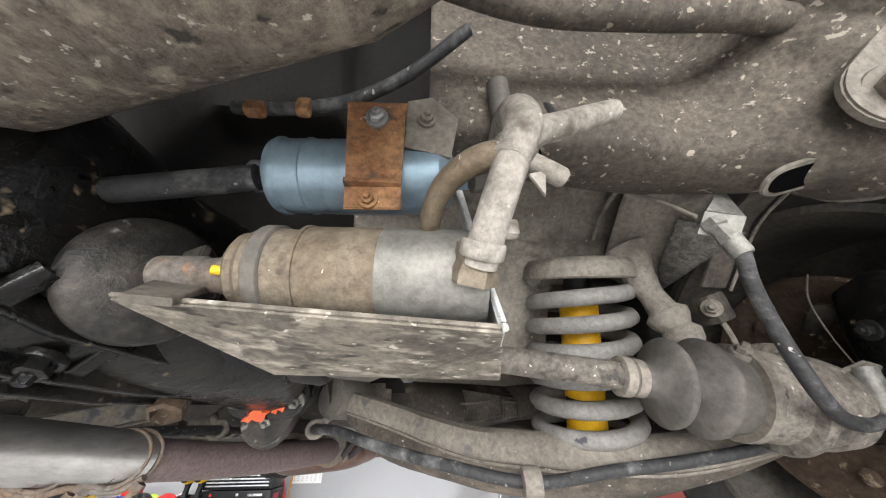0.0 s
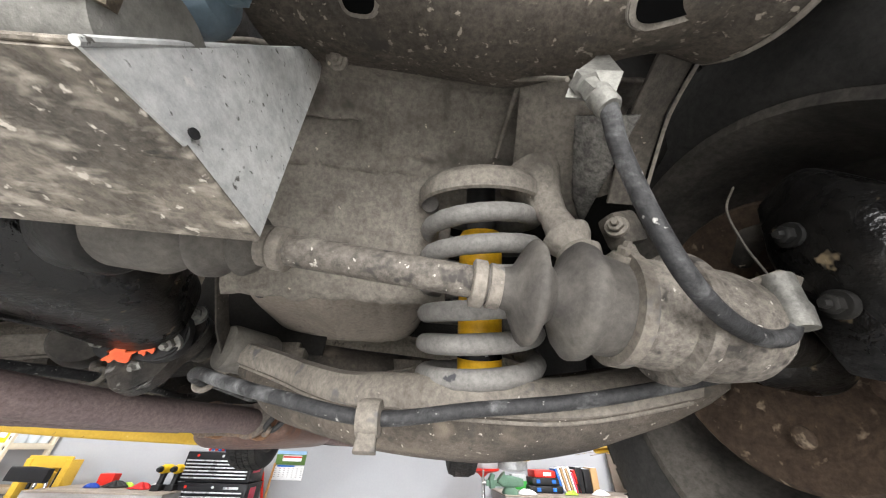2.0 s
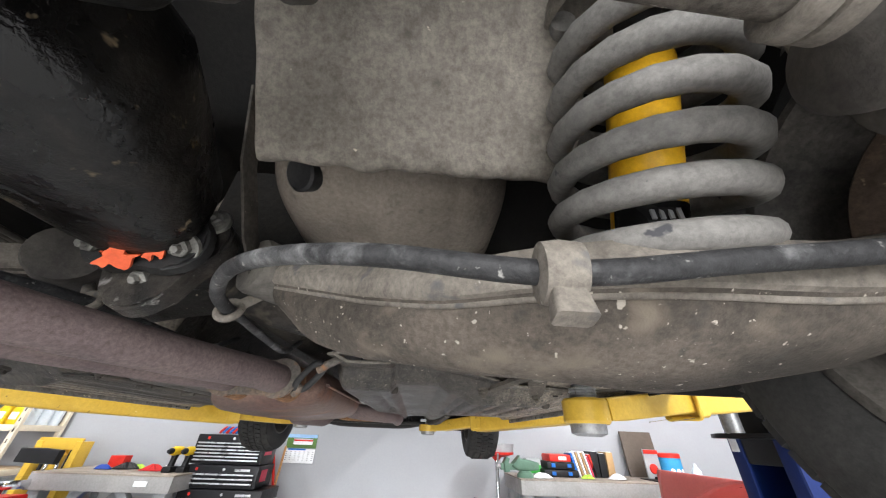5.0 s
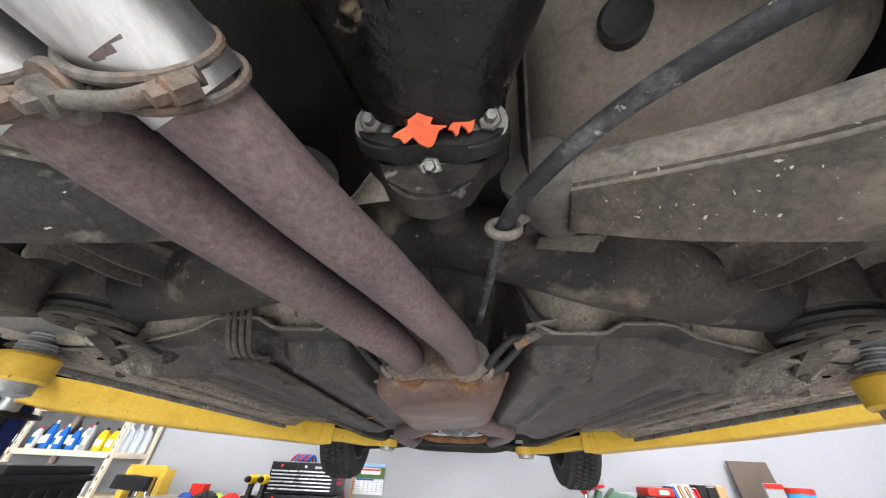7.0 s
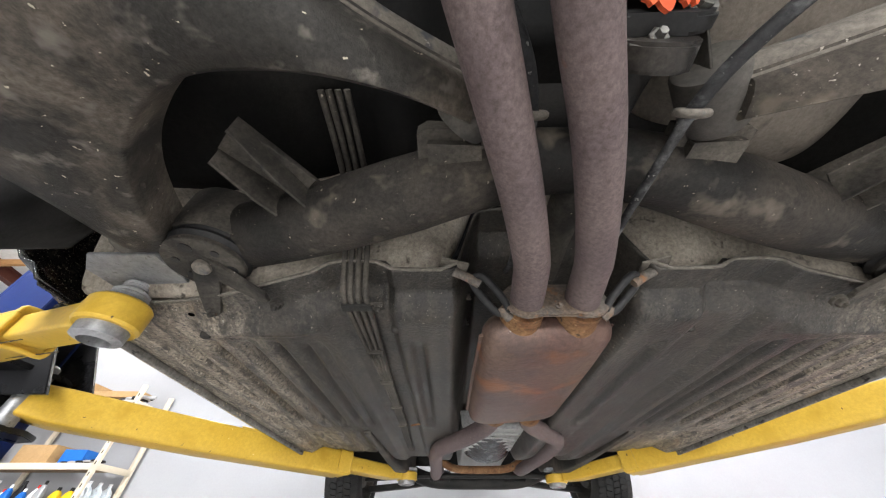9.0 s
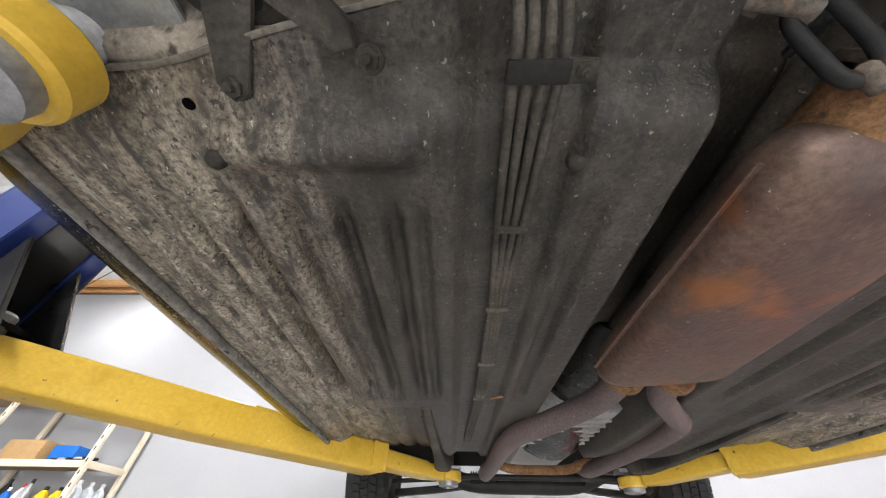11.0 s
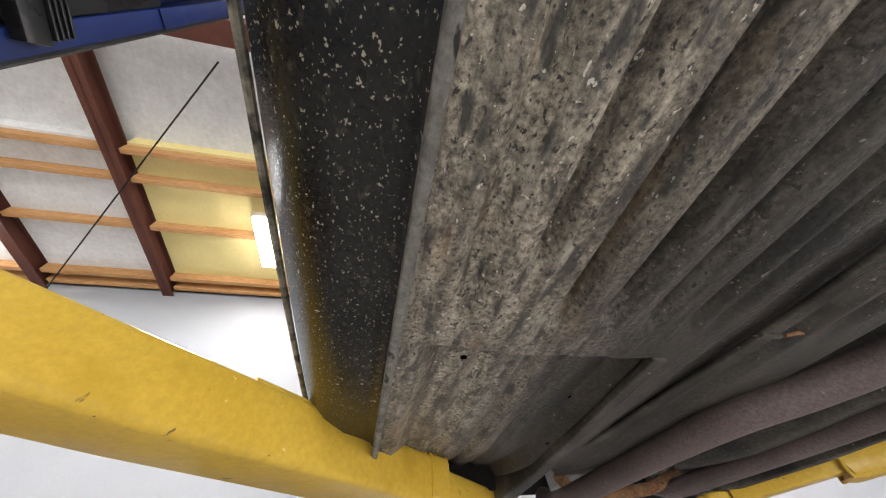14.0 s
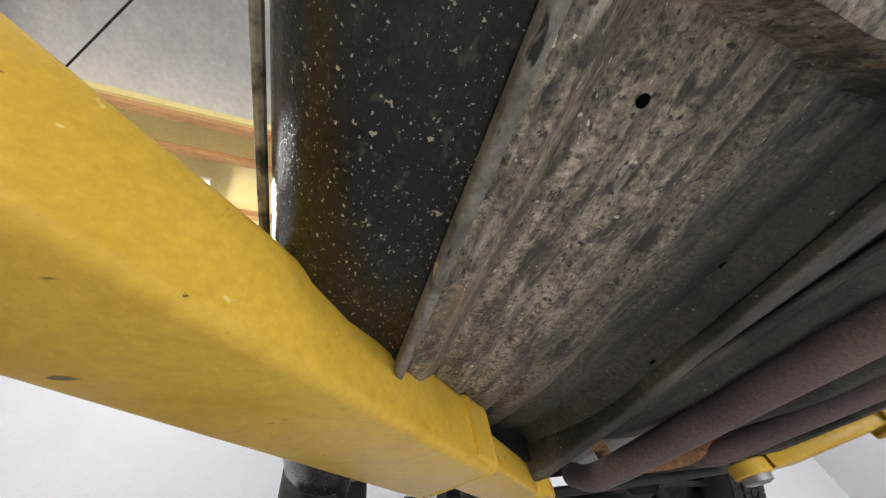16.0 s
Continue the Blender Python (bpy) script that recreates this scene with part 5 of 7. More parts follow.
for s in (-1, 1):
    c = V(s * 0.735, 2.61, 0.10)
    w, ax, ty = wheel("front_wheel", s, c, 0.30, 0.185)
    tread(ty, c, ax, 0.30, 0.185, 64)

for s in (-1, 1):
    # Liner closes off the background; the shade inside is its near-black colour.
    part("wheel_arch", sheet(lambda u, v: (s * (0.585 + 0.27 * u), 0.143 + 0.375 * math.cos(math.pi * (-0.06 + 1.12 * v)), 0.045 + 0.355 * math.sin(math.pi * (-0.06 + 1.12 * v))), 8, 30), CAVITY_SHADE, car, "wheel arch liner, near-black for the shade inside it", 60, 0.004)

# ---- rear right corner: pump bracket, pump, filter, hoses ----
A_, B_, C_, D_, D2_ = V(0.270, -0.061, 0.050), V(0.277, -0.025, 0.052), V(0.287, 0.026, 0.044), V(0.257, 0.051, 0.290), V(0.266, 0.050, 0.235)
E_ = A_.lerp(D_, 0.72) + V(0.004, 0, 0)
bm = bmesh.new()
vs = [bm.verts.new(p) for p in (V(0.086, -0.048, 0.068), A_, B_, C_, V(0.140, 0.024, 0.047))]
bm.faces.new(vs)
bmesh.ops.subdivide_edges(bm, edges=bm.edges[:], cuts=6, use_grid_fill=True)
tray = part("pump_tray", bm, BOXMUD, car, "mud-caked sheet steel pump tray", 0, 0.003)
bm = bmesh.new()
a, b, c, d, d2, e = [bm.verts.new(p) for p in (A_, B_, C_, D_, D2_, E_)]
bm.faces.new((a, b, e))
bm.faces.new((b, c, d2, e))
bm.faces.new((e, d2, d))
part("side_panel", bm, ZINC, tray, "weathered zinc side panel", 0, 0.0025)
part("tray_lip", pipe([(0.086, -0.049, 0.069), (0.18, -0.0555, 0.060), (0.269, -0.0620, 0.0515)], 0.0013, 8, 1), BOXMUD, tray, "worn bright tray edge")
part("side_lip", pipe([A_ + V(0.001, -0.002, 0), A_.lerp(D_, 0.5), D_], 0.0016, 8, 1), ZINC, tray)
part("side_lip", pipe([B_.lerp(C_, 0.0), B_.lerp(C_, 0.55), C_], 0.0018, 8, 1), BOXMUD, tray)
part("rivet_hole", turned([(0.0024, 0), (0.0024, 0.001)], (0.2785, -0.026, 0.0585), (1, -0.3, 0.1), 12), BLACKHOSE, tray)
part("tray_arm", box_loft([(0.112, -0.06, 0.062), (0.105, -0.03, 0.085), (0.10, 0.02, 0.12)], [0.02, 0.03, 0.03], [0.004] * 3), DUSTY_DARK, tray)

ax = V(1, -0.09, -0.05)
pump = part("fuel_pump", turned([(0.012, -0.004), (0.019, 0.0), (0.0215, 0.003), (0.0205, 0.006), (0.0235, 0.010), (0.0225, 0.012), (0.0245, 0.022), (0.0240, 0.031), (0.0235, 0.033), (0.0258, 0.040), (0.026, 0.078), (0.0255, 0.079)], (0.134, -0.035, 0.090), ax, 40), PUMP, car, "dirt-stained brown fuel pump", 35)
part("pump_end", turned([(0.0258, 0.0), (0.0258, 0.050), (0.024, 0.055), (0.018, 0.056)], (0.2125, -0.0421, 0.0861), ax, 40), PUMPGREY, pump, "grey pump end cap", 35)
part("pump_band", turned([(0.0250, -0.004), (0.0262, -0.003), (0.0262, 0.004), (0.0250, 0.005)], (0.152, -0.0366, 0.0891), ax, 40), RUBBER, pump, "dark rubber band")
part("pump_rib", turned([(0.0255, -0.0015), (0.0266, -0.001), (0.0266, 0.001), (0.0255, 0.0015)], (0.172, -0.0384, 0.0881), ax, 40), PUMP, pump)
part("inlet_stub", turned([(0.010, -0.045), (0.0105, -0.02), (0.009, -0.018), (0.011, -0.004), (0.011, 0.004)], (0.134, -0.037, 0.086), ax, 20), RUSTGREY, pump, "greyed inlet stub", 40)
part("terminal", turned([(0.0025, -0.006), (0.0025, 0.0)], (0.134, -0.050, 0.082), (1, 0.3, 0), 12), SHOCK, pump, "yellow terminal")
part("outlet_port", turned([(0.0125, 0.0), (0.0125, 0.006), (0.0105, 0.010), (0.0105, 0.018)], (0.2565, -0.0635, 0.073), (0.15, -0.62, 0.75), 6), PUMP, pump, "brown hex port", 30)

fx = V(1, -0.075, -0.03)
filt = part("fuel_filter", turned([(0.007, -0.012), (0.007, 0.0), (0.020, 0.002), (0.0255, 0.0045), (0.0272, 0.008), (0.0272, 0.010), (0.0258, 0.012), (0.0258, 0.027), (0.0268, 0.0285), (0.0268, 0.030), (0.0258, 0.032), (0.0258, 0.108), (0.0245, 0.117), (0.018, 0.125), (0.008, 0.128), (0.007, 0.138)], (0.131, -0.0375, 0.159), fx, 48), FILTERBLUE, car, "blue grey metal fuel filter", 30)
part("filter_label", turned([(0.02605, 0.0), (0.02605, 0.024)], (0.174, -0.0407, 0.1577), fx, 48, False), FILTERBLUE, filt)
part("filter_clamp", turned([(0.0095, -0.016)] + [(0.0106 + 0.0007 * (k % 2), -0.015 + 0.0010 * k) for k in range(11)] + [(0.0095, -0.004)], (0.131, -0.0375, 0.159), fx, 28), GALV, filt, "steel hose clamp")
part("outlet_nut", turned([(0.0085, 0.0), (0.0085, 0.010), (0.006, 0.012)], (0.258, -0.0470, 0.1552), fx, 6), FILTERBLUE, filt)
filt.location += V(-0.004, 0.010, 0.0105)
strap = part("filter_strap", flat([(-0.0165, -0.034), (0.0165, -0.034), (0.0165, -0.015), (0.0180, 0.030), (0.0195, 0.038), (-0.0195, 0.038), (-0.0175, 0.030), (-0.0165, -0.015)], (0.2045, -0.0725, 0.1450), (1, -0.05, 0), (0, -0.30, 0.95), 0.0026, 0.0008), RUST, car, "rusty steel filter strap")
part("strap_bolt", bolt((0.2045, -0.0822, 0.1690), (0, -0.95, -0.30), 0.0048), GALV, strap, "bright hex bolt")
part("strap_bolt", bolt((0.2025, -0.0655, 0.1175), (0, -0.95, -0.30), 0.0040), RUST, strap)
part("strap_step", block((0.2045, -0.0688, 0.1270), (0.0335, 0.006, 0.0034), 0.001), RUST, strap)
part("strap_return", box_loft([(0.2045, -0.0835, 0.1805), (0.2045, -0.066, 0.1880), (0.2045, -0.040, 0.1900)], [0.036, 0.036, 0.034], [0.0026] * 3), RUST, strap)
strap.location += V(-0.002, 0.009, 0.010)
part("strap_bracket", flat([(-0.012, -0.018), (0.018, -0.021), (0.022, 0.008), (0.004, 0.022), (-0.012, 0.016)], (0.232, -0.066, 0.183), (1, 0.1, 0), (0, -0.3, 1), 0.003), DUSTY, car, "dusty bent bracket")
part("bracket_bolt", bolt((0.233, -0.069, 0.186), (0.1, -1, -0.3), 0.0042), DUSTY, car)
hose_a = part("pump_hose", pipe([(0.2590, -0.072, 0.078), (0.2635, -0.087, 0.092), (0.268, -0.098, 0.105), (0.273, -0.104, 0.119), (0.278, -0.1065, 0.134), (0.2785, -0.102, 0.148), (0.279, -0.088, 0.158), (0.280, -0.070, 0.163)], [0.0088, 0.0082, 0.0080, 0.0084, 0.0095, 0.0102, 0.0098, 0.0090], 20, 6), CHALKY, car, "chalky grey cracked fuel hose", 60)
part("hose_branch", pipe([(0.276, -0.103, 0.131), (0.290, -0.100, 0.140), (0.304, -0.097, 0.149), (0.322, -0.095, 0.160), (0.342, -0.093, 0.172)], [0.0085, 0.0074, 0.0074, 0.0070, 0.0060], 16, 6), CHALKY, hose_a, "", 60)
part("return_hose", pipe([(0.271, -0.102, 0.118), (0.259, -0.099, 0.119), (0.248, -0.091, 0.117), (0.240, -0.079, 0.113), (0.2365, -0.064, 0.107), (0.238, -0.048, 0.104)], [0.0075, 0.0068, 0.0064, 0.0060, 0.0056, 0.0055], 16, 6), PUMP, hose_a, "brown stained curved return hose", 60)
bm = turned([(0.0096, 0.0)] + [(0.0104 + 0.0006 * (k % 2), 0.0006 * k) for k in range(18)] + [(0.0096, 0.011)], (0.2700, -0.1000, 0.1140), (0.42, -0.2, 0.88), 20)
part("hose_clamp", bm, CHALKY, hose_a, "ridged worm-drive hose clamp", 60)
part("clamp_screw", turned([(0.0040, -0.008), (0.0046, 0.002), (0.0046, 0.007), (0.003, 0.009)], (0.2865, -0.1035, 0.1085), (0.8, 0.1, -0.5), 14), CHALKY, hose_a)
part("clamp_tongue", flat([(0.0, -0.004), (0.012, -0.002), (0.0, 0.004)], (0.281, -0.104, 0.106), (0.3, 0.1, -0.9), (1, 0, 0.2), 0.0014), CHALKY, hose_a)
part("port_clamp", turned([(0.0098, -0.004), (0.0106, -0.003), (0.0106, 0.003), (0.0098, 0.004)], (0.2605, -0.077, 0.083), (0.15, -0.62, 0.75), 24), CHALKY, hose_a, "", 40)
part("clamp_ear", block((0.2735, -0.0805, 0.0925), (0.008, 0.006, 0.009), 0.002), CHALKY, hose_a)
part("filter_hose", pipe([(0.264, -0.047, 0.155), (0.282, -0.046, 0.160), (0.291, -0.044, 0.176), (0.292, -0.048, 0.205), (0.287, -0.062, 0.245)], 0.0085, 16, 6), RUBBER, car, "grey rubber fuel hose", 60)
part("filter_hose_clamp", turned([(0.0093, -0.003), (0.0101, -0.002), (0.0101, 0.002), (0.0093, 0.003)], (0.2915, -0.0445, 0.183), (0.05, -0.1, 1), 20), ARM, car, "steel hose clamp", 40)
part("clamp_worm", block((0.302, -0.048, 0.183), (0.010, 0.006, 0.006), 0.0015), ARM, car)
part("supply_hose", pipe([(0.122, -0.037, 0.159), (0.06, -0.032, 0.152), (-0.04, -0.015, 0.150), (-0.2, 0.03, 0.155)], 0.0088, 14, 5), HOSE, car, "long dark rubber fuel hose", 60)
part("wire_loom", pipe([(0.10, -0.055, 0.206), (0.14, -0.058, 0.204), (0.18, -0.062, 0.212), (0.22, -0.075, 0.226), (0.26, -0.098, 0.245)], 0.0045, 10, 5), HOSE, car, "dark wire loom", 60)
part("loom_clip", block((0.118, -0.059, 0.200), (0.014, 0.009, 0.010), 0.003), RUST, car, "rusty cable clip")
part("loom_clip", block((0.150, -0.061, 0.202), (0.010, 0.009, 0.013), 0.003), RUST, car, "rusty cable clip")

# rear muffler, behind the pump
u1 = V(0.960, -0.280, 0).normalized()
u2 = V(0.280, 0.960, 0)
rings = []
for t, w, h in ((-0.42, 0.10, 0.06), (-0.38, 0.2, 0.13), (-0.3, 0.24, 0.16), (0.0, 0.25, 0.17), (0.2, 0.24, 0.165), (0.27, 0.20, 0.14), (0.31, 0.12, 0.08)):
    c = V(0.02, -0.062, 0.178) - u2 * 0.125 + u1 * t
    rings.append([c + u2 * (w / 2 * math.copysign(abs(math.cos(a)) ** 0.8, math.cos(a))) + V(0, 0, h * 0.31 * math.copysign(abs(math.sin(a)) ** 0.8, math.sin(a))) for a in (2 * math.pi * k / 32 for k in range(32))])
part("rear_muffler", loft(rings), MUDDY, car, "mud-spattered rear muffler shell", 60)

# ---- chassis rail, sway bar, wheel house ----


def rail_fn(u, v):
    x = 0.235 + 0.325 * u
    q = max(0, min(1, (x - 0.43) / 0.10))
    q = q * q * (3 - 2 * q)
    y = 0.047 - 0.16 * v - 0.062 * q * (1 - 0.55 * v)
    z = 0.254 - 0.050 * math.sin(math.pi * min(1, v * 1.15)) ** 0.8 - 0.046 * q * (1 - 0.5 * v) + 0.008 * math.sin(u * 5 + 1.0)
    w = max(0, min(1, (v - 0.56) / 0.16))
    z += (0.13 - 0.11 * q) * w * w * (3 - 2 * w) + 0.004 * math.sin(x * 60) * math.sin(v * 9) * v
    z -= 0.012 * max(0, min(1, (u - 0.93) / 0.05))
    return (x, y, z)


rail = part("chassis_rail", sheet(rail_fn, 60, 40), SPATTER, car, "mud-spotted chassis rail with drain holes", 60, 0.004)
for (x, y), (rx, ry), n in (((0.318, -0.022), (0.011, 0.009), "round"), ((0.500, -0.054), (0.021, 0.0095), "long")):
    uu, vv = (x - 0.235) / 0.325, 0.0
    for k in range(40):
        if rail_fn(uu, k / 40)[1] < y:
            vv = k / 40
            break
    c = V(*rail_fn(uu, vv))
    nrm = (V(*rail_fn(uu + 0.01, vv)) - c).cross(V(*rail_fn(uu, vv + 0.02)) - c).normalized()
    if nrm.z > 0:
        nrm = -nrm
    lip = [(rx * math.copysign(abs(math.cos(a)) ** 0.6, math.cos(a)) * 1.25, ry * math.copysign(abs(math.sin(a)) ** 0.8, math.sin(a)) * 1.35) for a in (2 * math.pi * k / 32 for k in range(32))]
    tx = V(1, 0.0 if n == "round" else -0.25, 0.0 if n == "round" else 0.22)
    part("hole_lip", flat(lip, c + nrm * 0.0022, tx, nrm.cross(tx), 0.003, 0.0008), DUSTY, rail, "raised hole rim", 30)
    part("hole", flat([(a * 0.78, b * 0.74) for a, b in lip], c + nrm * 0.0042, tx, nrm.cross(tx), 0.0012), HOLE, rail, "dark drain hole")
part("rail_edge", pipe([Vector(rail_fn(0.995, k / 10)) + V(0.001, 0, -0.002) for k in range(8)], 0.0022, 8, 2), ARM, rail, "worn bright rail edge", 60)
part("rail_bolt", bolt((0.287, 0.030, 0.232), (0.1, -0.6, -0.8), 0.006), DUSTY, rail)
part("sway_bar", pipe([(0.20, -0.125, 0.27), (0.30, -0.108, 0.262), (0.39, -0.108, 0.265), (0.46, -0.111, 0.268), (0.53, -0.105, 0.275), (0.548, -0.09, 0.29)], 0.011, 16, 6), SPATTER, car, "mud-spotted rear sway bar", 60)
part("sway_bush", turned([(0.018, -0.014), (0.020, -0.01), (0.020, 0.01), (0.018, 0.014)], (0.535, -0.103, 0.277), (1, 0.1, 0.1), 20), RUBBER, car)
part("rail_hanger", pipe([(0.385, -0.04, 0.30), (0.383, -0.045, 0.275), (0.382, -0.047, 0.255), (0.366, -0.046, 0.243), (0.345, -0.043, 0.237)], 0.005, 10, 5), DUSTY, car, "bent steel hook")
part("rail_wire", pipe([(0.30, -0.042, 0.245), (0.325, -0.045, 0.243), (0.330, -0.05, 0.238), (0.336, -0.05, 0.228), (0.36, -0.045, 0.222)], 0.0035, 8, 5), BLACKHOSE, car)
nb = V(-0.35, -0.85, -0.35).normalized()
xb = V(0.72, -0.30, 0.60)
br = part("shock_bracket", flat([(0.026 * math.cos(radians(a)), 0.026 * math.sin(radians(a))) for a in range(90, 271, 15)] + [(0.14, -0.036), (0.14, 0.036)], (0.516, -0.106, 0.188), xb, nb.cross(xb), 0.007, 0.0015), DUSTY, car, "dusty pressed bracket")
part("bracket_bolt", bolt(V(0.516, -0.106, 0.188) + nb * 0.004, nb, 0.0105, 0.017), DUSTY, br)
strap_run = [V(0.560, 0.082, 0.140), V(0.560, 0.054, 0.163), V(0.560, 0.022, 0.186), V(0.560, -0.014, 0.196), V(0.560, -0.044, 0.204), V(0.560, -0.085, 0.216), V(0.560, -0.14, 0.23)]
part("side_strap", box_loft([p + V(-0.014, 0.004, 0.006) for p in strap_run], [0.028] * 7, [0.004] * 7, (0, 0.4, 0.9)), DUSTY_DARK, car, "flat dark steel strap with a worn edge")
part("strap_edge", pipe(strap_run, 0.0016, 6, 3), ARM, car)


TOWER_Y = (0.030, 0.065, 0.100, 0.135, 0.170, 0.200, 0.217, 0.225, 0.231, 0.236, 0.240)
TOWER_Z = (0.250, 0.264, 0.245, 0.206, 0.166, 0.126, 0.102, 0.0965, 0.101, 0.112, 0.130)


def tower(u, v):
    """Inner panel that drops from the rail to the tank's rear face, with pressed steps and a crease."""
    y = 0.030 + 0.210 * v
    wide = 0.575 - 0.175 * max(0, min(1, (v - 0.507) / 0.11))
    x = 0.15 + (wide - 0.15) * u
    z = float(np.interp(y, TOWER_Y, TOWER_Z))
    z -= 0.007 * max(0, min(1, (0.034 - abs(x - 0.352)) / 0.006)) * max(0, min(1, (0.155 - abs(v - 0.287)) / 0.033))
    z += 0.012 * max(0, min(1, (0.298 - x) / 0.006)) * max(0, min(1, (0.425 - v) / 0.022)) * max(0, min(1, (v - 0.32) / 0.0165))
    z += 0.005 * ridge(v - 0.503 - 0.11 * (x - 0.3), 0.025) * max(0, min(1, (0.40 - x) / 0.03))
    z -= 0.004 * ridge(x - 0.235, 0.02) * max(0, min(1, (v - 0.658) / 0.11)) + 0.003 * ridge(x - 0.33, 0.012) * max(0, min(1, (v - 0.658) / 0.11))
    z += 0.0016 * math.sin(x * 70 + v * 6) * math.sin(v * 17) + 0.0012 * math.sin(x * 160 - v * 41)
    return (x, y, z)


part("spring_tower", sheet(tower, 110, 80), DUSTY, car, "grey-brown dusty inner wheel house panel", 60, 0.004)
part("tower_seam", pipe([(0.449, 0.036, 0.240), (0.449, 0.06, 0.244), (0.446, 0.085, 0.236), (0.440, 0.105, 0.214)], 0.0026, 8, 4), DUSTY, car)


def corner_sheet(a, b, c, d, nu=10, nv=10, bulge=0.0):
    """A pressed sheet between four corners, bulged in its middle."""
    n = (b - a).cross(d - a).normalized()
    return sheet(lambda u, v: a.lerp(b, u).lerp(d.lerp(c, u), v) + n * bulge * math.sin(math.pi * u) * math.sin(math.pi * v), nu, nv)


part("house_panel", corner_sheet(V(0.449, 0.036, 0.238), V(0.520, 0.012, 0.215), V(0.548, 0.150, 0.176), V(0.462, 0.135, 0.196), bulge=0.004), DUSTY, car, "dusty wheel house panel", 60, 0.003)
part("rough_pad", corner_sheet(V(0.494, 0.040, 0.200), V(0.522, 0.012, 0.164), V(0.545, 0.152, 0.172), V(0.524, 0.120, 0.186), bulge=-0.004), GRIT, car, "grey gritty sprayed pad", 60, 0.003)
bs = part("bump_stop", turned([(0.012, -0.048), (0.017, -0.040), (0.020, -0.030), (0.015, -0.023), (0.020, -0.014), (0.0215, -0.007), (0.015, -0.001), (0.013, 0.018), (0.018, 0.040), (0.027, 0.062), (0.034, 0.074)], (0.497, 0.108, 0.128), (-0.25, 0.12, 1), 28), DUSTY, car, "dusty rubber bump stop", 60)


def tank_fn(u, v):
    a, b = 2 * math.pi * u, math.pi * (v - 0.5)
    f = lambda t, n: math.copysign(abs(t) ** n, t)
    x = 0.240 + 0.142 * f(math.cos(b), 0.5) * f(math.cos(a), 0.5)
    y = 0.400 + 0.140 * f(math.cos(b), 0.5) * f(math.sin(a), 0.5)
    z = 0.232 + 0.115 * f(math.sin(b), 0.55)
    w = 0.004 * math.sin(38 * x + 4 * y) * math.cos(21 * y + 9 * z) + 0.0035 * ridge(x - 0.235, 0.018) - 0.003 * ridge(x - 0.315, 0.012)
    return (x, y - w * 1.2, z - w)


tank = part("fuel_tank", sheet(tank_fn, 96, 60), TANK, car, "tan-grey crinkled fuel tank under a film of dust", 60)
part("tank_plug", turned([(0.017, -0.012), (0.018, 0.002), (0.015, 0.004), (0.006, 0.003), (0.001, 0.003)], (0.157, 0.280, 0.133), (-0.4, -0.7, -0.6), 24), BLACKHOSE, tank, "black rubber plug", 40)
part("tank_stud", bolt((0.305, 0.262, 0.135), (0.1, -0.8, -0.5), 0.004), DUSTY, tank)
part("tank_strap", box_loft([(0.085, 0.27, 0.24), (0.088, 0.30, 0.16), (0.092, 0.345, 0.095), (0.098, 0.385, 0.055)], [0.028] * 4, [0.003] * 4, (1, 0, 0)), DUSTY_DARK, car, "dark steel strap")
# Added panel that blocks the bright gap behind the tank, near-black like shade.
part("tunnel_gap_panel", block((0.085, 0.452, 0.185), (0.25, 0.006, 0.20), 0.002), CAVITY_SHADE, car, "near-black panel added to close the gap behind the tank")

# brake hose, sensor block
bb = part("hose_bracket", corner_sheet(V(0.463, -0.013, 0.166), V(0.489, -0.019, 0.157), V(0.483, -0.009, 0.141), V(0.457, -0.003, 0.150), 4, 4), CASTDULL, car, "plated hose bracket", 0, 0.0025)
part("bracket_wing", corner_sheet(V(0.465, -0.0125, 0.1665), V(0.4885, -0.0185, 0.1575), V(0.4875, -0.0145, 0.198), V(0.480, -0.0135, 0.183), 4, 4), CASTDULL, bb, "", 0, 0.0022)
bh = part("brake_hose", pipe([(0.4690, -0.0125, 0.146), (0.4735, -0.014, 0.128), (0.480, -0.004, 0.108), (0.488, 0.004, 0.087), (0.496, 0.010, 0.060), (0.506, 0.015, 0.033), (0.534, 0.032, 0.020), (0.566, 0.046, 0.015), (0.588, 0.050, 0.018), (0.598, 0.049, 0.030)], 0.0054, 18, 8), HOSE, car, "scuffed black rubber brake hose", 60)
part("hose_fitting", turned([(0.0088, -0.006), (0.0088, 0.001), (0.0068, 0.002), (0.0068, 0.010), (0.0078, 0.012), (0.0078, 0.016)], (0.4675, -0.0115, 0.152), (0.2, -0.12, -1), 6), CASTDULL, bh, "plated hex fitting", 30)
part("hose_ferrule", turned([(0.0062, -0.009), (0.0076, -0.008), (0.0076, 0.006), (0.0066, 0.008)], (0.4725, -0.0138, 0.132), (0.2, -0.05, -1), 20), CASTDULL, bh, "crimped ferrule")
part("end_fitting", turned([(0.0085, -0.012), (0.0095, 0.0), (0.0085, 0.004), (0.0085, 0.022)], (0.599, 0.048, 0.034), (0.05, -0.05, 1), 14), CASTDULL, bh, "pale end fitting", 40)
part("end_plate", corner_sheet(V(0.582, 0.052, 0.053), V(0.606, 0.046, 0.061), V(0.632, 0.050, 0.056), V(0.604, 0.062, 0.046), 4, 4), DUSTY, car, "dusty bracket plate", 0, 0.003)
part("end_tab", corner_sheet(V(0.622, 0.050, 0.054), V(0.640, 0.046, 0.040), V(0.642, 0.056, 0.022), V(0.624, 0.058, 0.036), 3, 3), DUSTY_DARK, car, "", 0, 0.003)
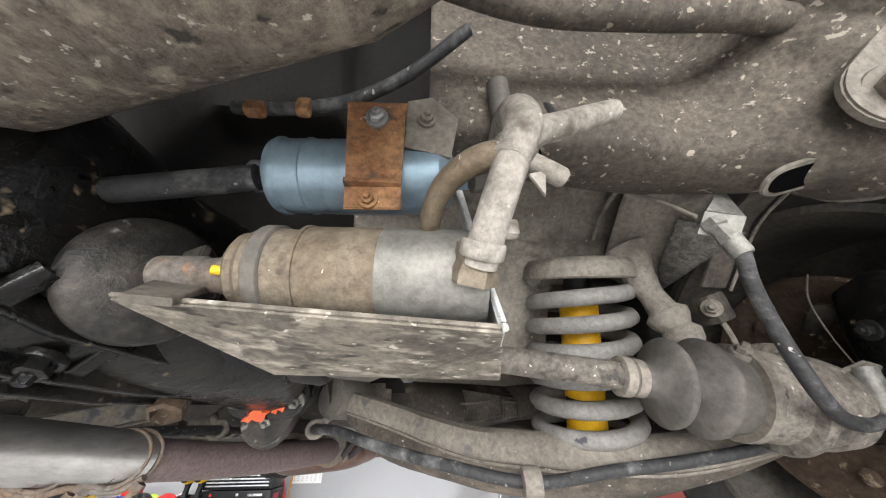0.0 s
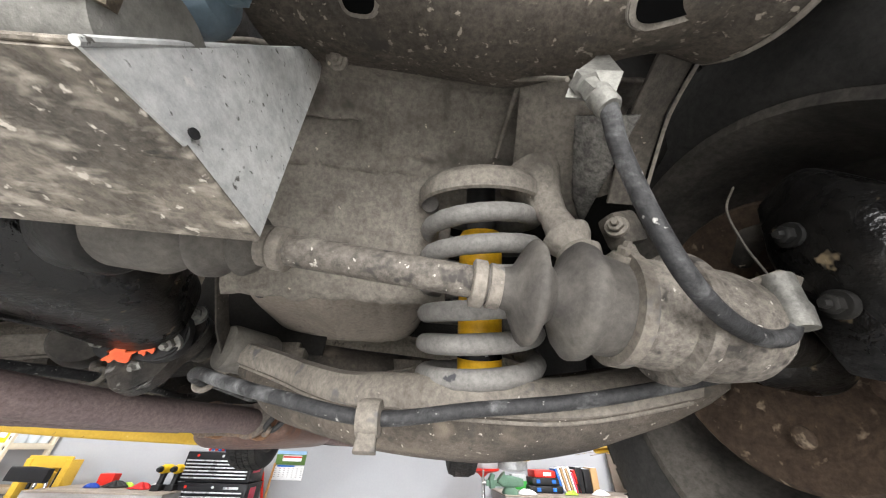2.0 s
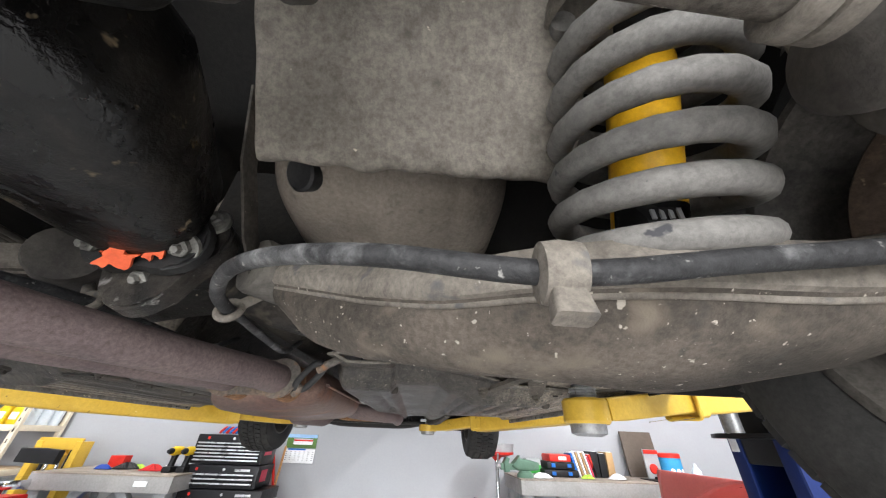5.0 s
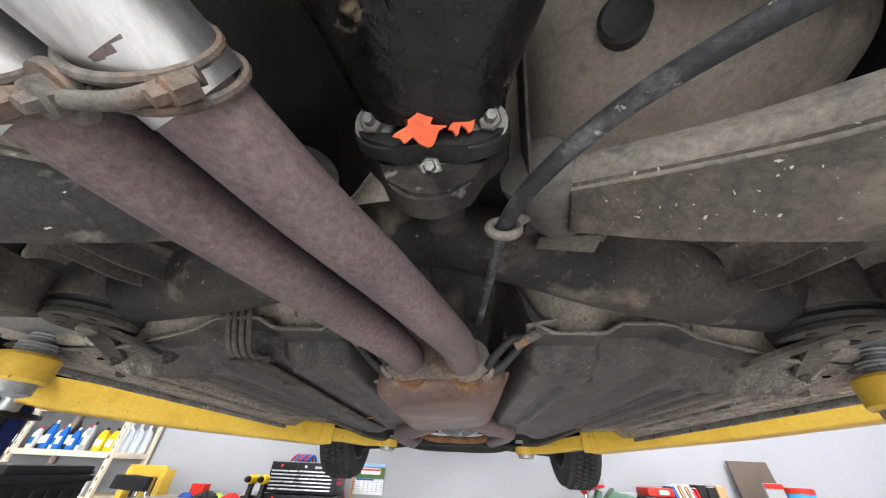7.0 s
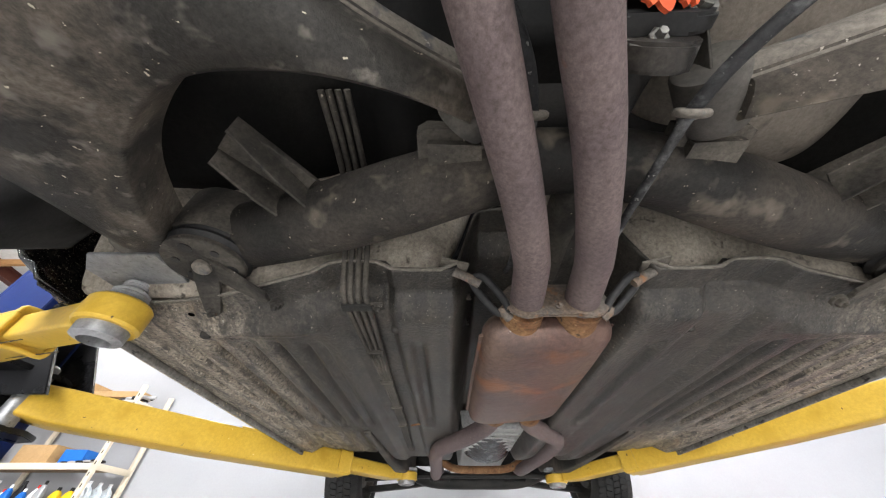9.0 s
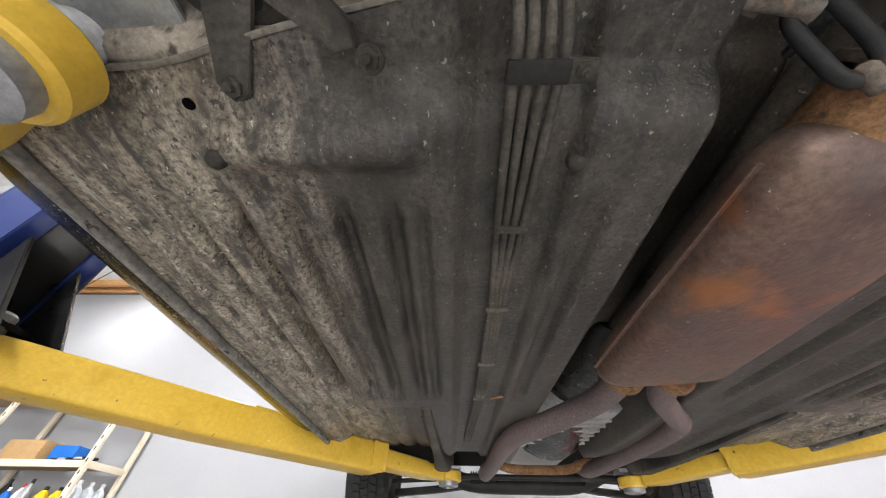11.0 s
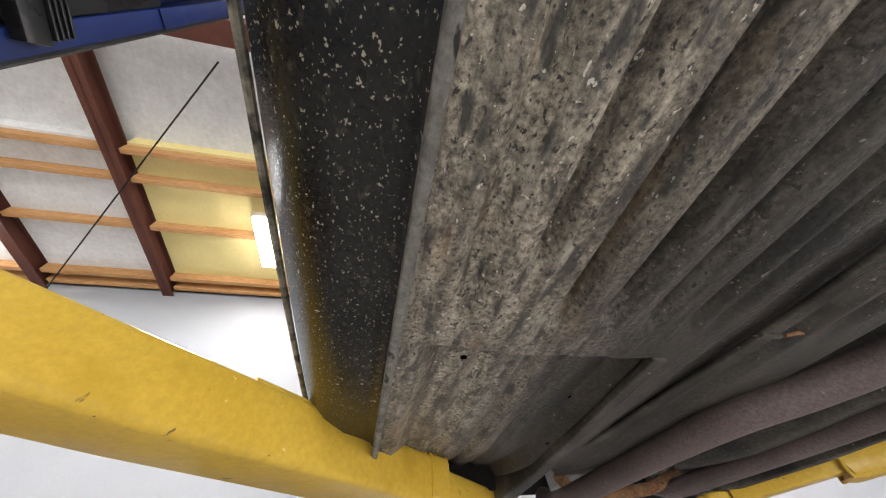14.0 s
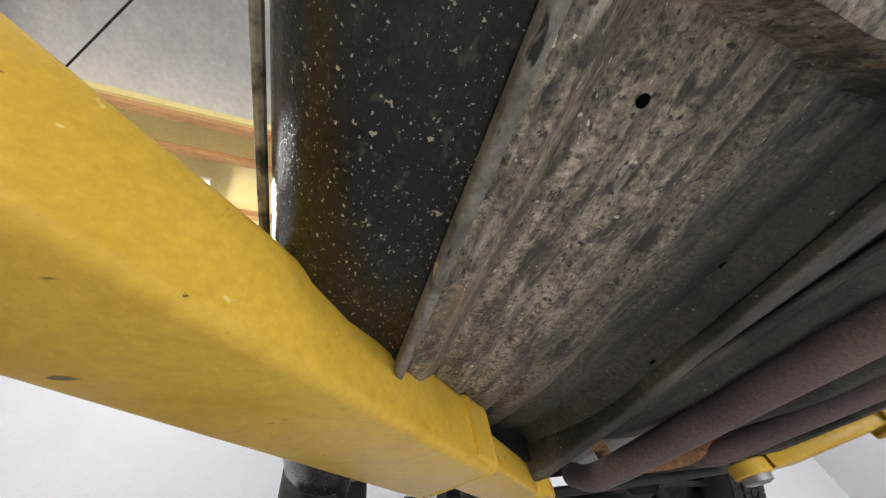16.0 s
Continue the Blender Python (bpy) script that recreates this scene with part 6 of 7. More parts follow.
part("sensor_wire", pipe([(0.60, 0.050, 0.058), (0.598, 0.052, 0.085), (0.606, 0.056, 0.12), (0.63, 0.06, 0.15)], 0.0009, 8, 5), DUSTY_DARK, car, "thin dark sensor wire", 60)
part("brake_line", pipe([(0.459, -0.008, 0.164), (0.453, 0.004, 0.186), (0.444, 0.020, 0.212), (0.425, 0.028, 0.226), (0.38, 0.026, 0.238), (0.30, 0.024, 0.244)], 0.0018, 8, 5), DUSTY, car, "thin steel brake line")
part("sensor_block", block((0.549, 0.100, 0.127), (0.028, 0.022, 0.032), 0.006, turn_to((0.9, 0.1, 0.3), (0, 1, 0.2))), DUSTY_DARK, car, "dark sensor block")
part("block_bolt", bolt((0.537, 0.090, 0.123), (-0.6, -0.7, -0.1), 0.0065), DUSTY, car)
part("sensor_rod", pipe([(0.552, 0.100, 0.113), (0.556, 0.101, 0.095), (0.560, 0.105, 0.07)], 0.003, 8, 2), DUSTY, car)

# round cover beside the differential
part("side_cover", turned([(0.030, -0.012), (0.040, -0.010), (0.0425, -0.004), (0.0425, 0.004), (0.040, 0.008), (0.030, 0.012), (0.012, 0.014), (0.010, 0.02), (0.001, 0.02)], (0.050, 0.006, 0.102), (0.75, -0.62, -0.1), 40), COVER, car, "worn black round side cover", 40)
part("cover_bracket", flat([(-0.02, -0.015), (0.016, -0.018), (0.012, 0.018), (-0.012, 0.02)], (0.085, -0.012, 0.098), (0.8, -0.5, 0), (0, 0.1, 1), 0.006, 0.001), DUSTY_DARK, car)

# ---- hand brake cables ----
for s in (-1, 1):
    cab = part("brake_cable", pipe([(s * 0.058, 0.66, 0.06), (s * 0.061, 0.59, 0.028), (s * 0.066, 0.50, 0.026), (s * 0.072, 0.42, 0.027), (s * 0.074, 0.385, 0.026), (s * 0.090, 0.335, 0.024), (s * 0.130, 0.275, 0.020), (s * 0.19, 0.215, 0.004), (s * 0.26, 0.175, -0.012), (s * 0.341, 0.155, -0.026), (s * 0.42, 0.148, -0.018), (s * 0.50, 0.138, -0.010), (s * 0.57, 0.120, 0.002), (s * 0.636, 0.104, 0.016)], [0.0045, 0.0048, 0.0050, 0.0050, 0.0065, 0.0064, 0.0062, 0.006, 0.0058, 0.0056, 0.0056, 0.0056, 0.005, 0.0045], 14, 7), HOSE, car, "black scuffed hand brake cable", 60)
    pts = [(s * 0.074 + 0.012 * math.cos(t), 0.388 + 0.004 * math.sin(t), 0.026 + 0.011 * math.sin(t)) for t in (2 * math.pi * k / 20 for k in range(21))]
    part("cable_eye", pipe(pts, 0.0042, 10, 1), ARM, cab, "grey steel cable eye", 60)
    part("eye_stem", pipe([(s * 0.082, 0.392, 0.034), (s * 0.096, 0.40, 0.05)], 0.006, 10, 1), ARM, cab)
    part("cable_clip", turned([(0.0085, -0.009), (0.013, -0.008), (0.014, 0.0), (0.013, 0.008), (0.0085, 0.009)], (s * 0.341, 0.155, -0.026), (1, -0.1, 0.02), 20), ARM, cab, "grey cable grommet", 50)
    part("clip_tail", box_loft([(s * 0.341, 0.152, -0.032), (s * 0.341, 0.148, -0.048)], [0.013, 0.016], [0.009, 0.010]), ARM, cab, "", 50)

# ---- floor fittings, brake lines ----
for x0, x1 in ((-0.302, -0.292), (-0.292, -0.287), (-0.281, -0.282), (-0.270, -0.277)):
    part("steel_line", pipe([(x0 - 0.002, 0.40, 0.13), (x0, 0.47, 0.125), (x0, 0.53, 0.115), (x0, 0.575, 0.075), (x0, 0.598, 0.035), (x0, 0.625, -0.004), (x0, 0.66, -0.010), (x0 * 0.6 + x1 * 0.4, 0.80, -0.010), (x1, 0.95, -0.010), (x1, 1.27, -0.012), (x1 - 0.006, 1.45, -0.008), (x1 - 0.01, 1.68, 0.0), (x1, 1.85, 0.03)], 0.0042, 10, 6), DUSTY_DARK, car, "dark steel brake and fuel line", 60)
lb = part("line_bracket", block((-0.286, 0.650, -0.013), (0.044, 0.016, 0.007), 0.002), BLACKSTEEL, car, "dusty clamp bar over the lines")
part("bracket_tab", flat([(-0.010, -0.008), (0.010, -0.008), (0.010, 0.008), (-0.010, 0.008)], (-0.256, 0.650, -0.012), (1, 0, 0), (0, 1, 0), 0.004, 0.001), DUSTY_DARK, lb)
part("bracket_screw", bolt((-0.255, 0.650, -0.015), (0, 0, -1), 0.004), DUSTY_DARK, lb)
for y in (0.795, 0.94, 1.11, 1.275):
    part("line_clip", block((-0.284, y, -0.015), (0.030, 0.007, 0.007), 0.002), DUSTY_DARK, car, "small line clip")
part("clip_wire", pipe([(-0.262, 1.275, -0.015), (-0.24, 1.272, -0.012), (-0.215, 1.27, -0.013)], 0.0025, 8, 3), RUST, car, "rusty wire end")
for x, y, r in ((-0.536, 0.708, 0.008), (-0.238, 0.722, 0.008), (0.536, 0.708, 0.008), (0.238, 0.722, 0.008)):
    z = pan_z(x, y) - 0.002
    part("floor_plug", turned([(r, 0.006), (r * 1.05, 0.0), (r * 0.9, -0.005), (r * 0.4, -0.007), (0.001, -0.007)], (x, y, z), (0, 0, 1), 24), DUSTY_DARK, car, "round floor plug", 50)
for x, y in ((-0.543, 0.669), (-0.625, 1.397), (0.543, 0.669), (0.625, 1.397), (-0.42, 1.50), (-0.405, 1.64)):
    part("drain_hole", turned([(0.0045, 0), (0.0045, 0.001)], (x, y, pan_z(x, y) - 0.0035), (0, 0, 1), 16), HOLE, car, "small dark drain hole")
for y in (0.735, 0.824):
    for s in (-1, 1):
        part("tunnel_bolt", bolt((s * 0.118, y, pan_z(0.118, y) - 0.003), (-s * 0.7, 0, -0.7), 0.006), DUSTY_DARK, car)
for s in (-1, 1):
    part("frame_rail", box_loft([(s * 0.40, 1.33, -0.016), (s * 0.395, 1.5, -0.020), (s * 0.385, 1.75, -0.022), (s * 0.375, 2.0, 0.0), (s * 0.37, 2.3, 0.06)], [0.020, 0.020, 0.03, 0.06, 0.08], [0.010, 0.012, 0.022, 0.06, 0.09], rnd=0.2), DUSTY_DARK, car, "dusty front frame rail", 40)
    # Two added near-black panels block bright gaps ahead of the floor pan.
    part("wheel_house_gap_panel", block((s * 0.54, 1.965, 0.19), (0.36, 0.012, 0.40), 0.004), CAVITY_SHADE, car, "near-black panel added to close the wheel house gap")
    part("inner_wing_gap_panel", block((s * 0.22, 2.30, 0.15), (0.30, 0.010, 0.22), 0.003), CAVITY_SHADE, car, "near-black panel added to close the gap by the engine")
    part("lift_block", flat([(-0.045, -0.03), (0.045, -0.03), (0.05, 0.0), (0.045, 0.03), (-0.045, 0.03)], (s * 0.355, 2.09, -0.006), (1, 0, 0), (0, 1, 0), 0.012, 0.002), GALV, car, "zinc plated lift plate")

# ---- front suspension and engine from below ----
part("oil_pan", loft([[V(x, y, z) for x, y in ((-0.11 * k, 1.50 + 0.03 * (1 - k)), (0.13 * k, 1.50 + 0.03 * (1 - k)), (0.13 * k, 2.25), (-0.11 * k, 2.25))] for z, k in ((0.09, 1.0), (0.04, 0.95), (0.03, 0.85))]), CASTALU, car, "cast aluminium pan", 30)
part("gearbox", loft([[V(0.015 + r * math.cos(t), y, 0.14 + r * math.sin(t)) for t in (2 * math.pi * k / 20 for k in range(20))] for y, r in ((1.18, 0.05), (1.25, 0.075), (1.5, 0.095), (1.72, 0.13), (1.9, 0.15))]), OILY, car, "dark gearbox casing", 40)
for i in range(6):
    part("casting_rib", block((0.01, 1.56 + 0.05 * i, 0.030), (0.2, 0.01, 0.016), 0.003), CASTALU, car)
part("cross_member", pipe([(-0.42, 2.42, 0.05), (-0.25, 2.44, -0.005), (0.0, 2.44, -0.012), (0.25, 2.44, -0.005), (0.42, 2.42, 0.05)], 0.035, 16, 5), BLACKSTEEL, car, "black front cross member", 60)
part("front_sway_bar", pipe([(-0.56, 2.28, 0.02), (-0.45, 2.20, -0.012), (-0.2, 2.18, -0.018), (0.2, 2.18, -0.018), (0.45, 2.20, -0.012), (0.56, 2.28, 0.02)], 0.011, 12, 5), BLACKSTEEL, car, "black front sway bar", 60)
for s in (-1, 1):
    part("control_arm", box_loft([(s * 0.22, 2.46, -0.005), (s * 0.40, 2.53, -0.02), (s * 0.62, 2.60, -0.03)], [0.05, 0.045, 0.05], [0.03, 0.028, 0.03]), BLACKSTEEL, car, "black front control arm", 40)
    part("tie_rod", pipe([(s * 0.15, 2.30, 0.0), (s * 0.62, 2.42, -0.005)], 0.009, 10, 1), BLACKSTEEL, car)
    bm = bmesh.new()
    for k in range(10):
        lathe(bm, [(0.017, -0.004), (0.026, 0.0), (0.017, 0.004)], (s * (0.15 + 0.011 * k), 2.30 + 0.0028 * k, 0.0), (s, 0.25, 0), 20)
    part("rack_boot", bm, BLACKHOSE, car, "black bellows boot", 60)
    part("hub_unit", turned([(0.05, -0.06), (0.07, -0.03), (0.12, -0.02), (0.125, 0.0)], (s * 0.69, 2.61, 0.10), (s, 0, 0), 24), DUSTY_DARK, car, "", 40)
    part("rear_spindle_pipe", pipe([(s * 0.2, 2.0, 0.02), (s * 0.12, 2.06, -0.006), (-s * 0.02, 2.08, -0.008)], 0.016, 14, 4), RUST, car, "rusty crossover pipe", 60)

# ---- shop furniture along the front wall ----
CHEST = plain("black_chest_enamel", (0.014, 0.014, 0.016), 0.35)
SILVER = plain("silver_drawer_trim", (0.62, 0.63, 0.65), 0.3, 0.6)
PINK = plain("pink_sticker", (0.55, 0.06, 0.10), 0.5)
GREENP = plain("green_machine_paint", (0.10, 0.19, 0.13), 0.5)
BLACKPL = plain("black_plastic", (0.015, 0.015, 0.016), 0.45)
BLUEPL = plain("blue_plastic", (0.02, 0.14, 0.50), 0.4)
REDPL = plain("red_plastic", (0.60, 0.03, 0.02), 0.4)
YELPL = plain("yellow_plastic", (0.75, 0.50, 0.02), 0.4)
WHITEPL = plain("white_plastic", (0.78, 0.79, 0.80), 0.4)
MILKY = plain("milky_jug_plastic", (0.66, 0.72, 0.76), 0.3)
CLOTH = plain("white_rag_cloth", (0.74, 0.74, 0.75), 0.9)
REDCLOTH = plain("red_rag_cloth", (0.50, 0.03, 0.03), 0.9)
KRAFT = plain("brown_cardboard", (0.42, 0.27, 0.13), 0.8)
BOARD = plain("pale_shelf_board", (0.50, 0.36, 0.22), 0.7)
LIME = plain("lime_glove_fabric", (0.35, 0.55, 0.06), 0.8)
CHROME = plain("chrome_plate", (0.75, 0.76, 0.78), 0.12, 1.0)
PAPER = plain("calendar_paper", (0.78, 0.79, 0.80), 0.7)
BLUESEAT = plain("blue_seat_vinyl", (0.015, 0.05, 0.30), 0.4)
CARRED = material("faded_red_car_paint", (0.42, 0.06, 0.05), (0.48, 0.09, 0.075), 3, (0.4, 0.7), 60, 0.08, 0.32, 0.06, bump=0.03, coat=0.3, spec=0.5)
STEELGREY = plain("grey_funnel_pan", (0.40, 0.41, 0.42), 0.45, 0.3)
GREYPAINT = plain("grey_leg_paint", (0.26, 0.27, 0.28), 0.5)
rnd = random.Random(5)


def drawer_box(root, x0, x1, y0, y1, z0, z1, n, plate_name):
    body = part("cabinet_body", block(((x0 + x1) / 2, (y0 + y1) / 2, (z0 + z1) / 2), (x1 - x0, y1 - y0, z1 - z0), 0.006), CHEST, root, "black enamel cabinet body", 30)
    h = (z1 - z0 - 0.07) / n
    for i in range(n):
        zc = z0 + 0.015 + h * (i + 0.5)
        d = part("drawer", block(((x0 + x1) / 2, y0 - 0.006, zc), (x1 - x0 - 0.05, 0.012, h - 0.006), 0.003), CHEST, body, "black drawer front")
        part("drawer_pull", block(((x0 + x1) / 2, y0 - 0.016, zc + h / 2 - 0.012), (x1 - x0 - 0.05, 0.012, 0.011), 0.003), SILVER, d, "silver full-width pull")
    part("lock", turned([(0.011, 0.0), (0.011, 0.006), (0.004, 0.007)], ((x0 + x1) / 2 + 0.02, y0, z1 - 0.03), (0, -1, 0), 16), SILVER, body)
    part("badge", turned([(0.012, 0.0), (0.010, 0.003)], (x0 + 0.10, y0, z1 - 0.03), (0, -1, 0), 16), REDPL, body, "small red oval badge")
    part("name_plate", block((x0 + (x1 - x0) * 0.78, y0 - 0.002, z1 - 0.034), (0.13, 0.004, 0.018), 0.001), SILVER, body, "silver name plate")
    return body


chest = thing("tool_chest", (-1.38, 3.7, FLOOR), "black stacked tool chest with silver drawer pulls", "tool chest")
drawer_box(chest, -1.70, -1.09, 3.55, 3.86, -0.355, -0.130, 6, "top")
drawer_box(chest, -1.71, -1.08, 3.54, 3.88, -0.528, -0.362, 3, "middle")
roll = drawer_box(chest, -1.69, -0.99, 3.52, 3.90, -1.30, -0.535, 6, "roller")
for k in range(3):
    part("sticker", block((-1.0885, 3.68, -0.20 - 0.035 * k), (0.002, 0.16, 0.028), 0.0005), PINK, chest, "pink sticker bar")
part("sticker", block((-1.0785, 3.68, -0.44), (0.002, 0.13, 0.09), 0.0005), PINK, chest, "red heart sticker")
part("side_handle", pipe([(-0.985, 3.60, -0.62), (-0.955, 3.60, -0.62), (-0.955, 3.80, -0.62), (-0.985, 3.80, -0.62)], 0.009, 10, 2), SILVER, chest, "silver push handle")
for x in (-1.62, -1.06):
    for y in (3.58, 3.84):
        part("castor", turned([(0.05, -0.015), (0.055, -0.01), (0.055, 0.01), (0.05, 0.015)], (x, y, FLOOR + 0.056), (1, 0, 0), 20), BLACKPL, chest)
        part("castor_fork", block((x, y, FLOOR + 0.125), (0.05, 0.06, 0.05), 0.006), SILVER, chest)
gun = thing("tool_stack", (-1.50, 3.66, -0.13), "red and blue plastic clamps piled on the tool chest", "tools")
for k in range(6):
    x = -1.56 + 0.03 * k
    part("clamp", pipe([(x, 3.62, -0.118), (x + 0.02, 3.66, -0.075), (x + 0.045, 3.67, -0.085), (x + 0.05, 3.70, -0.118)], 0.011, 8, 3), REDPL if k % 2 == 0 else BLUEPL, gun, "red clamp" if k % 2 == 0 else "blue clamp")

cal = thing("wall_calendar", (-0.925, 4.095, -0.36), "wall calendar with a photo of a red and white bus", "calendar")
part("page", block((-0.925, 4.094, -0.305), (0.31, 0.006, 0.125), 0.001), PAPER, cal, "white page of days")
part("photo", block((-0.925, 4.093, -0.172), (0.31, 0.008, 0.125), 0.001), plain("photo_green", (0.10, 0.19, 0.05)), cal, "photo of a meadow")
part("photo_sky", block((-0.925, 4.088, -0.125), (0.31, 0.004, 0.032), 0.0005), plain("photo_sky_blue", (0.30, 0.48, 0.72)), cal)
part("photo_bus", block((-0.91, 4.087, -0.175), (0.20, 0.004, 0.055), 0.012), WHITEPL, cal)
part("photo_bus_stripe", block((-0.91, 4.084, -0.165), (0.20, 0.004, 0.014), 0.002), REDPL, cal)
part("month_bar", block((-0.96, 4.089, -0.246), (0.18, 0.004, 0.014), 0.001), BLUEPL, cal)
for r in range(5):
    for c in range(7):
        part("day_bar", block((-1.06 + 0.045 * c, 4.0905, -0.268 - 0.018 * r), (0.016, 0.002, 0.005)), GREYPAINT, cal, smooth=0)

tagged(part("broom_stick", pipe([(-1.17, 4.055, -0.30), (-0.80, 3.86, FLOOR + 0.03)], 0.013, 12, 1), REDPL), "long red broom handle leaning on the wall", "broom")
tagged(part("wooden_stick", pipe([(-1.07, 4.06, -0.22), (-1.09, 3.95, FLOOR + 0.015)], 0.011, 12, 1), WOOD), "plain wooden stick leaning on the wall", "stick")


def work_bench(x0, x1, y0, y1, top, label):
    root = thing("work_bench", ((x0 + x1) / 2, (y0 + y1) / 2, FLOOR), label, "workbench")
    part("bench_top", block(((x0 + x1) / 2, (y0 + y1) / 2, top - 0.006), (x1 - x0, y1 - y0, 0.012), 0.003), BENCHTOP, root, "worn steel bench top")
    part("apron", block(((x0 + x1) / 2, y0 + 0.012, top - 0.065), (x1 - x0, 0.024, 0.105), 0.004), BENCHGREY, root, "grey steel front apron")
    part("apron", block(((x0 + x1) / 2, y1 - 0.012, top - 0.065), (x1 - x0, 0.024, 0.105), 0.004), BENCHGREY, root)
    for x in (x0 + 0.012, x1 - 0.012):
        part("end_rail", block((x, (y0 + y1) / 2, top - 0.065), (0.024, y1 - y0 - 0.05, 0.105), 0.004), BENCHGREY, root)
    for x, s in ((x0 + 0.07, 1), (x1 - 0.07, -1)):
        for y in (y0 + 0.07, y1 - 0.07):
            part("leg", block((x, y, (top - 0.02 + FLOOR) / 2), (0.09, 0.09, top - 0.02 - FLOOR), 0.006), GREYPAINT, root, "grey square steel leg")
            part("brace", box_loft([(x + s * 0.03, y, top - 0.42), (x + s * 0.34, y, top - 0.10)], [0.06, 0.06], [0.06, 0.06], (0, 1, 0), 0.1), GREYPAINT, root, "diagonal steel brace")
        part("foot_rail", block((x, (y0 + y1) / 2, FLOOR + 0.2), (0.05, y1 - y0 - 0.2, 0.05), 0.004), GREYPAINT, root)
    return root


wb = work_bench(-2.70, -1.62, 3.28, 3.92, -0.42, "grey steel workbench with diagonal braces")
part("bench_badge", block((-1.85, 3.276, -0.48), (0.10, 0.006, 0.035), 0.001), PAPER, wb, "small white and black label")
work_bench(1.25, 3.70, 3.42, 4.04, -0.38, "long worn grey steel workbench by the wall")


def rag(x, y, z, mat, w, label, kind="rag"):
    k = random.Random(int(abs(x) * 977))
    ph = [k.uniform(0, 6.28) for _ in range(6)]

    def fn(u, v):
        a, r = 2 * math.pi * u, v
        q = 1 + 0.22 * math.sin(2 * a + ph[0]) + 0.18 * math.sin(3 * a + ph[1])
        h = 0.5 * w * (1 - r ** 1.6) * (1 + 0.5 * math.sin(3 * a + ph[2]) * r + 0.35 * math.sin(5 * a + ph[3]) * r)
        return (x + w * q * r * math.cos(a), y + 0.7 * w * q * r * math.sin(a), z + 0.004 + max(0, h))
    tagged(part("rag", sheet(fn, 40, 10), mat, None, "", 60, 0.003), label, kind)


rag(-1.98, 3.55, -0.42, REDCLOTH, 0.085, "crumpled red shop rag on the bench")
rag(-1.90, 3.63, -0.42, CLOTH, 0.075, "crumpled white rag on the bench")
rag(-2.26, 3.62, -0.42, BLACKPL, 0.09, "pair of black work gloves on the bench", "gloves")
rag(-2.40, 3.55, -0.42, BLUESEAT, 0.06, "blue nitrile gloves on the bench", "gloves")
rag(-2.18, 3.66, -0.42, LIME, 0.06, "lime green work glove on the bench", "gloves")
rag(1.48, 3.52, -0.38, CLOTH, 0.075, "crumpled white rag on the workbench")
rag(2.26, 3.62, -0.38, CLOTH, 0.08, "white crumpled packaging on the workbench", "packaging")
rag(1.95, 3.58, -0.38, LIME, 0.06, "lime green work gloves on the workbench", "gloves")
tagged(part("red_box", block((-2.45, 3.78, -0.375), (0.13, 0.09, 0.09), 0.004), REDPL), "small red cardboard box on the bench", "box")


def drill(x, y, z):
    root = thing("cordless_drill", (x, y, z), "yellow and black cordless drill standing on the bench", "drill", "drills on the bench")
    part("battery", block((x, y, z + 0.022), (0.07, 0.10, 0.044), 0.008), BLACKPL, root, "black battery")
    part("grip", box_loft([(x, y, z + 0.04), (x, y + 0.005, z + 0.09), (x, y + 0.01, z + 0.13)], [0.04, 0.036, 0.045], [0.05, 0.04, 0.05], (0, 1, 0)), BLACKPL, root)
    part("motor_body", turned([(0.02, -0.075), (0.034, -0.065), (0.036, 0.02), (0.028, 0.055)], (x, y, z + 0.155), (0, -1, 0), 20), YELPL, root, "yellow motor housing")
    part("chuck", turned([(0.022, 0.0), (0.024, 0.02), (0.014, 0.05)], (x, y - 0.055, z + 0.155), (0, -1, 0), 16), BLACKPL, root)


drill(-1.80, 3.48, -0.42)
drill(-1.71, 3.52, -0.42)

stool = thing("round_stool", (-2.21, 3.36, FLOOR), "low stool with a round blue padded seat", "stool")
part("seat", turned([(0.15, -0.045), (0.17, -0.04), (0.175, -0.02), (0.16, 0.0), (0.001, 0.004)], (-2.21, 3.36, -0.66), (0, 0, 1), 36), BLUESEAT, stool, "blue padded seat")
part("post", turned([(0.02, 0.0), (0.02, 0.6)], (-2.21, 3.36, FLOOR + 0.12), (0, 0, 1), 14), CHROME, stool)
for k in range(5):
    a = radians(72 * k)
    part("leg", pipe([(-2.21, 3.36, FLOOR + 0.13), (-2.21 + 0.24 * math.cos(a), 3.36 + 0.24 * math.sin(a), FLOOR + 0.03)], 0.014, 8, 1), CHROME, stool)

chair = thing("shop_chair", (-2.83, 3.3, FLOOR), "chrome shop stool with a black backrest", "stool")
part("seat", turned([(0.15, -0.03), (0.17, -0.025), (0.175, 0.0), (0.165, 0.03), (0.001, 0.035)], (-2.83, 3.28, -0.50), (0, 0, 1), 36), CHROME, chair, "round chrome-rimmed seat")
part("backrest", box_loft([(-3.0, 3.42, -0.325), (-2.85, 3.45, -0.33), (-2.68, 3.42, -0.335)], [0.045, 0.05, 0.045], [0.10, 0.11, 0.10]), BLACKPL, chair, "black padded backrest", 40)
part("back_post", pipe([(-2.84, 3.38, -0.50), (-2.80, 3.47, -0.44), (-2.80, 3.47, -0.34)], 0.012, 10, 3), CHROME, chair)
part("back_post", pipe([(-2.70, 3.34, -0.48), (-2.68, 3.44, -0.44), (-2.70, 3.44, -0.34)], 0.012, 10, 3), CHROME, chair)
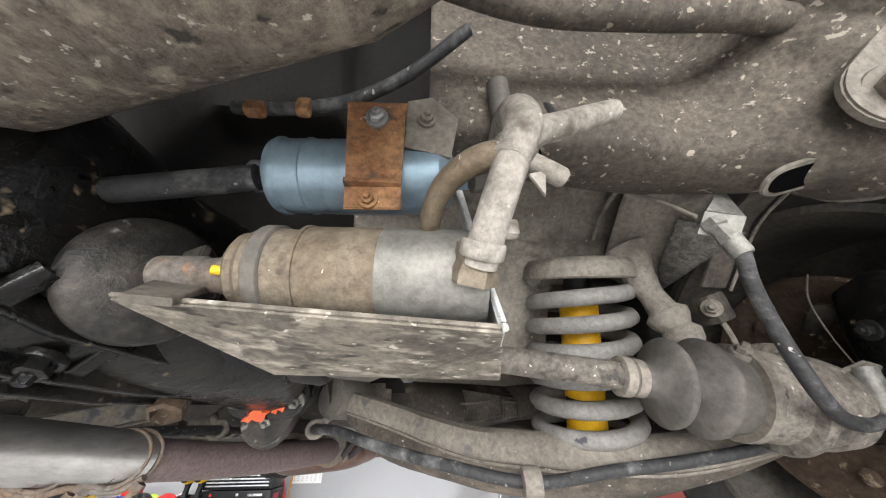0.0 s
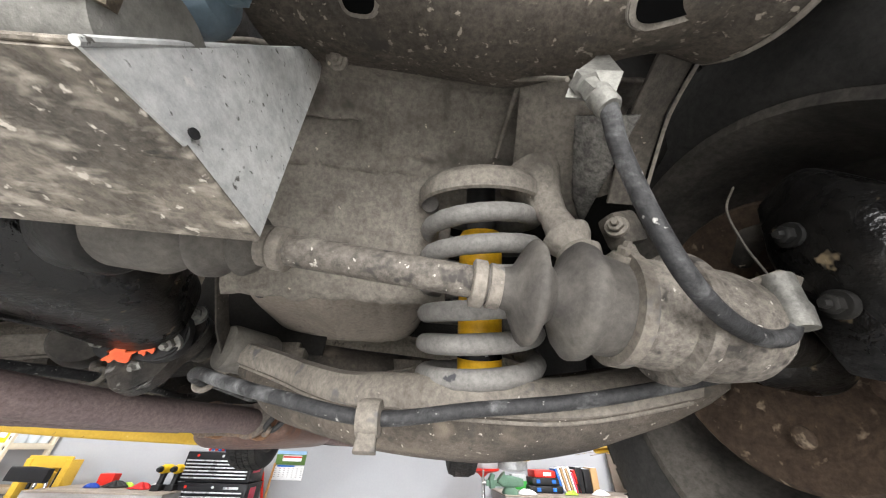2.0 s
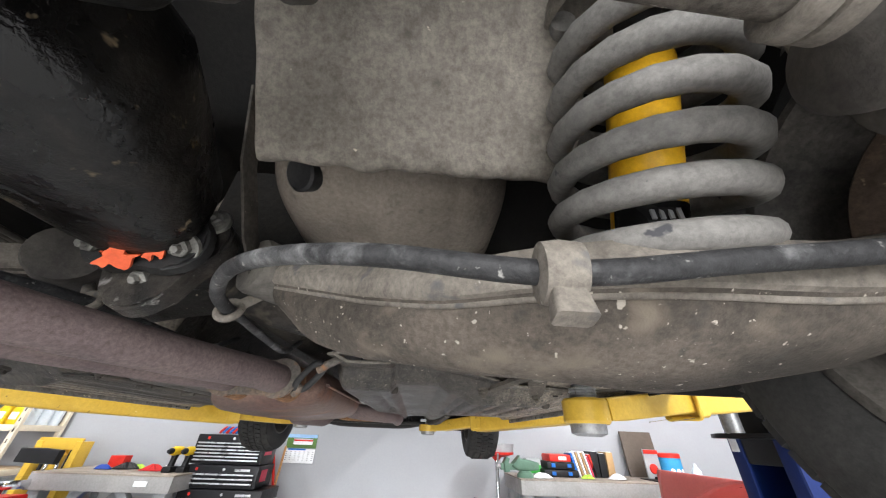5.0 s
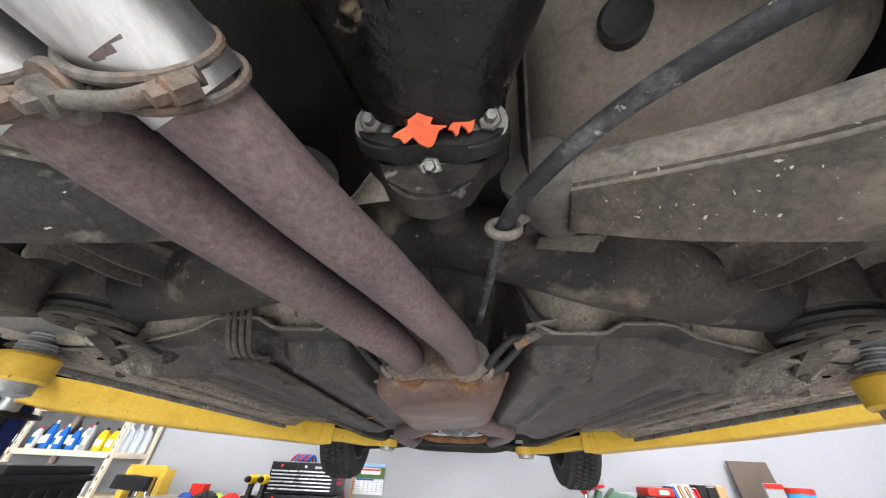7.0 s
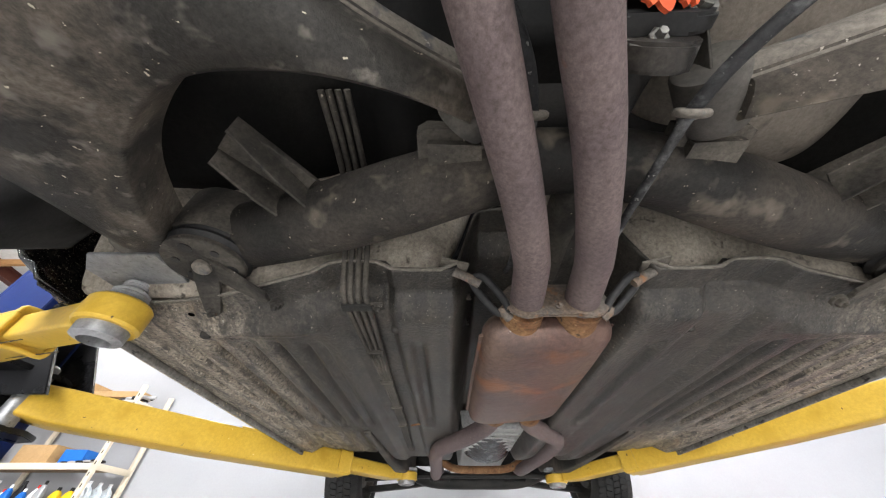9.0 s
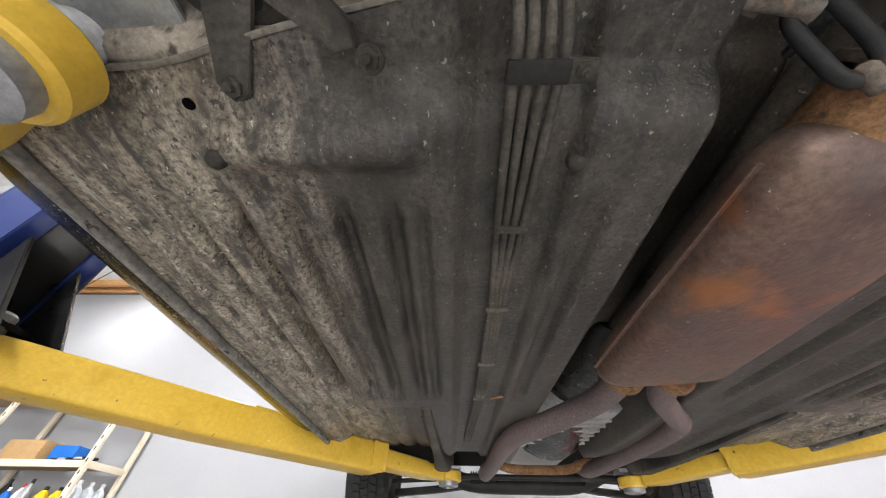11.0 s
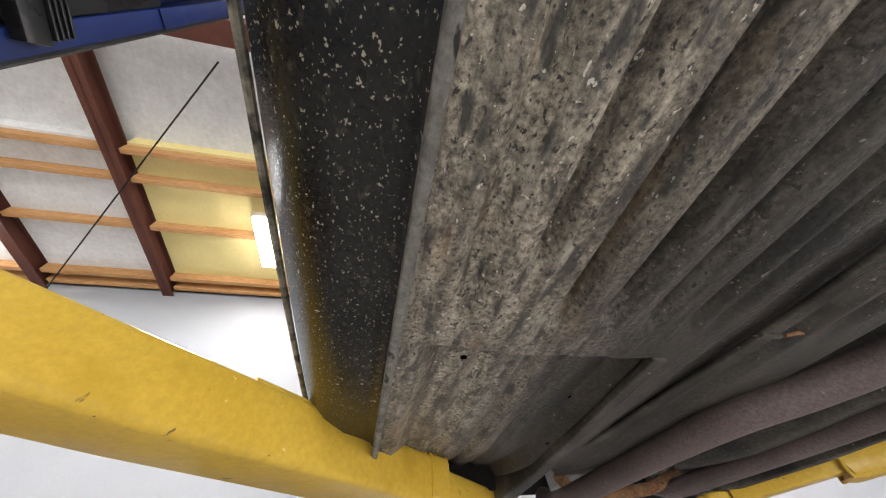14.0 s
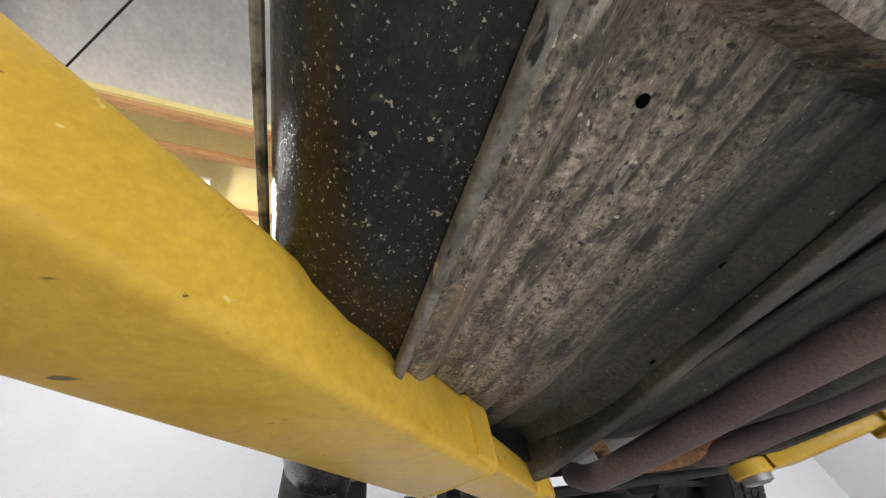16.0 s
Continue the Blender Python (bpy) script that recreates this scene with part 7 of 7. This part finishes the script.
part("pedestal", turned([(0.05, 0.0), (0.05, 0.1), (0.022, 0.12), (0.022, 0.34)], (-2.83, 3.28, -0.85), (0, 0, 1), 24), CHROME, chair)
for k in range(5):
    a = radians(72 * k + 20)
    part("leg", pipe([(-2.83, 3.28, -0.80), (-2.83 + 0.18 * math.cos(a), 3.28 + 0.18 * math.sin(a), -0.86), (-2.83 + 0.26 * math.cos(a), 3.28 + 0.26 * math.sin(a), -1.2), (-2.83 + 0.28 * math.cos(a), 3.28 + 0.28 * math.sin(a), FLOOR + 0.02)], 0.016, 10, 4), CHROME, chair, "curved chrome leg")

press = thing("shop_press", (-2.98, 3.75, FLOOR), "yellow steel shop press frame", "press")
for x in (-3.15, -2.81):
    part("upright", block((x, 3.75, (FLOOR - 0.23) / 2), (0.055, 0.13, -0.23 - FLOOR), 0.004), YELLOW, press, "yellow upright", 30)
    for i in range(6):
        part("pin_hole", turned([(0.012, 0), (0.012, 0.002)], (x, 3.684, -0.55 - 0.12 * i), (0, -1, 0), 12), BLACKPL, press)
for z in (-0.25, -0.30):
    part("crosshead", block((-2.98, 3.75 + (0.05 if z < -0.27 else -0.05), z), (0.38, 0.02, 0.09), 0.003), YELLOW, press, "yellow crosshead beam", 30)
part("bottle_jack", turned([(0.05, 0.0), (0.055, 0.02), (0.055, 0.12), (0.03, 0.14), (0.022, 0.2)], (-2.98, 3.75, -0.46), (0, 0, 1), 24), YELLOW, press, "yellow bottle jack")
part("return_spring", turned([(0.014, 0), (0.014, 0.16)], (-3.08, 3.74, -0.46), (0, 0, 1), 12), BLACKPL, press)
part("return_spring", turned([(0.014, 0), (0.014, 0.16)], (-2.88, 3.74, -0.46), (0, 0, 1), 12), BLACKPL, press)
part("bed", block((-2.98, 3.75, -0.95), (0.34, 0.16, 0.10), 0.004), YELLOW, press)
for x in (-3.15, -2.81):
    part("foot", block((x, 3.75, FLOOR + 0.03), (0.06, 0.34, 0.06), 0.004), YELLOW, press)

# shelf unit along the front wall
SH = thing("shelf_unit", (-4.4, 3.9, FLOOR), "cream slotted steel shelf unit full of bottles and boxes", "shelf")
SX0, SX1, SY0, SY1 = -5.45, -3.36, 3.62, 4.04
LEVELS = (-1.2, -0.86, -0.46, -0.115, 0.26, 0.80)
for x in (SX0, -4.42, SX1):
    for y in (SY0, SY1):
        p = part("post", block((x, y, (FLOOR + 0.95) / 2 - 0.0), (0.045, 0.03, 0.95 - FLOOR), 0.002), CREAM, SH, "cream slotted angle post")
        if y == SY0:
            for i in range(26):
                part("slot", block((x, y - 0.016, FLOOR + 0.2 + 0.084 * i), (0.009, 0.002, 0.028)), BLACKPL, p, smooth=0)
for z in LEVELS:
    part("shelf_board", block(((SX0 + SX1) / 2, (SY0 + SY1) / 2, z - 0.009), (SX1 - SX0 + 0.02, SY1 - SY0 - 0.02, 0.018), 0.002), BOARD, SH, "pale particle board shelf")
    part("shelf_beam", block(((SX0 + SX1) / 2, SY0 - 0.005, z - 0.026), (SX1 - SX0 + 0.03, 0.02, 0.05), 0.003), CREAM, SH, "cream front beam")
    part("shelf_beam", block((SX1 + 0.012, (SY0 + SY1) / 2, z - 0.026), (0.016, SY1 - SY0, 0.05), 0.003), CREAM, SH)


def bottle(x, y, z, r, h, mat, cap, kind):
    if kind == "jug":
        root = thing("jug", (x, y, z), "milky plastic gallon jug on the shelf", "jug", "jugs on the shelf")
        part("jug_body", turned([(r, 0.0), (r * 1.05, 0.02), (r * 1.05, h * 0.55), (r * 0.8, h * 0.8), (r * 0.3, h * 0.93), (r * 0.26, h)], (x, y, z), (0, 0, 1), 20), mat, root, "", 50)
        part("cap", turned([(r * 0.3, 0), (r * 0.3, 0.02), (r * 0.2, 0.022)], (x, y, z + h - 0.005), (0, 0, 1), 14), cap, root)
        part("jug_handle", pipe([(x + r * 0.4, y - r * 0.5, z + h * 0.85), (x + r * 0.95, y - r * 0.6, z + h * 0.75), (x + r * 0.95, y - r * 0.6, z + h * 0.5)], 0.012, 8, 4), mat, root)
    else:
        root = thing("bottle", (x, y, z), kind, "bottle", "bottles on the shelf")
        part("bottle_body", box_loft([(x, y, z), (x, y, z + h * 0.05), (x, y, z + h * 0.62), (x, y, z + h * 0.78), (x, y, z + h * 0.86)], [r * 1.9, r * 2, r * 2, r * 1.3, r * 0.7], [r * 1.4, r * 1.5, r * 1.5, r * 1.0, r * 0.7], (0, 1, 0)), mat, root, "", 40)
        part("label_bar", block((x, y - r * 0.76, z + h * 0.34), (r * 1.5, 0.004, h * 0.3), 0.001), WHITEPL if mat is not WHITEPL else BLUEPL, root, "plain label")
        part("cap", turned([(r * 0.32, 0), (r * 0.32, h * 0.12), (r * 0.2, h * 0.13)], (x, y, z + h * 0.85), (0, 0, 1), 14), cap, root)


kinds = ((WHITEPL, REDPL, "white oil bottle with a red cap on the shelf"), (BLUEPL, WHITEPL, "blue fluid bottle with a white cap on the shelf"), (BLACKPL, BLACKPL, "black oil bottle on the shelf"), (STEELGREY, BLACKPL, "grey oil bottle on the shelf"), (REDPL, BLACKPL, "red coolant bottle on the shelf"))
x = -4.36
for k in range(9):
    m, c, lab = kinds[(0, 2, 1, 0, 1, 2, 1, 0, 3)[k]]
    bottle(x, 3.70 + 0.03 * (k % 2), -0.115, 0.034, 0.20 + 0.03 * (k % 3), m, c, lab)
    x += 0.073
for k in range(2):
    bottle(-3.62 + 0.10 * k, 3.70 + 0.02 * k, -0.115, 0.044, 0.21, YELPL, BLACKPL, "bright yellow plastic bottle with a black cap on the shelf")
for k in range(3):
    bottle(-3.415 + 0.0, 3.74 + 0.115 * k, -0.115, 0.052, 0.24, MILKY, WHITEPL, "jug")
for k in range(8):
    m, c, lab = kinds[k % 5]
    bottle(-5.3 + 0.1 * k, 3.72, -0.115, 0.038, 0.24, m, c, lab)
for k in range(11):
    m, c, lab = kinds[(4, 0, 2, 3, 0, 1, 4, 0, 2, 1, 3)[k]]
    bottle(-4.9 + 0.135 * k, 3.72, -0.46, 0.040, 0.19 + 0.02 * (k % 2), m, c, lab)
for k in range(7):
    m, c, lab = kinds[(1, 0, 2, 2, 3, 1, 0)[k]]
    bottle(-4.3 + 0.12 * k, 3.74, -0.86, 0.045, 0.22, m, c, lab)


def carton(c, s, mat, label, turn=0.0):
    root = thing("carton", (c[0], c[1], c[2] - s[2] / 2), label, "box", "cartons on the shelf")
    m = Matrix.Rotation(turn, 3, "Z")
    part("box_body", block(c, s, 0.003, m), mat, root)
    part("tape", block(V(*c) + V(0, 0, s[2] / 2 + 0.0005), (s[0] * 0.98, 0.05, 0.001), 0, m), BOARD, root, smooth=0)


carton((-3.75, 3.78, 0.89), (0.62, 0.16, 0.06), KRAFT, "long open kraft cardboard box on the top shelf", 0.05)
carton((-4.2, 3.85, 0.90), (0.40, 0.30, 0.20), KRAFT, "brown cardboard box on the top shelf")
carton((-4.75, 3.85, 0.93), (0.45, 0.30, 0.26), KRAFT, "brown cardboard box on the top shelf", 0.1)
carton((-4.1, 3.82, 0.34), (0.34, 0.24, 0.16), KRAFT, "brown parts box on the shelf")
carton((-4.95, 3.82, 0.36), (0.42, 0.24, 0.20), KRAFT, "brown parts box on the shelf", 0.05)
carton((-3.72, 3.80, 0.32), (0.20, 0.2, 0.12), BLUEPL, "blue printed parts box on the shelf", 0.1)
for k in range(4):
    tagged(part("metal_part", pipe([(-3.62 + 0.06 * k, 3.70, 0.825 + 0.012 * k), (-3.5 + 0.05 * k, 3.74, 0.86), (-3.36 + 0.02 * k, 3.76, 0.835 + 0.01 * k)], 0.018, 8, 3), STEELGREY if k % 2 else BLACKPL), "loose metal trim part on the top shelf", "part", "loose parts on the shelf")
for k in range(5):
    tagged(part("hose_coil", pipe([(-3.75 + 0.07 * k + 0.05 * math.cos(a), 3.74 + 0.05 * math.sin(a), 0.275 + 0.004 * k) for a in (0.7 * j for j in range(10))], 0.009, 8, 2), STEELGREY if k % 2 else BLACKPL), "small coiled hose on the shelf", "hose", "small parts on the shelf")

# right bench clutter
vise = thing("bench_vise", (1.22, 3.55, -0.38), "green cast iron bench vise on the bench corner", "vise")
part("base", turned([(0.075, 0.0), (0.075, 0.02), (0.05, 0.05)], (1.33, 3.55, -0.38), (0, 0, 1), 24), GREENP, vise)
part("vise_body", box_loft([(1.46, 3.55, -0.29), (1.36, 3.55, -0.285), (1.27, 3.55, -0.28), (1.24, 3.55, -0.25)], [0.05, 0.08, 0.09, 0.11], [0.06, 0.09, 0.10, 0.12]), GREENP, vise, "", 40)
part("slide", block((1.18, 3.55, -0.30), (0.16, 0.05, 0.05), 0.006), GREENP, vise)
part("front_jaw", box_loft([(1.16, 3.55, -0.34), (1.15, 3.55, -0.27), (1.17, 3.55, -0.23)], [0.07, 0.08, 0.10], [0.05, 0.05, 0.03], (1, 0, 0)), GREENP, vise, "", 40)
part("screw", pipe([(1.06, 3.55, -0.30), (1.14, 3.55, -0.30)], 0.016, 12, 1), CASTALU, vise)
part("handle", pipe([(1.07, 3.50, -0.20), (1.07, 3.60, -0.42)], 0.009, 10, 1), CASTALU, vise, "steel turning handle")
drain = thing("oil_drain", (1.1, 3.7, FLOOR), "red rolling oil drain tank with a funnel bowl", "oil drain")
part("tank", turned([(0.05, 0.0), (0.2, 0.01), (0.21, 0.05), (0.21, 0.42), (0.16, 0.5), (0.04, 0.52)], (1.1, 3.7, FLOOR + 0.08), (0, 0, 1), 32), REDPAINT, drain, "red steel tank", 40)
part("stem", turned([(0.018, 0.0), (0.018, 0.62)], (1.1, 3.7, -0.86), (0, 0, 1), 14), CHROME, drain, "chrome stem")
part("funnel", turned([(0.02, 0.0), (0.05, 0.03), (0.165, 0.055), (0.17, 0.075), (0.16, 0.075), (0.14, 0.06), (0.02, 0.03)], (1.1, 3.7, -0.265), (0, 0, 1), 36, False), REDPL, drain, "red funnel bowl", 40)
part("bowl_rim", turned([(0.13, 0.0), (0.15, 0.085), (0.155, 0.085), (0.14, 0.0)], (1.12, 3.7, -0.205), (0, 0, 1), 36, False), STEELGREY, drain, "grey pan resting in the funnel", 40)
part("cart_handle", pipe([(0.98, 3.55, -0.85), (0.88, 3.50, -0.58), (0.85, 3.58, -0.555), (0.90, 3.68, -0.60), (0.98, 3.72, -0.85)], 0.013, 10, 4), BLACKPL, drain, "black push handle")
for y in (3.5, 3.9):
    part("wheel", turned([(0.07, -0.02), (0.08, -0.015), (0.08, 0.015), (0.07, 0.02)], (1.25, y, FLOOR + 0.08), (0, 1, 0), 20), BLACKPL, drain)
gb = thing("green_box", (1.50, 3.85, -0.38), "small grey and green parts box on the workbench", "box")
part("carton_body", block((1.50, 3.85, -0.31), (0.15, 0.10, 0.14), 0.003), STEELGREY, gb)
part("green_band", block((1.50, 3.797, -0.33), (0.15, 0.008, 0.07), 0.001), plain("green_print", (0.05, 0.35, 0.06)), gb)
case = thing("tool_case", (1.73, 3.78, -0.38), "black tool cases with blue latches, a red one on top", "case")
for k, (w, m, dz) in enumerate(((0.34, BLACKPL, 0.03), (0.28, BLACKPL, 0.095), (0.22, REDPL, 0.155))):
    part("case_shell", block((1.73, 3.78, -0.38 + dz), (w, 0.24, 0.062), 0.018), m, case, "red case lid" if k == 2 else "black case shell", 40)
    if k < 2:
        for d in (-0.08, 0.08):
            part("latch", block((1.73 + d, 3.657, -0.38 + dz), (0.04, 0.012, 0.03), 0.003), BLUEPL, case, "blue latch")
part("lid_mark", block((1.75, 3.657, -0.225), (0.08, 0.004, 0.03), 0.001), WHITEPL, case, "white mark")
for k in range(11):
    h = 0.17 + 0.05 * rnd.random()
    m = (BLUEPL, WHITEPL, KRAFT, PAPER, KRAFT, PAPER, PINK, REDPL, BLACKPL, BLACKPL, KRAFT)[k]
    w = 0.018 if k < 8 else 0.07
    x = 1.90 + 0.027 * k if k < 8 else 2.12 + 0.08 * (k - 8)
    bk = thing("book", (x, 3.82, -0.38), "worn repair manual standing in a row on the workbench", "book", "manuals on the workbench")
    tilt = Matrix.Rotation(radians(-14 if k < 8 else 0), 3, "Y")
    part("cover", block((x, 3.82, -0.38 + h / 2 + 0.002), (w, 0.16, h), 0.003, tilt), m, bk)
    part("pages", block((x, 3.825, -0.38 + h / 2 + 0.004), (w * 0.7, 0.155, h + 0.002), 0.001, tilt), PAPER, bk, "", 0)
tagged(part("brown_board", block((2.78, 4.0, -0.17), (0.36, 0.025, 0.42), 0.003, Matrix.Rotation(-0.10, 3, "X")), plain("dark_brown_board", (0.11, 0.085, 0.065))), "dark brown board leaning on the wall", "board")
pk = thing("blister_pack", (2.72, 3.72, -0.38), "clear blister pack with a red heart", "packaging")
part("card", block((2.72, 3.74, -0.25), (0.15, 0.02, 0.25), 0.003), STEELGREY, pk)
part("heart", turned([(0.045, 0.0), (0.04, 0.012), (0.01, 0.02)], (2.72, 3.73, -0.29), (0, -1, 0), 20), REDPL, pk, "red heart")
part("card_head", block((2.72, 3.727, -0.145), (0.15, 0.006, 0.035), 0.001), REDPL, pk)
tin = thing("gift_tin", (2.93, 3.76, -0.38), "round blue gift tin with a red lid", "tin")
part("tin_body", turned([(0.10, 0.0), (0.10, 0.19)], (2.93, 3.76, -0.378), (0, 0, 1), 32), plain("blue_print_tin", (0.05, 0.32, 0.60)), tin)
part("lid", turned([(0.104, 0.0), (0.104, 0.035), (0.095, 0.04)], (2.93, 3.76, -0.19), (0, 0, 1), 32), REDPL, tin, "red lid")
for a in (-120, -90, -60):
    part("figure_mark", turned([(0.022, 0), (0.015, 0.003)], (2.93 + 0.1 * math.cos(radians(a)), 3.76 + 0.1 * math.sin(radians(a)), -0.30), (math.cos(radians(a)), math.sin(radians(a)), 0), 12), WHITEPL, tin)
tagged(part("bottle_clear", turned([(0.04, 0.0), (0.042, 0.09), (0.015, 0.13), (0.015, 0.15)], (3.08, 3.62, -0.379), (0, 0, 1), 20), MILKY, None, "", 40), "small clear water bottle on the workbench", "bottle")
tagged(part("rubber_mat", block((3.1, 3.62, -0.375), (1.05, 0.30, 0.010), 0.003), BLACKPL), "black rubber mat on the workbench", "mat")
for k, (x, y) in enumerate(((2.62, 3.58), (2.95, 3.56), (3.25, 3.66))):
    t = thing("hand_tool", (x, y, -0.37), "dark hand tool lying on the workbench", "tool", "tools on the workbench")
    part("grip", box_loft([(x, y, -0.355), (x + 0.12, y + 0.03, -0.352)], [0.03, 0.035], [0.022, 0.02]), REDPL if k == 2 else BLACKPL, t)
    part("blade", box_loft([(x + 0.11, y + 0.03, -0.355), (x + 0.24, y + 0.06, -0.357)], [0.03, 0.02], [0.006, 0.004]), STEELGREY, t)
vac = thing("shop_vacuum", (2.35, 3.72, FLOOR), "black and red shop vacuum under the bench", "vacuum")
part("tub", turned([(0.17, 0.0), (0.19, 0.05), (0.20, 0.4), (0.19, 0.42)], (2.35, 3.72, FLOOR + 0.08), (0, 0, 1), 32), BLACKPL, vac, "black tub", 40)
part("motor_head", turned([(0.20, 0.0), (0.205, 0.06), (0.15, 0.14), (0.06, 0.17), (0.001, 0.172)], (2.35, 3.72, FLOOR + 0.5), (0, 0, 1), 32), BLACKPL, vac, "black motor head", 40)
part("red_latch", block((2.35, 3.56, FLOOR + 0.60), (0.10, 0.08, 0.06), 0.012), REDPL, vac, "red handle latch")
part("hose", pipe([(2.45, 3.6, FLOOR + 0.55), (2.6, 3.5, FLOOR + 0.75), (2.75, 3.55, FLOOR + 0.8), (2.85, 3.6, FLOOR + 0.5), (2.8, 3.6, FLOOR + 0.1)], 0.025, 12, 6), BLACKPL, vac, "black ribbed hose", 60)

# red car parked beside, nose end in view
red = thing("parked_car", (3.2, 2.0, FLOOR), "faded red parked car, its fender end in view", "car")


def fender(u, v):
    x = 2.10 + 1.9 * u
    a = math.pi * 0.5 * v
    return (x - 0.05 * (1 - v), 2.75 - 0.95 * (1 - math.cos(a * 0.9)) * 1.0 + 0.02 * math.sin(3 * u), FLOOR + 0.35 + 0.86 * math.sin(a) ** 0.8 + 0.05 * u)


part("rear_fender", sheet(fender, 30, 30), CARRED, red, "faded red rear fender", 60, 0.01)
part("end_panel", sheet(lambda u, v: (2.10 - 0.05 * (1 - v), 2.75 - 0.95 * (1 - math.cos(math.pi * 0.45 * v)) * u, FLOOR + 0.35 + 0.86 * math.sin(math.pi * 0.5 * v) ** 0.8), 12, 20), CARRED, red, "", 60, 0.01)
part("bumper", box_loft([(2.08, 2.8, FLOOR + 0.45), (2.08, 2.3, FLOOR + 0.44), (2.10, 1.8, FLOOR + 0.43)], [0.09] * 3, [0.13] * 3), CHROME, red, "chrome bumper", 40)
for y in (2.62, 1.95):
    part("tyre", turned([(0.2, -0.1), (0.29, -0.1), (0.31, -0.06), (0.31, 0.06), (0.29, 0.1), (0.2, 0.1)], (3.1, y, FLOOR + 0.31), (0, 1, 0), 40), TYRE, red)

# red jack cart and black bin beside the left post
cart = thing("floor_jack", (-2.75, 2.95, FLOOR), "red steel service cart on castors", "cart")
part("cart_tray", box_loft([(-3.05, 2.95, -0.62), (-2.48, 2.95, -0.60)], [0.34, 0.34], [0.13, 0.13], rnd=0.1), REDPAINT, cart, "red tray", 30)
for x in (-3.0, -2.53):
    for y in (2.82, 3.08):
        part("leg", block((x, y, (FLOOR - 0.66) / 2), (0.03, 0.03, -0.66 - FLOOR), 0.003), REDPAINT, cart)


bin_ = thing("waste_bin", (-2.28, 2.05, FLOOR), "tall black ribbed plastic waste bin", "bin")
part("bin_body", loft([[V(-2.28 + sx * w / 2, 2.05 + sy * w / 2, z) for sx, sy in ((-1, -1), (1, -1), (1, 1), (-1, 1))] for z, w in ((FLOOR + 0.02, 0.34), (-0.26, 0.42))]), BLACKPL, bin_, "", 30)
part("bin_rim", block((-2.28, 2.05, -0.25), (0.45, 0.45, 0.03), 0.008), BLACKPL, bin_)
part("bin_lid", block((-2.28, 2.05, -0.215), (0.43, 0.43, 0.045), 0.015), BLACKPL, bin_, "black lid")
for k in range(6):
    part("rib", box_loft([(-2.42 + 0.056 * k, 1.873, FLOOR + 0.1), (-2.455 + 0.07 * k, 1.836, -0.30)], [0.016, 0.018], [0.012, 0.012], (0, 1, 0)), BLACKPL, bin_)
    part("rib", box_loft([(-2.103, 1.91 + 0.056 * k, FLOOR + 0.1), (-2.066, 1.875 + 0.07 * k, -0.30)], [0.016, 0.018], [0.012, 0.012], (1, 0, 0)), BLACKPL, bin_)
